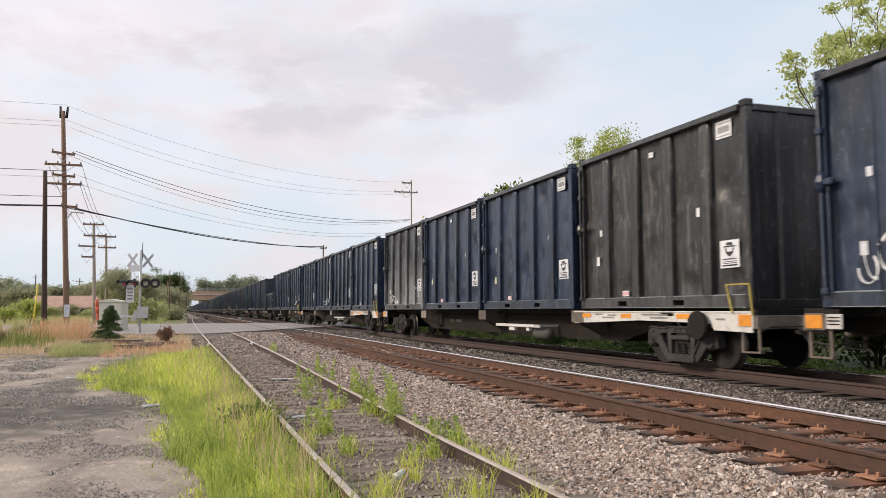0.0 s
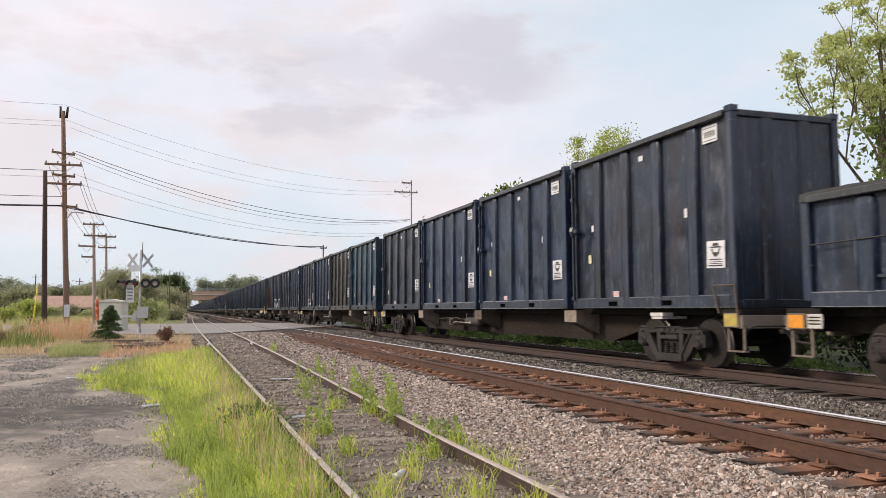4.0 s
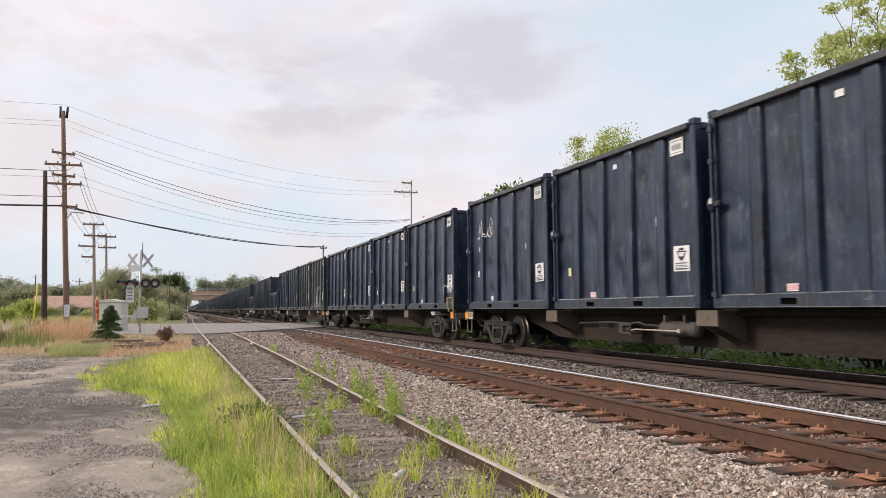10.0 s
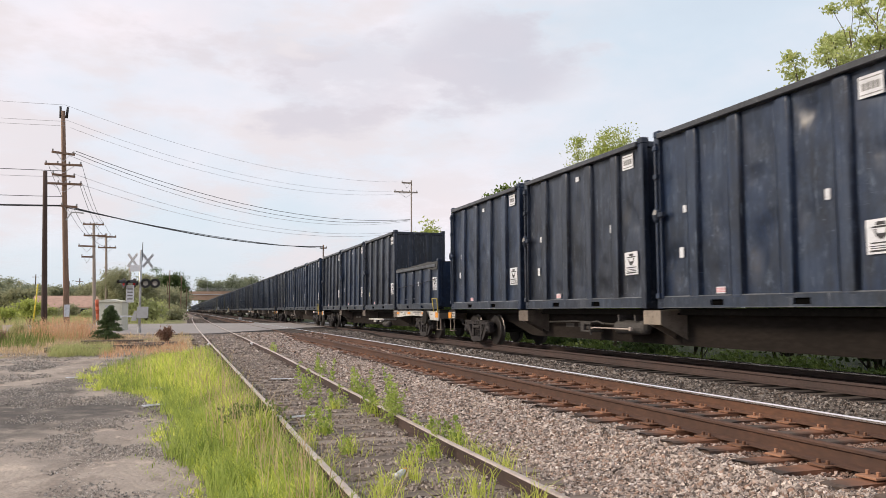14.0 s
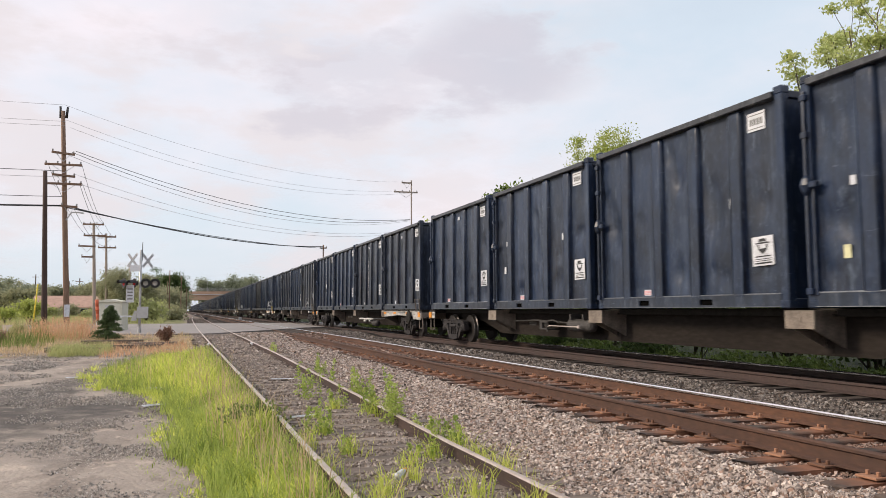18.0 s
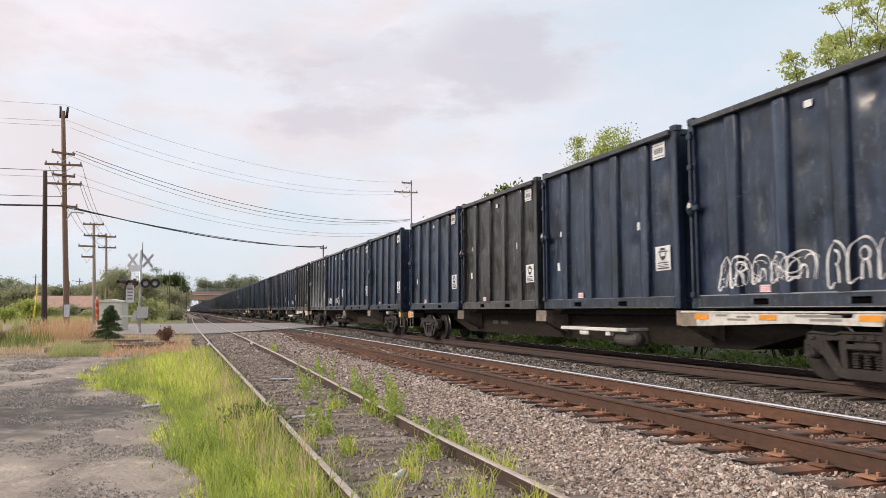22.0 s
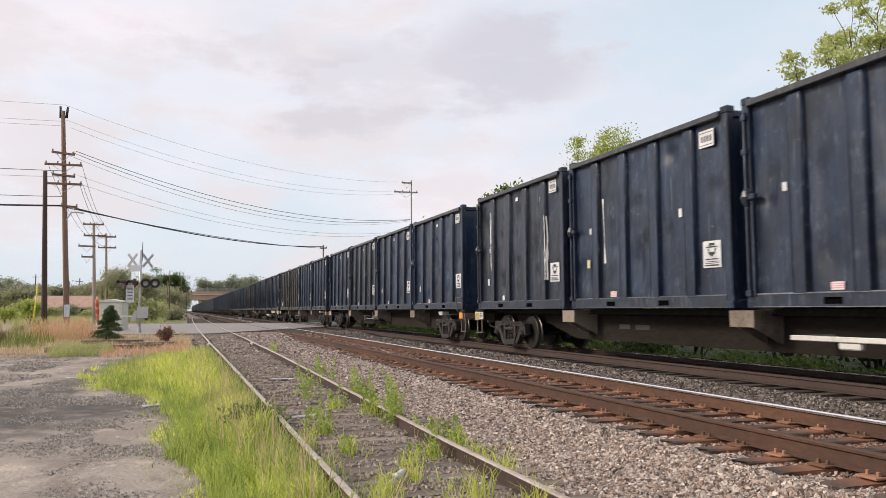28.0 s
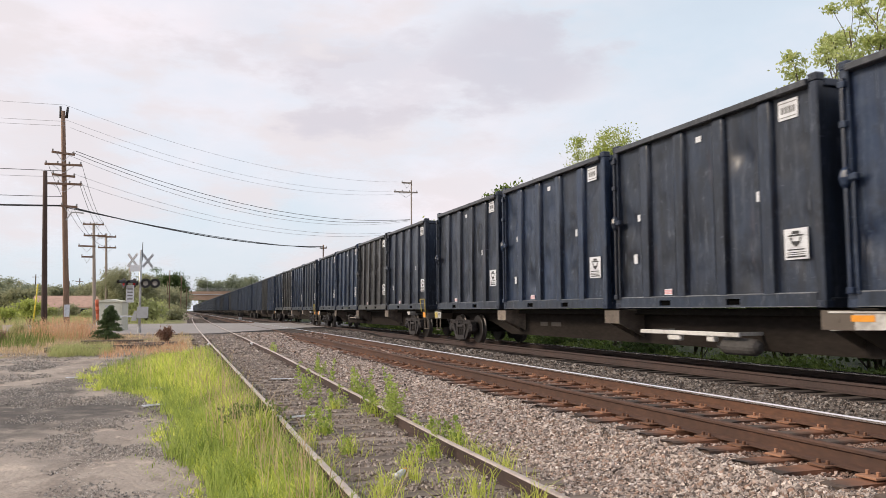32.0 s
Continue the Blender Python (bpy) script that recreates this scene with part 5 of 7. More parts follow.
TAGS = {
    (-1, 3): ((1, 3.6, 5.3, 0.35, 1.0, 4, 0.022),), (0, 3): ((2, 4.2, 5.3, 0.28, 0.62, 4, 0.018), (3, 0.8, 1.4, 0.4, 1.0, 3, 0.012)), (1, 2): ((4, 0.9, 2.3, 0.28, 0.75, 5, 0.018),),
    (2, 0): ((5, 4.85, 5.45, 0.27, 0.80, 4, 0.014), (6, 3.85, 4.42, 0.40, 1.05, 4, 0.014), (7, 2.35, 3.2, 0.38, 0.88, 5, 0.014), (107, 1.3, 2.2, 0.42, 0.80, 6, 0.012), (207, 1.35, 2.15, 0.75, 1.15, 5, 0.012)), (4, 3): ((8, 1.4, 2.5, 0.3, 0.85, 4, 0.02),),
    (5, 2): ((9, 3.0, 5.1, 0.3, 1.1, 5, 0.022, True), (109, 3.3, 4.9, 0.3, 0.9, 4, 0.012), (10, 0.7, 2.4, 0.3, 1.15, 3, 0.022, True)), (6, 3): ((11, 4.9, 5.5, 0.35, 0.9, 2, 0.02), (12, 2.5, 3.3, 0.45, 0.85, 4, 0.018)),
    (7, 3): ((13, 3.9, 5.2, 2.2, 2.9, 3, 0.02),), (9, 0): ((14, 1.75, 3.3, 0.30, 1.75, 3, 0.013, True),), (15, 0): ((15, 2.75, 3.45, 0.32, 1.0, 2, 0.014, True),),
    (16, 0): ((17, 3.0, 5.2, 0.35, 0.95, 5, 0.018, True), (18, 0.9, 2.7, 0.35, 1.1, 4, 0.018, True), (118, 2.8, 5.2, 0.4, 0.9, 6, 0.009)), (17, 2): ((19, 4.3, 5.0, 0.35, 0.8, 3, 0.026), (20, 1.7, 2.6, 0.35, 0.8, 4, 0.018)),
    (18, 1): ((21, 4.6, 5.4, 0.3, 0.85, 5, 0.024), (22, 2.0, 2.7, 0.4, 0.85, 4, 0.018)), (22, 3): ((24, 3.6, 4.6, 0.3, 1.0, 3, 0.018, True),), (8, 0): ((25, 0.5, 1.1, 0.5, 1.0, 3, 0.012),)}
NAMES = {"m": "mixed", "n": "navy", "d": "dark", "b": "black", "t": "teal", "p": "pale", "r": "rusty"}
TRAIN = []                          # (thing, place along the train)


def build_train():
    rnd = random.Random(42)
    for k in range(-1, 46):
        far = k > 25
        code = CONSIST.get(k) or "".join(rnd.choice("nnnnnnddb") for _ in range(4))
        u = 10.67 + k * PITCH
        car = make_flatcar(rnd, k in WHITE_CARS, far)
        TRAIN.append((car, u, 0.0))
        for j, ch in enumerate(code):
            if ch == "h":
                c = make_half_container(rnd)
            else:
                c = make_container(NAMES[ch], rnd.randrange(12), rnd, TAGS.get((k, j), ()), far, RUNS.get((k, j), ()))
            TRAIN.append((c, u + j * (BOX_L + BOX_GAP) + rnd.uniform(-0.03, 0.03), DECK))


build_train()


def travelled(t):
    """Metres that the train has gone at t seconds; it slows a little."""
    return 19.530 * t - 0.01712 * t * t


def motions():
    times = [0, 4, 8, 12, 16, 20, 24, 28, 32]
    for thing, u, z in TRAIN:
        walk(thing, [(t, pose(TRAIN_X, u - travelled(t), z)) for t in times])
    walk(CLOUDS, [(0, pose(0, 0, 0, 0, 0, 1.6)), (16, pose(0, 0, 0, 0, 0, 0)), (32, pose(0, 0, 0, 0, 0, -1.6))])
    n = 32 * FPS
    for ws in SPIN:
        x, y, z = ws.matrix_basis.translation
        walk(ws, [(i / FPS, pose(x, y, z, math.degrees(travelled(i / FPS) / WHEEL_R) % 360)) for i in range(n + 1)])


# ---- beside the level crossing ----
M["pole_wood"] = material("weathered_pole_wood", (0.20, 0.125, 0.085), 0.9, 0, (0.09, 0.055, 0.04), (0.31, 0.21, 0.15), 2, 30, 0.4, stretch=(3, 3, 0.15))
M["pole_dark"] = material("creosoted_pole_wood", (0.065, 0.042, 0.034), 0.9, 0, (0.03, 0.02, 0.017), (0.12, 0.08, 0.06), 2, 30, 0.4, stretch=(3, 3, 0.15))
M["pole_pale"] = material("pale_new_pole_wood", (0.33, 0.27, 0.22), 0.85, 0, (0.20, 0.16, 0.13), (0.44, 0.375, 0.315), 2, 30, 0.3, stretch=(3, 3, 0.15))
M["galv"] = material("galvanised_steel", (0.52, 0.52, 0.52), 0.5, 0.5, (0.34, 0.34, 0.34), (0.66, 0.66, 0.66), 4, 40, 0.08)
M["cabinet"] = material("cream_cabinet_paint", (0.62, 0.61, 0.50), 0.55, 0, (0.46, 0.45, 0.37), (0.70, 0.69, 0.60), 2, 30, 0.05)
M["lamp_black"] = material("black_lamp_hood", (0.02, 0.02, 0.021), 0.5, 0, None, None, 5, 40, 0.05)
M["lamp_red"] = material("red_lens", (0.45, 0.015, 0.02), 0.2, 0, None, None, 5, 40, 0.0)
M["lamp_back"] = material("pale_lamp_back", (0.58, 0.58, 0.58), 0.5, 0, None, None, 5, 40, 0.0)
M["wire"] = material("dark_cable", (0.035, 0.035, 0.037), 0.7, 0, None, None, 5, 40, 0.0)
M["wire_pale"] = material("grey_conductor", (0.50, 0.50, 0.51), 0.7, 0.0, None, None, 5, 40, 0.0)
M["glass_ins"] = material("grey_porcelain", (0.30, 0.30, 0.30), 0.3, 0, None, None, 5, 40, 0.0)
M["marker"] = material("yellow_marker_plastic", (0.72, 0.56, 0.05), 0.5, 0, None, None, 3, 40, 0.0)
M["gate_red"] = material("faded_red_orange_paint", (0.55, 0.12, 0.05), 0.6, 0, None, None, 4, 40, 0.05)
M["brick"] = material("tan_house_wall", (0.42, 0.31, 0.24), 0.9, 0, None, None, 1.5, 30, 0.1)
M["shingle"] = material("brown_shingle_roof", (0.42, 0.27, 0.21), 0.9, 0, None, None, 1.5, 30, 0.2)
M["bridge_steel"] = material("tan_girder_paint", (0.50, 0.32, 0.22), 0.7, 0, (0.34, 0.20, 0.13), (0.58, 0.40, 0.29), 0.2, 4, 0.05)
M["concrete"] = material("pale_concrete", (0.55, 0.52, 0.50), 0.9, 0, None, None, 0.4, 8, 0.1)
M["window_dark"] = material("dark_window_glass", (0.03, 0.035, 0.04), 0.1, 0, None, None, 3, 30, 0.0)


def pole_with_arms(label, x, y, z0, x1, ztop, r, mat, arms, ins=True, arm_mat="pole_wood"):
    """A wooden pole leaning from (x) to (x1), with crossarms (height, half length, turn, offset)."""
    p = tagged(empty("utility_pole", pose(x, y, z0)), label, "utility pole", "utility poles")
    h = ztop - z0
    bm = bmesh.new()
    tube(bm, [((x1 - x) * f, 0, h * f) for f in (-0.03, 0.25, 0.5, 0.75, 1)], r, r * 0.68, 10)
    part("shaft", bm, mat, p)
    for za, half, turn, off in arms:
        dx = (x1 - x) * (za - z0) / h + off
        bm = bmesh.new()
        box(bm, -half, half, -0.06, 0.06, -0.07, 0.07, 0.01)
        a = part("crossarm", bm, M[arm_mat], p)
        a.matrix_basis = pose(dx, -r, za - z0, 0, 0, turn)
        if ins:
            n = 4 if half > 0.8 else 2
            for k in range(n):
                bm = bmesh.new()
                lathe(bm, [(0.05, 0.03), (0.10, 0.06), (0.13, 0.035), (0.17, 0.06), (0.22, 0.03)], "z", 7)
                i = part("insulator", bm, M["glass_ins"], a)
                i.matrix_basis = pose(-half * 0.92 + 1.84 * half * k / (n - 1), 0, 0)
            for s in (-1, 1):
                bm = bmesh.new()
                tube(bm, [(s * half * 0.6, 0.0, -0.05), (0, 0.02, -0.55)], 0.02, seg=4)
                part("brace", bm, M["galv"], a)
    return p


tall = pole_with_arms("tall weathered brown utility pole with crossarms and insulators", -6.93, 55.7, lot_z(55) - 0.1, -7.57, 14.3, 0.19, M["pole_wood"],
                      [(11.45, 0.72, 28, 0), (10.7, 1.12, 0, 0), (9.98, 0.72, 28, 0), (9.43, 1.10, 0, 0), (7.95, 0.5, 25, 0.3)])
for s in (-0.12, 0.22):
    bm = bmesh.new()
    tube(bm, [(0, 0, 0), (s * 0.3, 0, 0.75)], 0.09, 0.07, 8)
    part("pole_top_insulator", bm, M["lamp_black"], tall).matrix_basis = pose(-0.64 + s, 0, 14.05)
bm = bmesh.new()
tube(bm, [(-0.35, -0.05, 7.1), (0.1, -0.3, 7.75), (0.55, -0.5, 7.75), (0.85, -0.6, 7.68)], 0.04, 0.06, 6)
part("street_lamp_arm", bm, M["galv"], tall)
bm = bmesh.new()
box(bm, -0.16, 0.16, -0.30, -0.24, 0.95, 1.75, 0.01)
part("notice", bm, M["white"], tall, "white notice nailed to the pole")
pole_with_arms("dark creosoted wooden pole without crossarms", -7.95, 53.7, lot_z(53) - 0.1, -8.2, 9.92, 0.18, M["pole_dark"], [])
pole_with_arms("wooden utility pole with several crossarms beyond the road", -7.13, 75, -0.15, -7.42, 8.94, 0.16, M["pole_pale"], [(8.80, 0.86, 0, 0), (7.80, 0.92, 0, 0.1), (6.85, 0.7, 10, -0.55), (5.9, 0.45, 10, -0.55)])
pole_with_arms("pale wooden utility pole with two crossarms beyond the road", -6.99, 85, -0.15, -7.23, 8.95, 0.15, M["pole_pale"], [(8.6, 0.85, 0, 0.1), (7.5, 0.85, 0, 0.1)])
pole_with_arms("thin pole beyond the road", -5.3, 92, -0.15, -5.3, 6.2, 0.12, M["pole_pale"], [])
pole_with_arms("pale utility pole with crossarms rising behind the train", 22.04, 75, -0.3, 22.05, 14.2, 0.10, M["pole_pale"], [(13.9, 0.55, 0, -0.5), (12.95, 1.25, 0, -0.6)], arm_mat="pole_pale")
pole_with_arms("small pole behind the train", 16.6, 95, -0.3, 16.6, 9.1, 0.12, M["pole_wood"], [(8.7, 0.4, 0, 0)])
for x, y, zt in ((-34, 200, 7.5), (-36.5, 230, 11.0), (-34.6, 230, 11.3), (-29.6, 240, 9.5), (-2.2, 150, 6.5), (-23, 205, 9.0), (-18, 190, 6.5), (-9, 130, 5.3), (-1.4, 112, 6.6), (0.1, 116, 6.0), (1.2, 160, 5.5)):
    pole_with_arms("distant wooden pole among the trees", x, y, -0.15, x, zt, 0.17 if x < -10 else 0.08, M["pole_dark"] if x < -10 else M["pole_wood"], [(zt - 0.8, 0.8, 0, 0)] if zt > 8 else [], ins=False)


def wire(label, a, b, sag, r, mat):
    a, b = Vector(a), Vector(b)
    bm = bmesh.new()
    n = 18
    tube(bm, [a.lerp(b, i / n) - Vector((0, 0, 4 * sag * (i / n) * (1 - i / n))) for i in range(n + 1)], r, seg=5)
    tagged(part("overhead_wire", bm, mat), label, "wire", "overhead wires")


wire("thin pale overhead conductor slung across the tracks", (-7.45, 55.6, 14.7), (20.5, 75, 13.95), 1.25, 0.010, M["wire_pale"])
wire("thin pale overhead conductor slung across the tracks", (-7.35, 55.6, 13.7), (20.0, 75, 13.0), 1.35, 0.010, M["wire_pale"])
wire("thin pale overhead conductor slung across the tracks", (-7.1, 55.6, 13.2), (22.6, 75, 13.0), 1.75, 0.010, M["wire_pale"])
wire("grey overhead conductor slung across the tracks", (-6.7, 55.6, 11.65), (21.9, 75, 10.2), 1.55, 0.020, M["wire"])
wire("grey overhead conductor slung across the tracks", (-6.9, 55.3, 11.5), (21.9, 75, 10.15), 1.8, 0.017, M["wire"])
wire("grey overhead conductor slung across the tracks", (-7.1, 55.3, 11.3), (21.9, 75, 10.05), 1.95, 0.014, M["wire_pale"])
wire("grey overhead conductor slung across the tracks", (-6.8, 55.3, 10.1), (21.9, 75, 9.1), 1.7, 0.012, M["wire_pale"])
wire("grey overhead conductor slung across the tracks", (-6.3, 55.3, 9.4), (21.9, 75, 8.9), 1.6, 0.012, M["wire_pale"])
wire("thick black cable slung across the tracks", (-7.2, 55.6, 8.0), (16.6, 95, 8.9), 0.75, 0.045, M["wire"])
wire("black cable slung across the tracks", (-7.2, 55.6, 7.9), (16.6, 95, 8.7), 0.5, 0.03, M["wire"])
for za, zb, r, mt in ((14.7, 14.4, 0.012, "wire_pale"), (13.6, 13.3, 0.012, "wire_pale"), (10.3, 10.4, 0.02, "wire"), (8.0, 7.9, 0.06, "wire"), (8.6, 8.7, 0.02, "wire"), (9.9, 9.85, 0.014, "wire_pale"), (13.3, 12.9, 0.012, "wire_pale")):
    wire("overhead wire running off beside the road", (-7.4, 55.6, za), (-32, 52.0, zb), 0.25, r, M[mt])
for xa, za, zb in ((-6.3, 10.7, 8.9), (-6.25, 9.5, 8.85), (-8.3, 10.6, 7.9), (-6.4, 9.4, 7.85), (-6.8, 8.0, 6.9)):
    wire("slack wire between two utility poles", (xa, 55.6, za), (-6.6 if xa > -8 else -8.1, 75, zb), 0.5, 0.014, M["wire"])
for xa, zb in ((-6.5, 8.8), (-8.1, 7.8)):
    wire("slack wire between two utility poles", (xa, 75, zb), (-6.5, 85, 8.65), 0.2, 0.014, M["wire"])


def crossing_signal():
    x, y, z0 = -1.98, 43.3, lot_z(43) - 0.03
    s = tagged(empty("crossing_signal", pose(x, y, z0)), "grey level crossing signal mast with crossbucks and flashers", "crossing signal")
    bm = bmesh.new()
    tube(bm, [(0, 0, 0), (0, 0, 4.45)], 0.065, seg=10)
    part("mast", bm, M["galv"], s)
    bm = bmesh.new()
    tube(bm, [(0.07, 0.05, 3.9), (0.07, 0.05, 4.85)], 0.02, seg=5)
    part("rod", bm, M["wire"], s)
    bm = bmesh.new()
    lathe(bm, [(0, 0.2), (0.08, 0.2), (0.12, 0.1), (0.45, 0.09)], "z", 10)
    part("mast_base", bm, M["galv"], s)
    for yy, rz in ((-0.10, -38), (0.10, 38)):
        cb = part("crossbuck", box(bmesh.new(), -0.02, 0.02, -0.01, 0.01, -0.02, 0.02), M["galv"], s)
        cb.matrix_basis = pose(0.05 if rz > 0 else -0.05, yy, 3.92, 0, 0, rz)
        for k, ry in enumerate((48, -48)):
            bm = bmesh.new()
            box(bm, -0.47, 0.47, -0.012, 0.012, -0.07, 0.07, 0.004)
            b = part("crossbuck_blade", bm, M["white"], cb)
            b.matrix_basis = pose((0.32 if rz > 0 else -0.42), -0.02 - 0.03 * k, 0, 0, ry, 0)
            bm = bmesh.new()
            for sz in (-0.055, 0.025):
                box(bm, -0.41, 0.41, -0.004, 0.004, sz, sz + 0.03)
            part("blade_print", bm, M["grey_ink"], b).matrix_basis = pose(0, -0.014, 0)
    bm = bmesh.new()
    box(bm, -0.27, 0.27, -0.012, 0.012, -0.17, 0.17, 0.004)
    part("count_sign", bm, M["white"], s, "small white sign with two dark bars").matrix_basis = pose(-0.25, -0.1, 3.5, 0, 0, -20)
    bm = bmesh.new()
    tube(bm, [(-0.85, -0.06, 2.72), (0.85, -0.06, 2.72)], 0.03, seg=6)
    part("lamp_arm", bm, M["galv"], s)
    for lx, face in ((-0.78, -60), (-0.28, -60), (0.26, 0), (0.72, 0)):
        bm = bmesh.new()
        lathe(bm, [(-0.02, 0.25), (0.0, 0.25), (0.02, 0.15), (0.16, 0.12), (0.18, 0.04)], "y", 16)
        d = part("lamp", bm, M["lamp_black"], s)
        d.matrix_basis = pose(lx, -0.12, 2.72, 0, 0, face)
        bm = bmesh.new()
        lathe(bm, [(-0.05, 0.0), (-0.045, 0.08), (-0.022, 0.13)], "y", 14)
        part("lens", bm, M["lamp_red"] if face else M["lamp_back"], d, "unlit red lens" if face else "pale lamp back")
        bm = bmesh.new()
        n = 8
        pts = [(0.17 * math.cos(math.pi * k / n), 0.17 * math.sin(math.pi * k / n)) for k in range(n + 1)]
        vs = [(bm.verts.new((a, -0.02, b)), bm.verts.new((a, -0.32, b * 0.9 + 0.01))) for a, b in pts]
        for p, q in zip(vs, vs[1:]):
            bm.faces.new((p[0], q[0], q[1], p[1]))
        part("hood", bm, M["lamp_black"], d)
    bm = bmesh.new()
    box(bm, -0.20, 0.20, -0.012, 0.012, 0, 0.9, 0.004)
    part("notice_sign", bm, M["white"], s, "tall white notice with faded print").matrix_basis = pose(-0.48, -0.1, 1.72, 0, 0, -12)
    bm = bmesh.new()
    for k in range(4):
        box(bm, -0.13, 0.13, -0.004, 0.0, 0.15 + 0.17 * k, 0.22 + 0.17 * k)
    part("sign_print", bm, M["grey_ink"], s).matrix_basis = pose(-0.48, -0.116, 1.72, 0, 0, -12)
    bm = bmesh.new()
    box(bm, -0.12, 0.42, -0.30, 0.10, 0.90, 1.5, 0.02)
    part("gate_motor_box", bm, M["galv"], s, "grey gate motor housing")
    bm = bmesh.new()
    prism(bm, [(-0.42, 0.78), (-0.15, 0.78), (-0.12, 1.3), (-0.25, 1.3)], "y", -0.2, 0.1)
    part("counterweight", bm, M["galv"], s)
    bm = bmesh.new()
    tube(bm, [(-0.3, -0.05, 1.0), (-1.3, -0.05, 1.02)], 0.04, seg=6)
    part("gate_arm_stub", bm, M["white"], s)
    return s


crossing_signal()


def cabinet():
    x, y, z0 = -3.82, 50.3, lot_z(50) - 0.02
    c = tagged(empty("signal_cabinet", pose(x, y, z0, 0, 0, -14)), "cream metal signal cabinet with a low gabled roof", "cabinet")
    bm = bmesh.new()
    box(bm, -0.74, 0.74, -0.6, 0.6, 0.1, 1.75, 0.02)
    part("cabinet_body", bm, M["cabinet"], c)
    bm = bmesh.new()
    prism(bm, [(-0.82, 1.75), (0.82, 1.75), (0.82, 1.80), (0.0, 1.95), (-0.82, 1.80)], "y", -0.68, 0.68)
    part("cabinet_roof", bm, M["cabinet"], c)
    bm = bmesh.new()
    box(bm, -0.66, -0.02, -0.625, -0.598, 0.2, 1.66, 0.008)
    d = part("cabinet_door", bm, M["cabinet"], c)
    bm = bmesh.new()
    box(bm, -0.10, -0.06, -0.66, -0.62, 0.85, 1.05, 0.008)
    part("handle", bm, M["galv"], d)
    bm = bmesh.new()
    box(bm, 0.02, 0.66, -0.625, -0.598, 0.2, 1.66, 0.008)
    part("cabinet_door", bm, M["cabinet"], c)
    bm = bmesh.new()
    box(bm, -0.78, 0.78, -0.64, 0.64, -0.1, 0.1, 0.01)
    part("plinth", bm, M["concrete"], c)
    bm = bmesh.new()
    box(bm, -0.22, 0.22, -0.632, -0.626, 1.42, 1.6)
    part("plate", bm, M["galv"], c, "small metal plate")


cabinet()


def old_gate_post():
    x, y = -4.16, 46.0
    p = tagged(empty("striped_post", pose(x, y, lot_z(46) - 0.05, 0, -4, 0)), "leaning post with faded red-orange and white stripes", "post")
    for k in range(5):
        bm = bmesh.new()
        tube(bm, [(0, 0, 0.38 * k), (0, 0, 0.38 * k + 0.38)], 0.085, 0.085, 8)
        part("stripe_band", bm, M["white"] if k in (0, 1) else M["gate_red"], p)
    bm = bmesh.new()
    box(bm, -0.12, 0.12, -0.12, 0.12, 1.30, 1.36, 0.02)
    part("clamp", bm, M["gate_red"], p)
    m = tagged(empty("marker_pole", pose(-7.53, 46.8, lot_z(47) - 0.05, 0, 4.5, 0)), "thin yellow plastic cable marker pole", "marker pole")
    bm = bmesh.new()
    tube(bm, [(0, 0, 0), (0, 0, 2.75)], 0.042, 0.038, 8)
    part("tube", bm, M["marker"], m)
    bm = bmesh.new()
    lathe(bm, [(2.75, 0.05), (2.80, 0.04), (2.85, 0.015)], "z", 8)
    part("cap", bm, M["white"], m)
    # discarded ties and low timber beside the lot
    for (xa, ya, rz, ln) in ((-1.9, 31.5, 4, 2.6), (-3.4, 30.6, -3, 2.2), (-1.0, 33.0, 8, 1.8), (0.0, 44.4 - 4, -6, 2.2), (-2.6, 35.0, 2, 2.4)):
        bm = bmesh.new()
        box(bm, -ln / 2, ln / 2, -0.12, 0.12, -0.05, 0.17, 0.015)
        o = tagged(part("old_tie", bm, M["tie_grey"]), "old weathered wooden tie lying in the weeds", "timber", "discarded ties")
        o.matrix_basis = pose(xa, ya, lot_z(ya), 0, 0, rz)


old_gate_post()


def house():
    h = tagged(empty("house", pose(-17.2, 140, -0.2)), "low tan house with a brown shingle roof behind the road", "house")
    bm = bmesh.new()
    box(bm, -5.2, 4.5, 0, 7, 0, 2.1)
    part("wall", bm, M["brick"], h)
    bm = bmesh.new()
    prism(bm, [(-0.6, 1.9), (7.6, 1.9), (3.5, 3.9)], "x", -5.7, 5.0)
    part("roof", bm, M["shingle"], h)
    for x in (-4, -1.2, 2.2):
        bm = bmesh.new()
        box(bm, x - 0.5, x + 0.5, -0.05, 0.02, 0.8, 1.7)
        w = part("window", bm, M["window_dark"], h)
        bm = bmesh.new()
        for a, b in ((x - 0.58, x - 0.5), (x + 0.5, x + 0.58)):
            box(bm, a, b, -0.07, 0.02, 0.75, 1.75)
        box(bm, x - 0.58, x + 0.58, -0.07, 0.02, 1.7, 1.78)
        part("frame", bm, M["white"], w)
    bm = bmesh.new()
    prism(bm, [(-1.6, 1.3), (-1.6, 1.2), (-6.5, -0.9), (-6.5, -0.6)], "y", 0.0, 6.5)
    g = part("side_roof", bm, M["shingle"], h)
    g.location = (-4.0, 0.5, 1.2)


house()

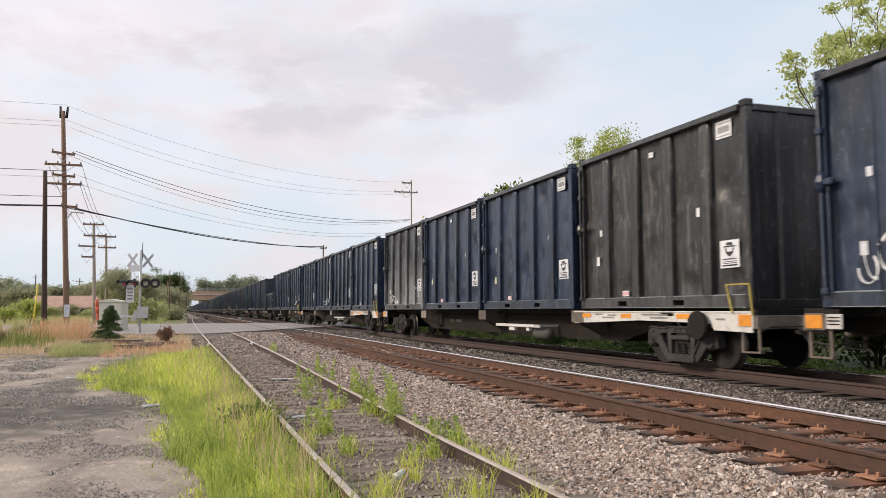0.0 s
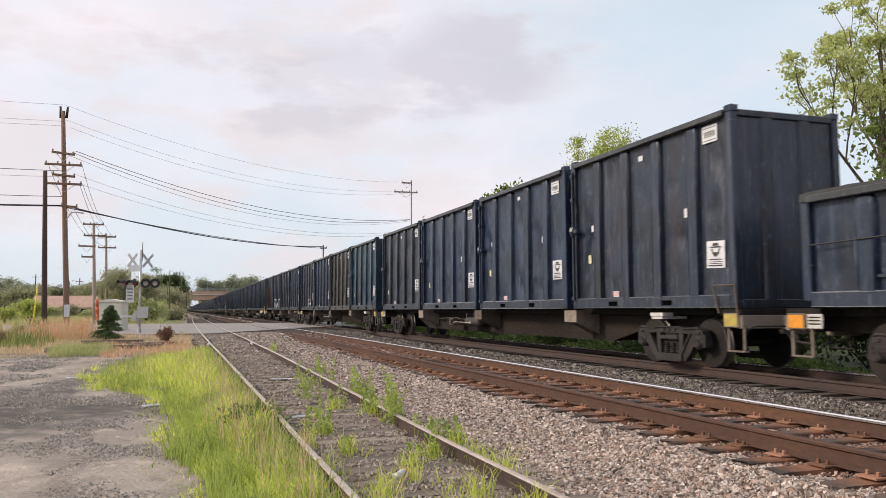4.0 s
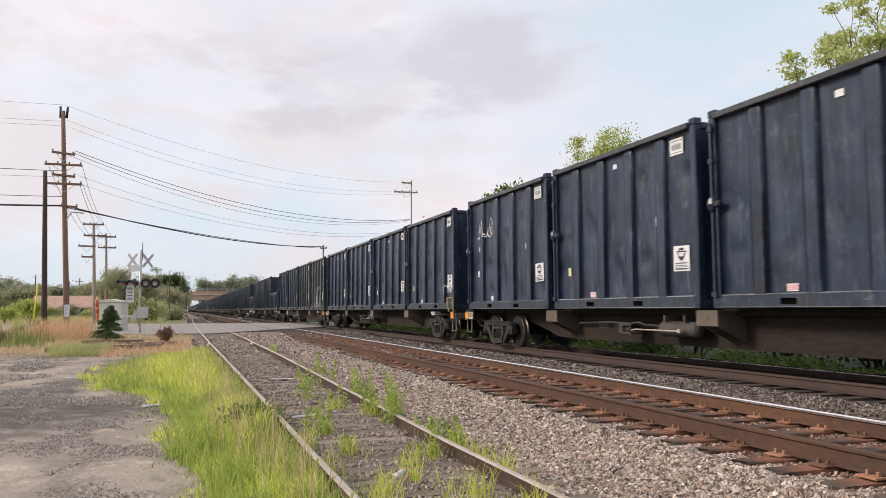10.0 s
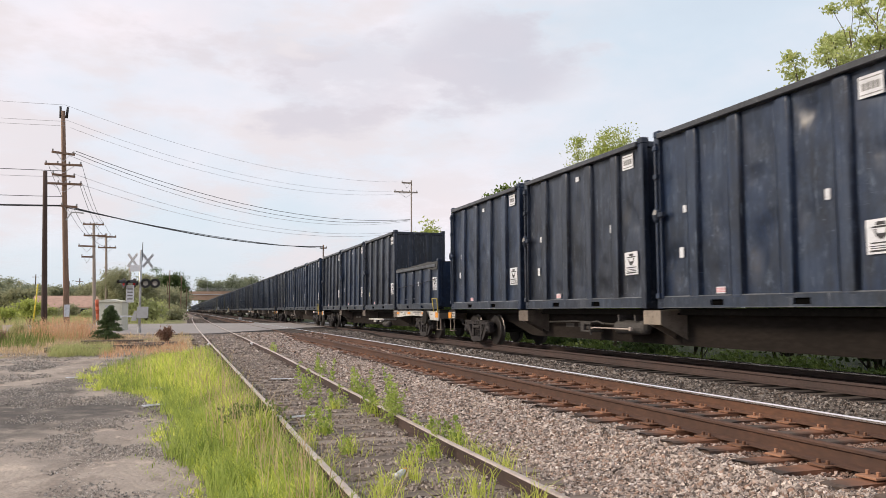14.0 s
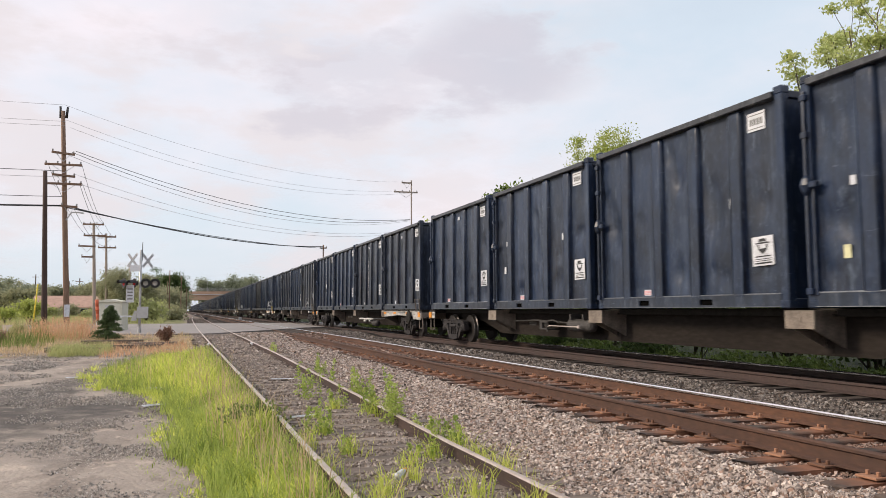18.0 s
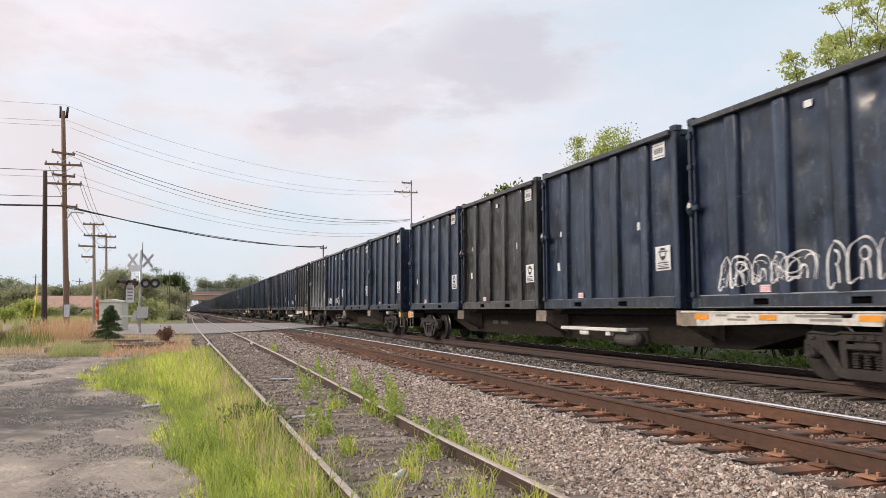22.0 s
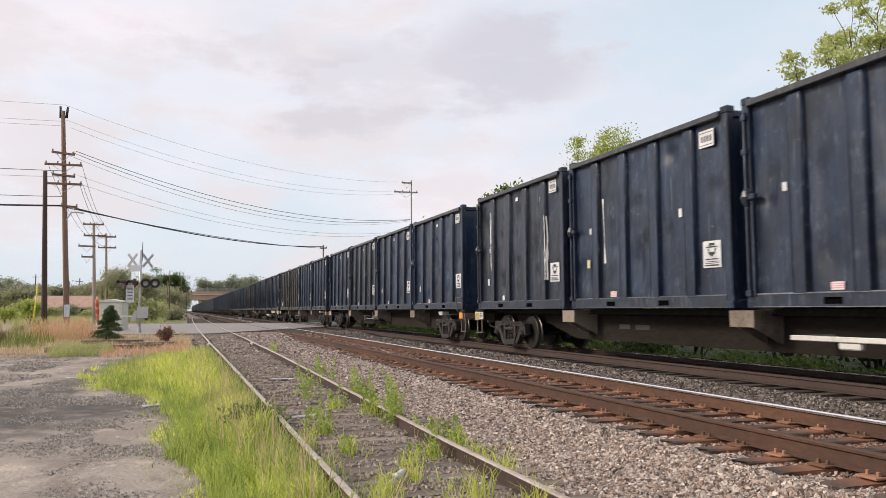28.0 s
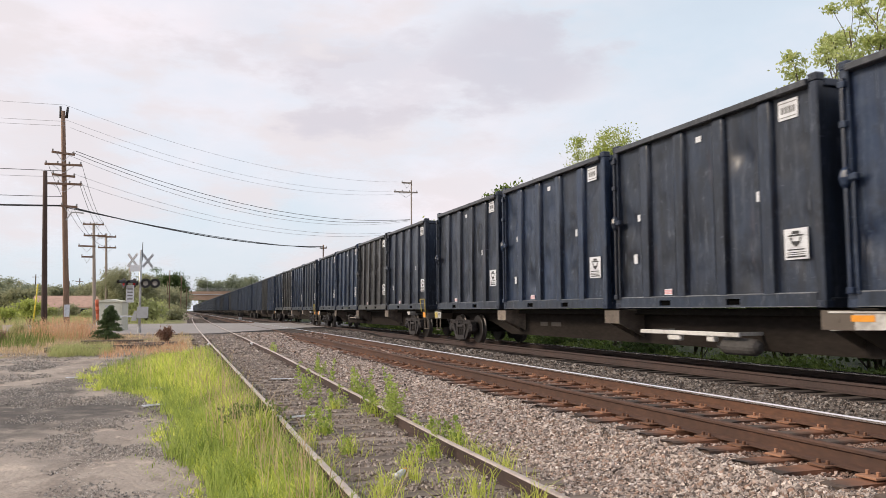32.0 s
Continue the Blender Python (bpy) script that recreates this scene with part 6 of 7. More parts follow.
# pale insulated joints on the siding rails
for sx, y in ((-1, 29.3), (1, 29.3)):
    bm = bmesh.new()
    box(bm, -0.03, 0.03, -0.22, 0.22, -0.10, -0.015, 0.012)
    for k in (-0.15, -0.05, 0.05, 0.15):
        box(bm, -0.05, 0.05, k - 0.02, k + 0.02, -0.075, -0.035, 0.006)
    o = tagged(part("rail_joint", bm, M["white"]), "pale bolted insulated joint bar on a siding rail", "rail joint", "rail joints")
    o.matrix_basis = pose(siding_x(y) + sx * GAUGE / 2 - 0.05, y, siding_z(y))


def bridge():
    b = tagged(empty("road_bridge", pose(8, 400, 0)), "tan steel girder road bridge over the tracks", "bridge")
    for yy in (-5, 5):
        bm = bmesh.new()
        box(bm, -30, 42, yy - 0.25, yy + 0.25, 6.3, 8.6)
        for k in range(19):
            box(bm, -30 + k * 4, -29.7 + k * 4, yy - 0.4, yy + 0.4, 6.4, 8.5)
        box(bm, -30, 42, yy - 0.5, yy + 0.5, 6.2, 6.32)
        part("girder", bm, M["bridge_steel"], b)
        bm = bmesh.new()
        box(bm, -34, 46, yy * 1.15 - 0.2, yy * 1.15 + 0.2, 8.9, 10.3)
        part("parapet", bm, M["bridge_steel"], b)
        bm = bmesh.new()
        for k in range(27):
            tube(bm, [(-34 + 3 * k, yy * 1.15, 10.3), (-34 + 3 * k, yy * 1.15, 12.0)], 0.05, seg=4)
        for z in (10.9, 11.5, 12.0):
            tube(bm, [(-34, yy * 1.15, z), (46, yy * 1.15, z)], 0.04, seg=4)
        part("railing", bm, M["galv"], b)
    bm = bmesh.new()
    box(bm, -34, 46, -6, 6, 8.6, 8.95)
    part("deck_slab", bm, M["concrete"], b)
    for x0, x1 in ((-20, -13), (26, 34)):
        bm = bmesh.new()
        box(bm, x0, x1, -6, 6, -0.5, 8.6)
        part("abutment", bm, M["concrete"], b)
    for x in (-8.2, 4.6):
        bm = bmesh.new()
        tube(bm, [(x, -5.6, 8.9), (x, -5.6, 15.5)], 0.12, 0.08, 6)
        part("lamp_post", bm, M["galv"], b)
    # low dark signals and relay cases by the far tracks
    for x, y, h in ((3.15, 104, 0.40), (8.0, 112, 0.45)):
        bm = bmesh.new()
        box(bm, -0.22, 0.22, -0.25, 0.25, 0, h, 0.03)
        o = tagged(part("relay_case", bm, M["lamp_black"] if x < 6 else M["galv"]), "small trackside relay case beside the far rails", "relay case")
        o.matrix_basis = pose(x, y, ground_z(x, y) - 0.02)


bridge()
# approach embankments of the bridge
for sx in (-1, 1):
    bm = bmesh.new()
    x0, x1 = (-22, -120) if sx < 0 else (42, 150)
    prism(bm, [(x0, -0.6), (x0, 8.0), (x1, 5.0), (x1 * 1.2, -0.6)], "y", 388, 412)
    tagged(part("embankment", bm, material("grassy_bank", (0.09, 0.12, 0.04), 0.95, 0, None, None, 0.1, 2, 0.3)), "grassy embankment leading to the bridge", "embankment", kind="structure")


# ---- vegetation ----
def leaf_material(name, a, b, trans=0.45):
    m = bpy.data.materials.new(name)
    m.use_nodes = True
    N, L = m.node_tree.nodes, m.node_tree.links
    p = N["Principled BSDF"]
    geo = N.new("ShaderNodeNewGeometry")
    r = N.new("ShaderNodeValToRGB")
    r.color_ramp.elements[0].color, r.color_ramp.elements[1].color = (*a, 1), (*b, 1)
    tc = N.new("ShaderNodeTexCoord")
    n = N.new("ShaderNodeTexNoise")
    n.inputs["Scale"].default_value = 1.3
    L.new(tc.outputs["Object"], n.inputs["Vector"])
    mx = N.new("ShaderNodeMath")
    mx.operation = "MULTIPLY_ADD"
    L.new(geo.outputs["Random Per Island"], mx.inputs[0])
    mx.inputs[1].default_value = 0.6
    sub = N.new("ShaderNodeMath")
    sub.operation = "MULTIPLY_ADD"
    L.new(n.outputs["Fac"], sub.inputs[0])
    sub.inputs[1].default_value, sub.inputs[2].default_value = 0.9, -0.25
    L.new(sub.outputs[0], mx.inputs[2])
    L.new(mx.outputs[0], r.inputs["Fac"])
    L.new(r.outputs["Color"], p.inputs["Base Color"])
    p.inputs["Roughness"].default_value = 0.6
    p.inputs["Specular IOR Level"].default_value = 0.25
    t = N.new("ShaderNodeBsdfTranslucent")
    L.new(r.outputs["Color"], t.inputs["Color"])
    ms = N.new("ShaderNodeMixShader")
    ms.inputs["Fac"].default_value = trans
    L.new(p.outputs["BSDF"], ms.inputs[1])
    L.new(t.outputs["BSDF"], ms.inputs[2])
    L.new(ms.outputs["Shader"], N["Material Output"].inputs["Surface"])
    return m


V = {
    "grass": leaf_material("lush_grass", (0.31, 0.42, 0.05), (0.98, 0.98, 0.28), 0.6),
    "dry": leaf_material("dry_grass", (0.42, 0.30, 0.16), (0.80, 0.64, 0.42)),
    "rusty": leaf_material("rusty_dead_weeds", (0.48, 0.24, 0.13), (0.86, 0.58, 0.38)),
    "weed": leaf_material("weed_leaves", (0.27, 0.30, 0.11), (0.60, 0.62, 0.29)),
    # darker copy of the grass, with the shade low among blades in its colour
    "weed_dark": leaf_material("shade_tinted_grass", (0.15, 0.22, 0.04), (0.58, 0.66, 0.18)),
    "dark": leaf_material("dark_broad_leaves", (0.045, 0.075, 0.022), (0.14, 0.20, 0.06)),
    # sunlight is part of these two leaf colours, lighter than the mid and dark ones
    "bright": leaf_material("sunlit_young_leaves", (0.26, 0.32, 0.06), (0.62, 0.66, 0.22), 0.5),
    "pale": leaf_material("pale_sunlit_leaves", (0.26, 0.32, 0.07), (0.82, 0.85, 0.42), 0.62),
    "mid": leaf_material("mixed_tree_leaves", (0.08, 0.12, 0.03), (0.30, 0.38, 0.11)),
    # distance haze is mixed into the next two leaf colours, paler and greyer
    "far": leaf_material("haze_tinted_tree_leaves", (0.20, 0.205, 0.12), (0.47, 0.47, 0.28), 0.4),
    "haze": leaf_material("haze_paled_leaves", (0.19, 0.215, 0.15), (0.36, 0.39, 0.25), 0.4),
    "fir": leaf_material("fir_needles", (0.05, 0.08, 0.035), (0.16, 0.22, 0.09), 0.3),
    "brown": leaf_material("withered_leaves", (0.16, 0.09, 0.06), (0.36, 0.22, 0.16), 0.3),
}
M["bark"] = material("grey_brown_bark", (0.12, 0.095, 0.075), 0.95, 0, (0.05, 0.04, 0.03), (0.2, 0.165, 0.135), 6, 40, 0.5, stretch=(2, 2, 0.4))


def leaves_mesh(name, centres, size, mat, rng, flat=0.0, long=1.6):
    """Folded leaf blades: four corners each, turned at random."""
    n = len(centres)
    d = rng.normal(size=(n, 3))
    d[:, 2] *= 1 - flat
    d /= np.linalg.norm(d, axis=1)[:, None] + 1e-9
    u = np.cross(d, rng.normal(size=(n, 3)))
    u /= np.linalg.norm(u, axis=1)[:, None] + 1e-9
    s = size * rng.uniform(0.6, 1.35, size=(n, 1))
    w = np.cross(d, u)
    a = centres - d * s * long / 2
    c = centres + d * s * long / 2
    b = centres + u * s * 0.45 + w * s * 0.12
    e = centres - u * s * 0.45 + w * s * 0.12
    P = np.stack([a, b, c, e], 1).reshape(-1, 3)
    return quick_mesh(name, P, np.arange(4 * n).reshape(n, 4), mat)


def make_tree(label, x, y, height, spread, leaf, seed, size=0.16, n_leaf=5000, bare=0.0, first=0.25, stems=1, trunk_r=0.16, clump=0.5, lean=(0, 0), name="tree", z0=None, crown_from=0.0):
    rnd, rng = random.Random(seed), np.random.default_rng(seed)
    t = tagged(empty(name, pose(x, y, ground_z(x, y) - 0.05 if z0 is None else z0)), label, "tree" if name == "tree" else "bush", "trees" if name == "tree" else "bushes")
    bm = bmesh.new()
    tips = []

    def grow(p, d, length, r, depth):
        pts, q, dd = [p], p.copy(), d.copy()
        for _ in range(4):
            dd = (dd + Vector((rnd.uniform(-1, 1), rnd.uniform(-1, 1), rnd.uniform(-0.3, 0.7))) * 0.22).normalized()
            q = q + dd * length / 4
            pts.append(q.copy())
        tube(bm, pts, r, r * 0.55, 7 if depth == 0 else 5)
        if depth >= 3 or length < height * 0.07:
            tips.append((pts[-1], length))
            return
        if depth >= 2:
            tips.append((pts[2], length))
        k = rnd.choice((3, 4)) if depth else rnd.choice((5, 6, 7))
        for i in range(k):
            f = rnd.uniform(first if depth == 0 else 0.35, 1.0)
            a = pts[min(4, int(f * 4) + 0)].lerp(pts[min(4, int(f * 4) + 1)], (f * 4) % 1)
            az = rnd.uniform(0, 6.28)
            out = Vector((math.cos(az) * spread / height * 1.6, math.sin(az) * spread / height * 1.6, rnd.uniform(0.25, 0.9)))
            nd = (dd * 0.6 + out).normalized()
            grow(a, nd, length * rnd.uniform(0.45, 0.68), r * 0.5, depth + 1)
    for s in range(stems):
        d0 = Vector((lean[0] + rnd.uniform(-0.25, 0.25) * (stems > 1), lean[1] + rnd.uniform(-0.25, 0.25) * (stems > 1), 1)).normalized()
        grow(Vector((rnd.uniform(-0.3, 0.3) * (stems > 1), rnd.uniform(-0.3, 0.3) * (stems > 1), 0)), d0, height * rnd.uniform(0.55, 0.66), trunk_r, 0)
    # bring the skeleton to the wanted height and crown radius before the leaves go on
    top = max(p.z for p, _ in tips)
    rad = max(math.hypot(p.x, p.y) for p, _ in tips)
    kz, kx = (height - clump * 0.6) / max(top, 0.1), min(1.6, max(0.1, spread - clump) / max(rad, 0.1))
    grow_m = Matrix.Diagonal((kx, kx, kz, 1))
    bm.transform(grow_m)
    tips = [(grow_m @ p, l) for p, l in tips]
    part("trunk", bm, M["bark"], t)
    keep = [q for q in tips if rnd.random() >= bare and q[0].z > height * crown_from]
    per = max(4, n_leaf // max(1, len(keep)))
    C = np.concatenate([np.array(p)[None] + rng.normal(size=(per, 3)) * np.array([clump, clump, clump * 0.6]) * rnd.uniform(0.45, 1.1) for p, l in keep])
    C = C[C[:, 2] > height * 0.04]
    crown = new("crown", leaves_mesh("crown", C, size, V[leaf], rng))
    crown.parent = t
    return t


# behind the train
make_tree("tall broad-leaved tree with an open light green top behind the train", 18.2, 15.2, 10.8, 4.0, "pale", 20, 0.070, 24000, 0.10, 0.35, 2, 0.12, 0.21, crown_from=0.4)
make_tree("dark leafy tree behind the train", 18.7, 14.6, 7.0, 3.6, "mid", 22, 0.10, 46000, 0.0, 0.12, 3, 0.13, 0.45)
make_tree("dark leafy tree behind the train", 20.6, 13.2, 7.6, 4.0, "dark", 23, 0.11, 30000, 0.0, 0.12, 2, 0.13, 0.5)
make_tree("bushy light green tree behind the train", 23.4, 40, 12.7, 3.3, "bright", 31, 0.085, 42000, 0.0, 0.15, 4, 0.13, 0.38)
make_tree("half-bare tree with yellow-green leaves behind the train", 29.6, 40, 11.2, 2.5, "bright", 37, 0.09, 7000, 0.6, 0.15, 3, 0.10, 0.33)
make_tree("dense green tree behind the train", 28.4, 39.5, 9.0, 3.4, "mid", 38, 0.10, 36000, 0.0, 0.1, 3, 0.12, 0.42)
make_tree("dark green sumac tree behind the train", 20.6, 48, 9.9, 2.7, "mid", 41, 0.15, 16000, 0.0, 0.3, 2, 0.14, 0.40)
make_tree("dark green sumac tree behind the train", 23.7, 49, 10.6, 1.7, "mid", 44, 0.15, 9000, 0.0, 0.25, 2, 0.14, 0.35)
make_tree("small yellow-green tree behind the train", 18.4, 60, 9.1, 1.6, "bright", 43, 0.14, 6000, 0.0, 0.2, 2, 0.12, 0.35)
make_tree("bare twiggy tree behind the train", 17.6, 19.5, 5.9, 2.6, "mid", 47, 0.10, 300, 0.95, 0.2, 3, 0.07, 0.3)
make_tree("dense green tree behind the train", 24.5, 27, 5.0, 3.0, "mid", 48, 0.11, 16000, 0.0, 0.1, 3, 0.12, 0.45)
# bush row filling out the bank, added to block light from behind the train
_r = random.Random(17)
for i in range(20):
    make_tree("dense dark bush on the bank behind the train", 15.6 + _r.uniform(-0.5, 0.8), -6 + i * 3.4, _r.uniform(3.0, 3.9), 2.3, "mid" if i % 2 else "dark", 400 + i, 0.10, 7000, 0.0, 0.05, 4, 0.06, 0.5, name="bush")

# around the road on the far side of the lot
make_tree("slender roadside tree with small grey-green leaves", -5.9, 84, 5.6, 2.2, "far", 51, 0.10, 8500, 0.0, 0.3, 2, 0.10, 0.42)
make_tree("roadside tree with small grey-green leaves", -8.0, 100, 6.6, 2.9, "far", 52, 0.12, 8500, 0.0, 0.3, 2, 0.10, 0.5)
make_tree("roadside tree with small grey-green leaves", -4.6, 104, 6.0, 2.6, "far", 53, 0.12, 8000, 0.0, 0.3, 2, 0.10, 0.5)
_r = random.Random(7)
for i in range(26):
    x, y = -44 + i * 1.62 + _r.uniform(-1, 1), 170 + _r.uniform(-15, 40)
    h = 7.6 - 0.06 * i + _r.uniform(-1.2, 1.0)
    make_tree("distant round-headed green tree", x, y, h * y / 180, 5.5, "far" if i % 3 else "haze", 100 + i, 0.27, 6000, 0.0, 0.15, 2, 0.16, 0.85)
for i, (x, y, h, s) in enumerate(((-3.2, 220, 12.6, 5.5), (-7.0, 215, 10.5, 5), (-10, 200, 8.0, 6), (-0.4, 225, 11.0, 4.0), (-2.5, 160, 5.5, 4), (-5.0, 150, 5.5, 4), (-1.0, 190, 5.5, 3.5))):
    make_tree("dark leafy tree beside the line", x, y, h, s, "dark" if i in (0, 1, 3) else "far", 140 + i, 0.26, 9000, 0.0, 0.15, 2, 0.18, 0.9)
for i, (x, y, h, s) in enumerate(((14, 440, 19, 9), (19, 445, 18, 9), (26, 440, 19, 10), (33, 440, 21.5, 11), (40, 445, 20.5, 11), (47, 440, 19.5, 10), (56, 440, 18, 10), (-16, 440, 15, 9), (-8, 450, 14, 9))):
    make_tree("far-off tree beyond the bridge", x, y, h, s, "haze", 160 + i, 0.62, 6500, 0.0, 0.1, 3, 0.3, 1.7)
for i in range(16):
    x = (-34 + i * 2.2, -1.4 - 0.2 * (i % 5))[i > 11] + _r.uniform(-1, 1)
    y = (112 + _r.uniform(-8, 14), 92 + (i - 11) * 14)[i > 11]
    if -17.5 < x < -9.5:
        continue
    make_tree("green bush beyond the road", x, y, _r.uniform(1.0, 2.4), 2.2, "weed" if i % 2 else "far", 190 + i, 0.22, 1500, 0.0, 0.05, 4, 0.05, 0.6, name="bush")
for i in range(9):
    make_tree("green bush beside the line", -3.0 - _r.uniform(0, 3.0), 84 + i * 9, _r.uniform(1.8, 3.2), 2.6, "far" if i % 2 else "weed", 220 + i, 0.22, 1600, 0.0, 0.05, 4, 0.05, 0.6, name="bush")
make_tree("withered brown bush beside the lot", -0.55, 33.8, 0.85, 0.36, "brown", 240, 0.05, 900, 0.0, 0.1, 5, 0.02, 0.09, name="bush")
for i in range(26):
    y = 4 + i * 2.6
    make_tree("tangled green weeds on the bank behind the train", 13.3 + _r.uniform(-0.3, 1.4), y, _r.uniform(0.5, 1.2), 1.3, "mid" if i % 3 else "dark", 260 + i, 0.09, 700, 0.0, 0.05, 5, 0.02, 0.25, name="bush")


def fir():
    t = tagged(empty("fir_sapling", pose(-2.98, 37.9, lot_z(38) - 0.04)), "small dark green fir sapling beside the lot", "tree")
    bm = bmesh.new()
    tube(bm, [(0, 0, 0), (0.02, 0, 1.6)], 0.05, 0.01, 6)
    part("trunk", bm, M["bark"], t)
    rng = np.random.default_rng(5)
    C = []
    for k in range(90):
        z = 0.04 + 1.52 * (k / 90)
        r = 0.88 * (1 - z / 1.66) ** 0.75 * rng.uniform(0.65, 1.15)
        a = rng.uniform(0, 6.28)
        f = rng.uniform(0.1, 1, size=(90, 1))
        C.append(np.array([math.cos(a) * r, math.sin(a) * r, -0.10 * r]) * f + np.array([0, 0, z]) + rng.normal(size=(90, 3)) * 0.035)
    o = new("crown", leaves_mesh("crown", np.concatenate(C), 0.045, V["fir"], rng, long=2.2))
    o.parent = t


fir()


def blades(name, label, spots, heights, width, mat, seed, bend=0.45):
    """Grass: each blade two quads, leaning and bent."""
    rng = np.random.default_rng(seed)
    P = np.asarray(spots, float)
    n = len(P)
    h = np.asarray(heights, float)[:, None]
    az = rng.uniform(0, 2 * np.pi, n)
    dirv = np.stack([np.cos(az), np.sin(az), np.zeros(n)], 1)
    side = np.stack([-np.sin(az), np.cos(az), np.zeros(n)], 1)
    fa = rng.uniform(0, 2 * np.pi, n)
    side = np.stack([np.cos(fa), np.sin(fa), np.zeros(n)], 1)
    b = bend * rng.uniform(0.2, 1.2, (n, 1))
    w = width * rng.uniform(0.6, 1.3, (n, 1))
    mid = P + dirv * h * b * 0.35 + np.array([0, 0, 1]) * h * 0.6
    tip = P + dirv * h * b + np.array([0, 0, 1]) * h * (1 - 0.25 * b)
    verts = np.stack([P - side * w / 2, P + side * w / 2, mid + side * w * 0.4, mid - side * w * 0.4, tip + side * w * 0.08, tip - side * w * 0.08], 1).reshape(-1, 3)
    i = np.arange(n)[:, None] * 6
    F = np.concatenate([i + np.array([0, 1, 2, 3]), i + np.array([3, 2, 4, 5])])
    ob = new(name, quick_mesh(name, verts, F, V[mat]))
    return tagged(ob, label, "grass", kind="stuff")


def scatter(n, seed, fx, fy, keep=None, clump=0.55, cs=1.2):
    """Points over a patch, thinned by a clumping noise."""
    rnd = random.Random(seed)
    out = []
    tries = 0
    while len(out) < n and tries < n * 8:
        tries += 1
        y = fy(rnd.random())
        a, b = fx(y)
        x = a + (b - a) * rnd.random()
        if keep and not keep(x, y):
            continue
        if 0.5 + 0.9 * noise.noise((x * cs, y * cs, seed)) < clump * rnd.random() * 1.3:
            continue
        out.append((x, y, ground_z(x, y) - 0.02))
    return out


def strip_left(y):
    return (0.34 if y < 14 else 0.10) * noise.noise((y * 1.1, 3.0, 0.0)) + 0.14 * noise.noise((y * 4.1, 7.0, 0.0)) + lerp(y, ((4, 0.55), (7, 0.36), (8, 0.30), (8.8, -0.02), (9.6, 0.12), (11, 0.02), (15.0, -0.14), (16.0, -0.6), (17.0, -1.3), (20, -1.75), (23.5, -1.65), (26.0, -1.0), (27.5, -0.4)))


pts = scatter(18000, 1, lambda y: (strip_left(y), siding_x(y) - 0.95), lambda r: 4.2 + 23.5 * r ** 1.6, clump=0.8, cs=1.7)
hs = [max(0.12, min(1.0, 1.0 - 0.035 * (y - 15)) * (0.42 + 0.42 * noise.noise((x * 1.5, y * 1.3, 2))) * min(1, 0.16 + 0.85 * (x - strip_left(y))) * min(1, 0.45 + (siding_x(y) - 0.9 - x) * 1.1)) * random.Random(i).uniform(0.5, 1.25) for i, (x, y, z) in enumerate(pts)]
blades("tall_grass", "tall yellow-green grass between the lot and the siding", pts, hs, 0.018, "grass", 11, 0.62)
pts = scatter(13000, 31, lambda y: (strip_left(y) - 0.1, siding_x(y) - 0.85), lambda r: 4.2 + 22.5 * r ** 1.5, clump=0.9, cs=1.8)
blades("grass_understorey", "short grass under the tall blades, in a shade-darkened green", pts, [random.Random(i).uniform(0.1, 0.38) for i in range(len(pts))], 0.013, "weed_dark", 32, 0.7)
pts = scatter(420, 33, lambda y: (strip_left(y) + 0.3, siding_x(y) - 1.0), lambda r: 4.2 + 18 * r, clump=0.6)
blades("seed_stalks", "pale dry seed stalks standing above the grass", pts, [random.Random(i).uniform(0.6, 0.95) for i in range(len(pts))], 0.008, "dry", 34, 0.4)
pts = scatter(1500, 2, lambda y: (strip_left(y) - 0.5, strip_left(y) + 0.15), lambda r: 5 + 20 * r ** 1.4, clump=0.9, cs=2.5)
blades("lot_edge_grass", "low sparse grass creeping into the dirt lot", pts, [random.Random(i).uniform(0.03, 0.12) for i in range(len(pts))], 0.009, "weed_dark", 12, 1.0)
# low ragged tufts along the edge of the lot
_r = random.Random(29)
P, H = [], []
for _ in range(34):
    yt = 5.5 + 17 * _r.random()
    xt, ht = strip_left(yt) - abs(_r.gauss(0, 0.22)), _r.uniform(0.10, 0.28)
    for _k in range(46):
        a, q = _r.uniform(0, 6.28), abs(_r.gauss(0, 0.10))
        xx, yy = xt + q * math.cos(a), yt + 1.6 * q * math.sin(a)
        P.append((xx, yy, ground_z(xx, yy) - 0.02))
        H.append(ht * _r.uniform(0.3, 1.1))
blades("edge_tufts", "ragged low grass tufts along the dirt lot", P, H, 0.012, "grass", 39, 0.9)
# grass tufts between the siding rails, and slender feathery plants standing along the far rail
spots = [(2.4, 6.3, 0.34), (1.7, 6.6, 0.30), (2.1, 7.1, 0.26), (2.95, 6.9, 0.34), (2.0, 5.6, 0.30), (1.5, 6.1, 0.32), (2.6, 5.5, 0.34), (2.95, 8.2, 0.36), (2.57, 8.0, 0.26), (2.9, 9.3, 0.26), (1.81, 8.6, 0.28), (1.75, 9.9, 0.30),
         (2.75, 11.2, 0.36), (2.25, 7.7, 0.22), (3.0, 7.6, 0.3), (1.35, 7.4, 0.3), (1.4, 9.0, 0.3), (2.9, 13.1, 0.28), (2.3, 12.1, 0.22)]
P, H = [], []
_r = random.Random(3)
for (x, y, h) in spots:
    for _ in range(80):
        a, q = _r.uniform(0, 6.28), abs(_r.gauss(0, 0.13))
        xx, yy = x + q * math.cos(a), y + 1.5 * q * math.sin(a)
        P.append((xx, yy, ground_z(xx, yy) - 0.02))
        H.append(h * _r.uniform(0.3, 1.2) * max(0.25, 1 - q * 1.3))
blades("siding_weeds", "grass tufts growing between the siding rails", P, H, 0.009, "grass", 13, 0.7)


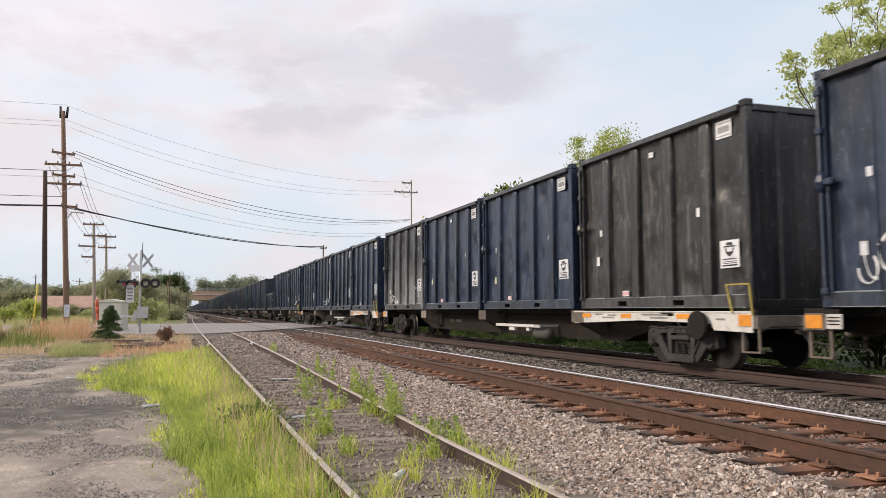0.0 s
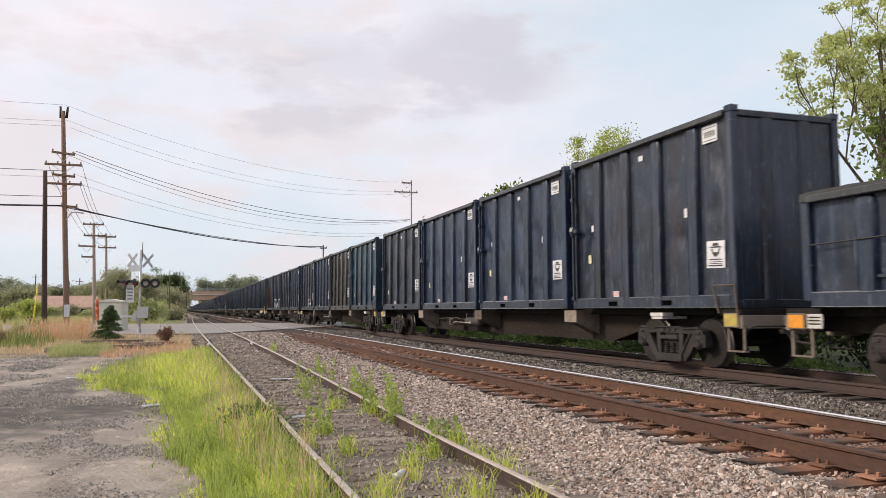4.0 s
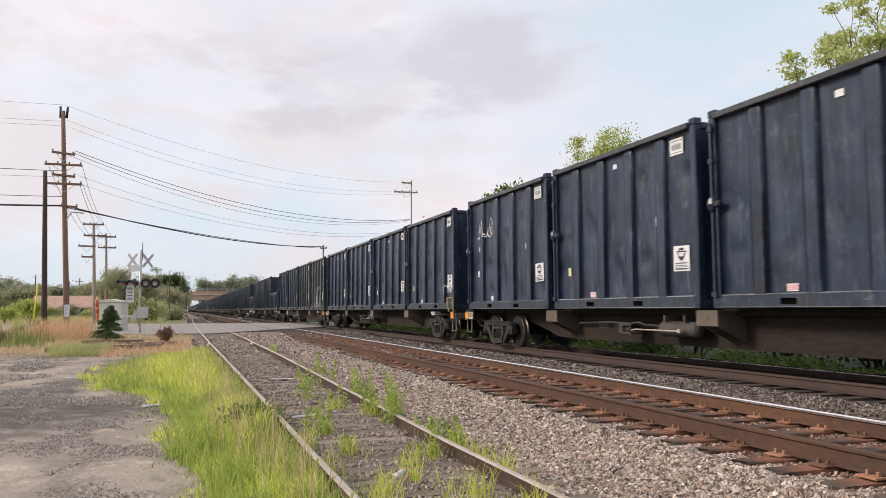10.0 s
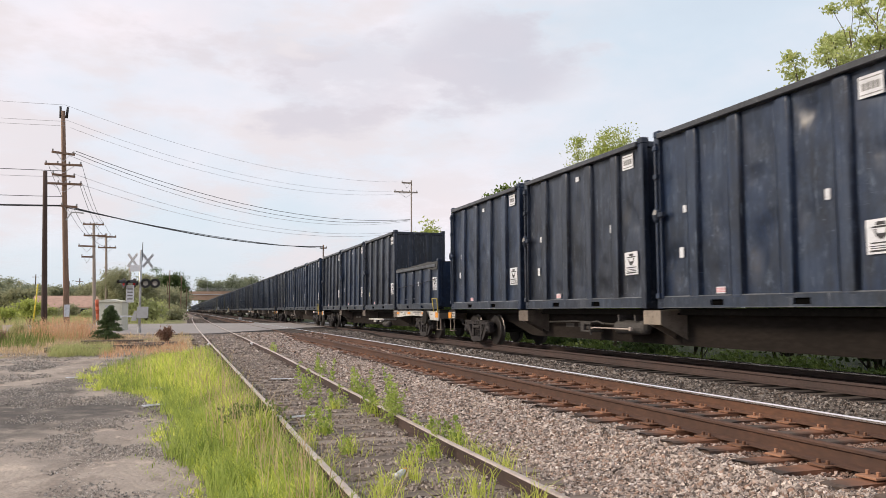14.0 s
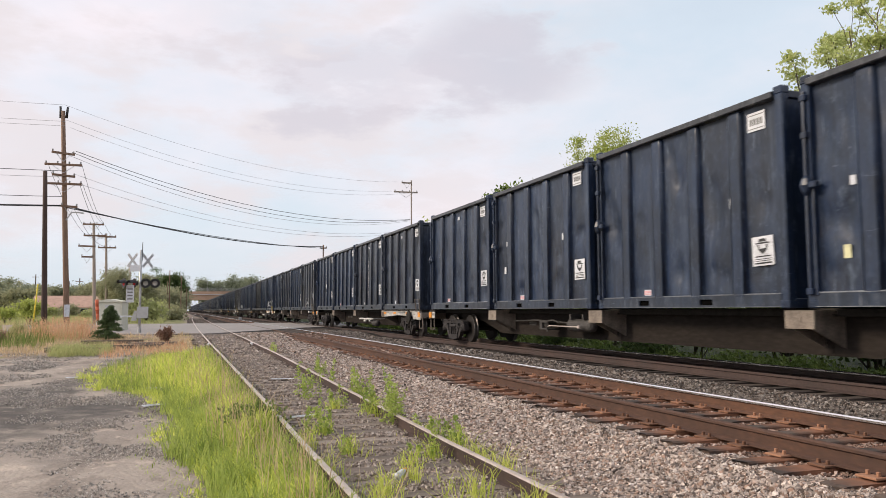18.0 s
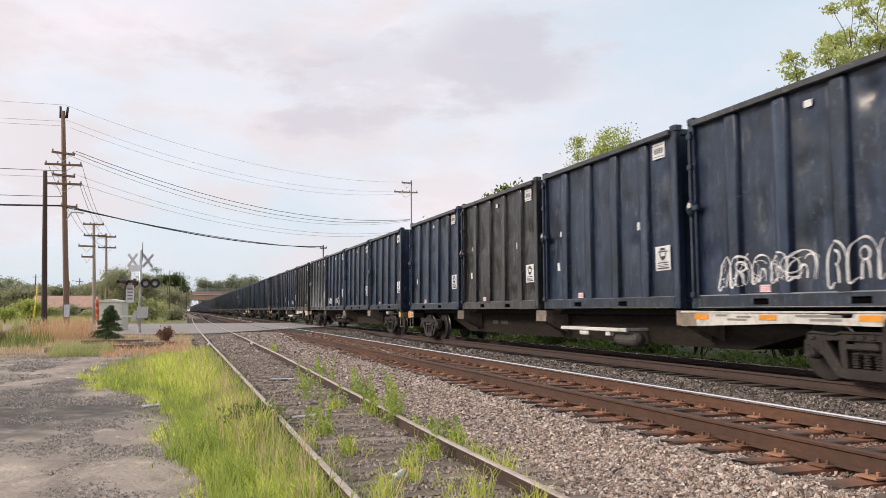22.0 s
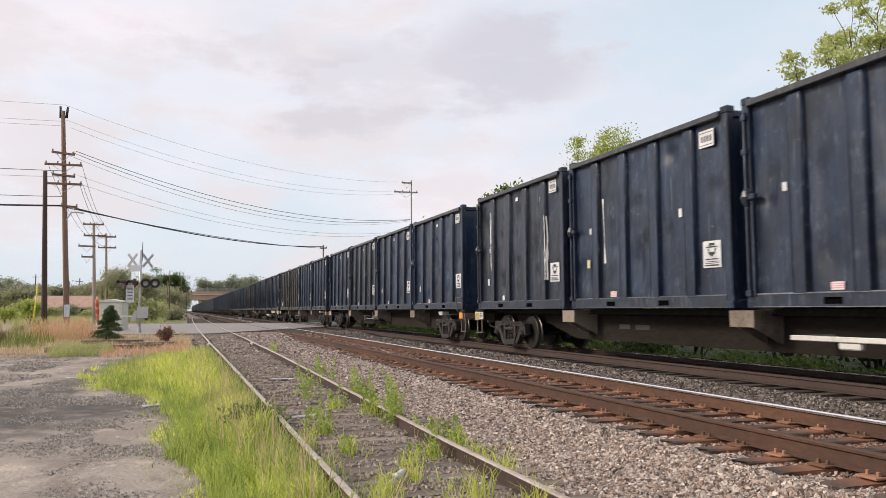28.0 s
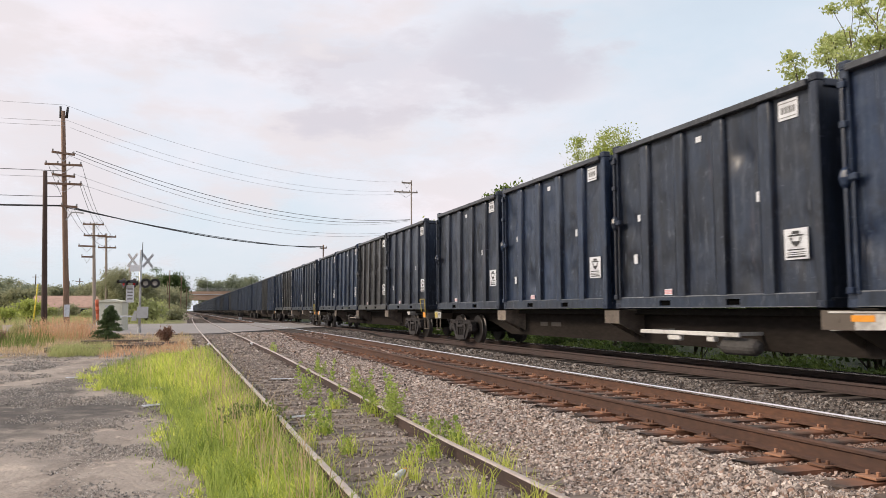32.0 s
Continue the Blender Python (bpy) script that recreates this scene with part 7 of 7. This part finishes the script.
def feathery_plants(spots, seed):
    """Slender upright weeds: each stem carries short narrow leaves all the way up."""
    rnd = random.Random(seed)
    rng = np.random.default_rng(seed)
    C, P, H = [], [], []
    for x, y, h, n in spots:
        for _ in range(n):
            xx, yy, hh = x + rnd.gauss(0, 0.09), y + rnd.gauss(0, 0.16), h * rnd.uniform(0.5, 1.08)
            z0 = ground_z(xx, yy) - 0.02
            dx, dy = rnd.uniform(-0.16, 0.16), rnd.uniform(-0.16, 0.16)
            k = int(90 * hh) + 12
            f = rng.uniform(0.12, 1.0, (k, 1))
            stem = np.array([xx, yy, z0]) + np.array([dx, dy, 1.0]) * hh * f
            C.append(stem + rng.normal(size=(k, 3)) * np.array([0.034, 0.034, 0.012]) * (1.15 - 0.7 * f))
            P.append((xx, yy, z0))
            H.append(hh)
    blades("weed_stems", "thin green weed stems in the siding", P, H, 0.007, "weed", seed + 1, 0.12)
    tagged(new("weed_leaves", leaves_mesh("weed_leaves", np.concatenate(C), 0.026, V["feather"], rng, long=2.6)), "narrow leaves of slender weeds along the siding rail", "weeds", kind="stuff")


V["feather"] = leaf_material("feathery_weed_leaves", (0.20, 0.30, 0.06), (0.60, 0.68, 0.20), 0.5)
feathery_plants([(2.71, 24.0, 0.40, 5), (3.07, 17.7, 0.45, 7), (2.03, 13.4, 0.62, 6), (2.27, 12.1, 0.40, 4), (2.90, 13.1, 0.55, 8), (2.71, 11.3, 0.42, 8), (2.85, 10.3, 0.72, 11), (1.75, 9.9, 0.34, 6), (2.92, 9.3, 0.32, 4), (3.0, 8.4, 0.42, 8),
                 (2.5, 8.0, 0.30, 4), (1.8, 8.5, 0.26, 3), (2.85, 15.4, 0.3, 3), (2.2, 15.0, 0.35, 2), (1.9, 11.4, 0.35, 2)], 88)
make_tree("dark green leafy weed clump in the tall grass", 0.95, 10.5, 0.42, 0.5, "mid", 301, 0.04, 900, 0.0, 0.05, 6, 0.012, 0.14, name="bush")
pts = scatter(6000, 35, lambda y: (-9, 0.5), lambda r: 28.5 + 12 * r, clump=1.2, cs=0.9)
blades("scrub_grass", "thin dry scrub over the bare ground by the road", pts, [random.Random(i).uniform(0.06, 0.3) for i in range(len(pts))], 0.016, "dry", 36, 0.7)
# weeds at the end of the lot: green mound, dry and rust-coloured stems
pts = scatter(1900, 5, lambda y: (-4.6, -1.9), lambda r: 27.5 + 4.5 * r, lambda x, y: ((x + 3.2) / 1.2) ** 2 + ((y - 29.6) / 2.0) ** 2 < 0.8 + 0.6 * noise.noise((x * 2.0, y, 5.0)), clump=0.5)
blades("lot_grass_mound", "grey-green grass mound at the end of the lot", pts, [random.Random(i).uniform(0.12, 0.5) for i in range(len(pts))], 0.014, "weed", 15, 0.7)
pts = scatter(1700, 6, lambda y: (-10, -3.8), lambda r: 38 + 9 * r, clump=1.5, cs=0.9)
blades("dry_weeds", "tall dry straw-coloured weeds beside the road", pts, [random.Random(i).uniform(0.3, 1.15) for i in range(len(pts))], 0.014, "dry", 16, 0.5)
pts = scatter(650, 7, lambda y: (-6.4, -4.0), lambda r: 37.5 + 7 * r, clump=1.4, cs=1.2)
blades("rusty_weeds", "rust-coloured dead weeds beside the road", pts, [random.Random(i).uniform(0.4, 1.25) for i in range(len(pts))], 0.014, "rusty", 17, 0.5)
_g = np.random.default_rng(62)
C = np.concatenate([np.array(p) + np.array([0, 0, 1]) * _g.uniform(0.1, 0.95, (9, 1)) + _g.normal(size=(9, 3)) * np.array([0.10, 0.10, 0.05]) for p in pts[::4]])
tagged(new("rusty_weed_leaves", leaves_mesh("rusty_weed_leaves", C, 0.042, V["rusty"], _g, long=2.4)), "withered rust-coloured leaves on the dead weeds", "weeds", kind="stuff")
pts = scatter(800, 8, lambda y: (-10, -4.2), lambda r: 36 + 9 * r, clump=1.0, cs=0.6)
blades("green_weeds", "green weeds among the dry stems", pts, [random.Random(i).uniform(0.15, 0.55) for i in range(len(pts))], 0.02, "weed", 18, 0.7)
pts = scatter(1300, 9, lambda y: (-2.4, 0.3), lambda r: 26.8 + 7 * r, clump=1.7, cs=1.1)
blades("rusty_ground_weeds", "low orange-brown dead weeds beyond the grass", pts, [random.Random(i).uniform(0.08, 0.3) for i in range(len(pts))], 0.018, "rusty", 19, 0.6)
pts = scatter(9000, 10, lambda y: (-40, -1.5), lambda r: 76 + 60 * r, clump=0.4, cs=0.2)
blades("field_grass", "rough grass field beyond the road", pts, [random.Random(i).uniform(0.3, 0.9) for i in range(len(pts))], 0.05, "weed", 20, 0.4)
pts = scatter(9000, 21, lambda y: (12.4, 15.5), lambda r: 2 + 58 * r ** 1.3, clump=0.4)
blades("bank_grass", "rough grass on the bank behind the train", pts, [random.Random(i).uniform(0.15, 0.6) for i in range(len(pts))], 0.014, "weed_dark", 22, 0.5)


# leafy creepers that fill the bank below the floor of the train
_g = np.random.default_rng(61)
n = 26000
yb = 1 + 62 * _g.random(n) ** 1.35
xb = 12.5 + np.abs(_g.normal(size=n)) * 0.75
zb = np.array([ground_z(a, b) + 0.05 + (0.30 + 0.55 * noise.noise((a * 1.2, b * 0.7, 9.0))) * r + 0.12 * max(0.0, a - 12.6) for a, b, r in zip(xb, yb, _g.random(n) ** 0.7)])
tagged(new("creepers", leaves_mesh("creepers", np.stack([xb, yb, zb], 1), 0.075, V["mid"], _g)), "dense green creepers on the bank behind the train", "weeds", kind="stuff")
# dark weeds and a yellow-green young tree at the end of the lot
pts = scatter(700, 81, lambda y: (-8.5, -5.0), lambda r: 33 + 5 * r, clump=1.3, cs=1.0)
blades("dark_weeds", "dark straggling weeds at the edge of the lot", pts, [random.Random(i).uniform(0.15, 0.75) for i in range(len(pts))], 0.02, "mid", 82, 0.4)
for i, x in enumerate((-20.0, -17.6, -15.2, -12.6, -10.4)):
    make_tree("rounded green bush in front of the house", x, 122 + 2 * (i % 2), 1.5 + 0.5 * (i % 3), 2.0, "weed" if i % 2 else "far", 560 + i, 0.18, 2200, 0.0, 0.05, 4, 0.05, 0.5, name="bush")
for x, y, h, sp, leaf in ((-8.6, 37.5, 1.15, 0.55, "mid"), (-7.9, 39.0, 0.95, 0.6, "weed"), (-9.3, 40.0, 1.1, 0.7, "mid"), (-7.0, 40.5, 0.8, 0.55, "weed"), (-6.2, 41.0, 0.7, 0.5, "weed"), (-8.9, 42.5, 1.0, 0.8, "brown"), (-7.3, 37.0, 0.6, 0.5, "brown"), (-6.6, 43.5, 1.0, 0.6, "mid")):
    make_tree("straggling weedy shrub at the end of the lot", x, y, h, sp, leaf, 520 + int(-10 * x), 0.045, 1600, 0.0, 0.05, 6, 0.015, 0.14, name="bush")
make_tree("yellow-green young tree beyond the road", -13.1, 80, 2.5, 1.7, "bright", 511, 0.13, 2600, 0.0, 0.15, 3, 0.05, 0.35)
make_tree("yellow-green bush beyond the road", -15.2, 82, 1.7, 1.4, "bright", 512, 0.13, 1500, 0.0, 0.15, 3, 0.05, 0.35, name="bush")


# ---- crushed stone ----
def stone_material(name, tones):
    m = bpy.data.materials.new(name)
    m.use_nodes = True
    N, L = m.node_tree.nodes, m.node_tree.links
    p = N["Principled BSDF"]
    geo = N.new("ShaderNodeNewGeometry")
    r = N.new("ShaderNodeValToRGB")
    e = r.color_ramp.elements
    e[0].color, e[1].color = (*tones[0], 1), (*tones[-1], 1)
    for k, c in enumerate(tones[1:-1]):
        e.new((k + 1) / (len(tones) - 1)).color = (*c, 1)
    L.new(geo.outputs["Random Per Island"], r.inputs["Fac"])
    tc = N.new("ShaderNodeTexCoord")
    n = N.new("ShaderNodeTexNoise")
    n.inputs["Scale"].default_value, n.inputs["Detail"].default_value = 60, 4
    L.new(tc.outputs["Object"], n.inputs["Vector"])
    mx = N.new("ShaderNodeMixRGB")
    mx.blend_type = "MULTIPLY"
    mx.inputs["Fac"].default_value = 0.5
    L.new(r.outputs["Color"], mx.inputs["Color1"])
    L.new(n.outputs["Fac"], mx.inputs["Color2"])
    L.new(mx.outputs["Color"], p.inputs["Base Color"])
    p.inputs["Roughness"].default_value = 0.9
    return m


M["stone"] = stone_material("crushed_ballast_stone", [(0.09, 0.07, 0.06), (0.44, 0.35, 0.30), (0.68, 0.575, 0.505), (0.17, 0.134, 0.114), (0.95, 0.84, 0.76), (0.48, 0.32, 0.24), (0.08, 0.064, 0.054)])
M["stone_main"] = stone_material("grey_main_line_stone", [(0.045, 0.037, 0.033), (0.18, 0.152, 0.134), (0.32, 0.278, 0.252), (0.085, 0.072, 0.064), (0.48, 0.43, 0.39), (0.18, 0.13, 0.104), (0.048, 0.04, 0.035)])
M["stone_lot"] = stone_material("pale_lot_grit", [(0.26, 0.235, 0.21), (0.48, 0.43, 0.385), (0.72, 0.65, 0.59), (0.36, 0.32, 0.285), (0.20, 0.18, 0.163)])
M["stone_dark"] = stone_material("sooty_ballast_stone", [(0.20, 0.16, 0.135), (0.42, 0.345, 0.295), (0.56, 0.47, 0.41), (0.31, 0.255, 0.22), (0.72, 0.63, 0.56)])


def on_tie(x, y):
    """Whether a place lies on one of the wooden ties."""
    for key, cx in (("rusty double", MID_X), ("disused", siding_x(y)), ("main track under", TRAIN_X)):
        if abs(x - cx) < 1.32:
            for label, ys_ in TIE_Y.items():
                if label.startswith(key):
                    k = int(np.searchsorted(ys_, y))
                    return any(abs(ys_[q] - y) < 0.12 for q in (k - 1, k) if 0 <= q < len(ys_))
    return False


def stones(name, label, zones, mat, seed, drift=0.0):
    """Angular stones: jittered blocks strewn over rectangles (x0, x1, y0, y1, per square metre, size)."""
    rng = np.random.default_rng(seed)
    C, S = [], []
    for x0, x1, y0, y1, dens, size in zones:
        n = int((x1 - x0) * (y1 - y0) * dens)
        for x, y in zip(rng.uniform(x0, x1, n), rng.uniform(y0, y1, n)):
            if on_tie(x, y) or (drift and noise.noise((x * 0.9, y * 0.55, seed)) + 0.35 * noise.noise((x * 3.1, y * 2.2, seed)) < drift * rng.random() - 0.12):
                continue
            C.append((x, y, ground_z(x, y) + size * rng.uniform(-0.1, 0.35)))
            S.append(size * rng.uniform(0.6, 1.3))
    C, S = np.array(C), np.array(S)
    n = len(C)
    cube = np.array([(x, y, z) for x in (-1, 1) for y in (-1, 1) for z in (-1, 1)], float) * 0.5
    V8 = cube[None] * rng.uniform(0.5, 1.35, (n, 1, 3)) + rng.uniform(-0.30, 0.30, (n, 8, 3))
    V8[:, :, 2] *= 0.8
    q = rng.normal(size=(n, 4))
    q /= np.linalg.norm(q, axis=1)[:, None]
    w, x, y, z = q.T
    R = np.stack([1 - 2 * (y * y + z * z), 2 * (x * y - z * w), 2 * (x * z + y * w), 2 * (x * y + z * w), 1 - 2 * (x * x + z * z), 2 * (y * z - x * w), 2 * (x * z - y * w), 2 * (y * z + x * w), 1 - 2 * (x * x + y * y)], 1).reshape(n, 3, 3)
    V8 = np.einsum("nij,nkj->nki", R, V8) * S[:, None, None] + C[:, None, :]
    F6 = np.array([(0, 1, 3, 2), (4, 6, 7, 5), (0, 4, 5, 1), (2, 3, 7, 6), (0, 2, 6, 4), (1, 5, 7, 3)])
    F = (np.arange(n)[:, None, None] * 8 + F6[None]).reshape(-1, 4)
    me = quick_mesh(name, V8.reshape(-1, 3), F, mat)
    me.shade_flat()
    return tagged(new(name, me), label, "ballast", kind="stuff")


stones("ballast_stones", "grey-pink crushed stone ballast between the tracks",
       [(2.95, 7.2, -6.0, 4.0, 420, 0.050), (2.95, 4.95, 4.0, 8, 3900, 0.027), (2.95, 4.95, 8, 14, 2800, 0.0285), (2.95, 4.95, 14, 24, 1200, 0.035), (3.0, 4.95, 24, 42, 260, 0.060), (2.95, 4.95, 4.0, 14, 10, 0.045)], M["stone"], 71)
M["stone_rust"] = stone_material("rust_dusted_ballast_stone", [(0.06, 0.038, 0.03), (0.29, 0.185, 0.14), (0.44, 0.31, 0.25), (0.12, 0.074, 0.056), (0.62, 0.48, 0.41), (0.34, 0.165, 0.105), (0.06, 0.039, 0.031)])
stones("rusty_stones", "rust-dusted crushed stone between the rails of the near main track", [(4.95, 7.2, 4.0, 10, 1500, 0.026), (4.95, 7.2, 10, 20, 800, 0.032), (4.95, 7.2, 20, 40, 170, 0.058)], M["stone_rust"], 75)
stones("main_line_stones", "sooty grey crushed stone beside the main track",
       [(7.2, 8.95, 5, 12, 1150, 0.032), (7.2, 8.95, 12, 22, 750, 0.037), (7.2, 8.95, 22, 45, 190, 0.058)], M["stone_main"], 74)
stones("siding_stones", "dark dirty stones and fines in the siding", [(0.95, 3.1, 4, 12, 750, 0.023), (0.95, 3.1, 12, 24, 330, 0.032), (0.6, 3.1, 24, 40, 110, 0.05)], M["stone_dark"], 72)
stones("lot_grit", "loose grit and small stones on the dirt lot", [(-5, 0.3, 5.0, 12, 900, 0.013), (-6, 0.0, 12, 20, 420, 0.018), (-7, 0.0, 20, 31, 190, 0.026), (-5, 0.2, 5.0, 20, 4, 0.03)], M["stone_lot"], 73, 0.14)
# litter
for x, y, z, sx, sy, rz, lab in ((1.68, 11.25, 0.02, 0.13, 0.07, 20, "crumpled white paper scrap between the siding rails"), (2.05, 16.5, 0.02, 0.16, 0.07, -15, "white paper scrap between the siding rails"), (-0.6, 17.0, 0.0, 0.2, 0.06, 5, "pale scrap at the edge of the dirt lot"),
                                 (-0.3, 14.2, 0.0, 0.22, 0.10, 30, "pale scrap on the dirt lot"), (-2.2, 20.2, 0.0, 0.2, 0.06, -8, "pale scrap on the dirt lot"), (1.96, 7.05, 0.03, 0.10, 0.045, 60, "white plastic bottle with an orange cap in the siding")):
    bm = bmesh.new()
    if "bottle" in lab:
        tube(bm, [(-0.11, 0, 0.04), (0.08, 0, 0.04), (0.11, 0, 0.04), (0.15, 0, 0.04)], 0.036, 0.02, 8)
    else:
        vs = [[bm.verts.new((sx * (i - 1.5), sy * (j - 1), 0.012 + 0.02 * abs(math.sin(3 * i + 5 * j)))) for j in range(3)] for i in range(4)]
        for i in range(3):
            for j in range(2):
                bm.faces.new((vs[i][j], vs[i + 1][j], vs[i + 1][j + 1], vs[i][j + 1]))
        bmesh.ops.solidify(bm, geom=bm.faces[:], thickness=0.004)
    o = tagged(part("bottle" if "bottle" in lab else "paper_scrap", bm, M["white"]), lab, "litter")
    o.matrix_basis = pose(x, y, ground_z(x, y) + z, 0, 0, rz)
    if "bottle" in lab:
        bm = bmesh.new()
        tube(bm, [(0.15, 0, 0.04), (0.18, 0, 0.04)], 0.024, seg=8)
        part("cap", bm, M["orange"], o)


# ---- drifting cloud bank, a far backdrop ----
def cloud_material():
    m = bpy.data.materials.new("cloud_veil")
    m.use_nodes = True
    N, L = m.node_tree.nodes, m.node_tree.links
    N.remove(N["Principled BSDF"])
    tc = N.new("ShaderNodeTexCoord")
    mp = N.new("ShaderNodeMapping")
    mp.inputs["Scale"].default_value = (0.0011, 0.0011, 0.0030)
    L.new(tc.outputs["Object"], mp.inputs["Vector"])
    n = N.new("ShaderNodeTexNoise")
    n.inputs["Scale"].default_value, n.inputs["Detail"].default_value, n.inputs["Roughness"].default_value = 1.9, 8, 0.57
    L.new(mp.outputs["Vector"], n.inputs["Vector"])
    uv = N.new("ShaderNodeUVMap")
    uv.uv_map = "sky"
    sep = N.new("ShaderNodeSeparateXYZ")
    L.new(uv.outputs["UV"], sep.inputs[0])

    def mth(op, a, b):
        x = N.new("ShaderNodeMath")
        x.operation = op
        x.use_clamp = False
        for i, v in enumerate((a, b)):
            if isinstance(v, (int, float)):
                x.inputs[i].default_value = v
            else:
                L.new(v, x.inputs[i])
        return x.outputs[0]

    def rng_(src, lo, hi, a=0.0, b=1.0):
        r = N.new("ShaderNodeMapRange")
        r.interpolation_type = "SMOOTHSTEP"
        for k, v in (("From Min", lo), ("From Max", hi), ("To Min", a), ("To Max", b)):
            r.inputs[k].default_value = v
        L.new(src, r.inputs["Value"])
        return r.outputs["Result"]

    U, Vv = sep.outputs["X"], sep.outputs["Y"]
    wob = mth("MULTIPLY", mth("SUBTRACT", n.outputs["Fac"], 0.5), 13.0)

    def blob(u0, v0, ru, rv):
        a = mth("DIVIDE", mth("SUBTRACT", mth("ADD", U, mth("MULTIPLY", wob, 1.6)), u0), ru)
        b = mth("DIVIDE", mth("SUBTRACT", mth("ADD", Vv, wob), v0), rv)
        return rng_(mth("ADD", mth("MULTIPLY", a, a), mth("MULTIPLY", b, b)), 1.0, 0.15)

    # degrees: U to the right of the track direction, Vv above the horizon
    grey = mth("MAXIMUM", blob(22.0, 17.4, 9.5, 4.6), mth("MAXIMUM", mth("MULTIPLY", blob(12.5, 16.9, 10.0, 3.6), 0.75), mth("MULTIPLY", blob(3.0, 19.0, 8.0, 2.5), 0.35)))
    edge = mth("MULTIPLY", rng_(U, -40, -25), rng_(U, 66, 50))
    edge = mth("MULTIPLY", edge, mth("MULTIPLY", rng_(Vv, 0.5, 4), rng_(Vv, 46, 34)))
    pink = mth("MULTIPLY", rng_(n.outputs["Fac"], 0.42, 0.60), rng_(U, 38, 12))
    col = N.new("ShaderNodeMixRGB")
    col.inputs["Color1"].default_value, col.inputs["Color2"].default_value = (0.84, 0.775, 0.80, 1), (0.66, 0.62, 0.69, 1)
    L.new(grey, col.inputs["Fac"])
    em = N.new("ShaderNodeEmission")
    em.inputs["Strength"].default_value = 1.0
    L.new(col.outputs["Color"], em.inputs["Color"])
    tr = N.new("ShaderNodeBsdfTransparent")
    mx = N.new("ShaderNodeMixShader")
    al = mth("MULTIPLY", edge, mth("MAXIMUM", mth("MULTIPLY", grey, 0.68), mth("MULTIPLY", pink, 0.8)))
    L.new(al, mx.inputs["Fac"])
    L.new(tr.outputs["BSDF"], mx.inputs[1])
    L.new(em.outputs["Emission"], mx.inputs[2])
    L.new(mx.outputs["Shader"], N["Material Output"].inputs["Surface"])
    return m


def build_clouds():
    R, verts, uvs = 2600.0, [], []
    us, vs = np.linspace(-42, 68, 45), np.linspace(0.3, 47, 20)
    for v in vs:
        for u in us:
            a, e = math.radians(u), math.radians(v)
            verts.append((R * math.sin(a) * math.cos(e), R * math.cos(a) * math.cos(e), R * math.sin(e)))
            uvs.append((u, v))
    nx = len(us)
    faces = [(j * nx + i, (j + 1) * nx + i, (j + 1) * nx + i + 1, j * nx + i + 1) for j in range(len(vs) - 1) for i in range(nx - 1)]
    ob = raw("cloud_backdrop", verts, faces, cloud_material())
    lay = ob.data.uv_layers.new(name="sky")
    for lp in ob.data.loops:
        lay.data[lp.index].uv = uvs[lp.vertex_index]
    return tagged(ob, "thin drifting veil of pale pink and grey cloud", "clouds", kind="structure")


CLOUDS = build_clouds()

motions()
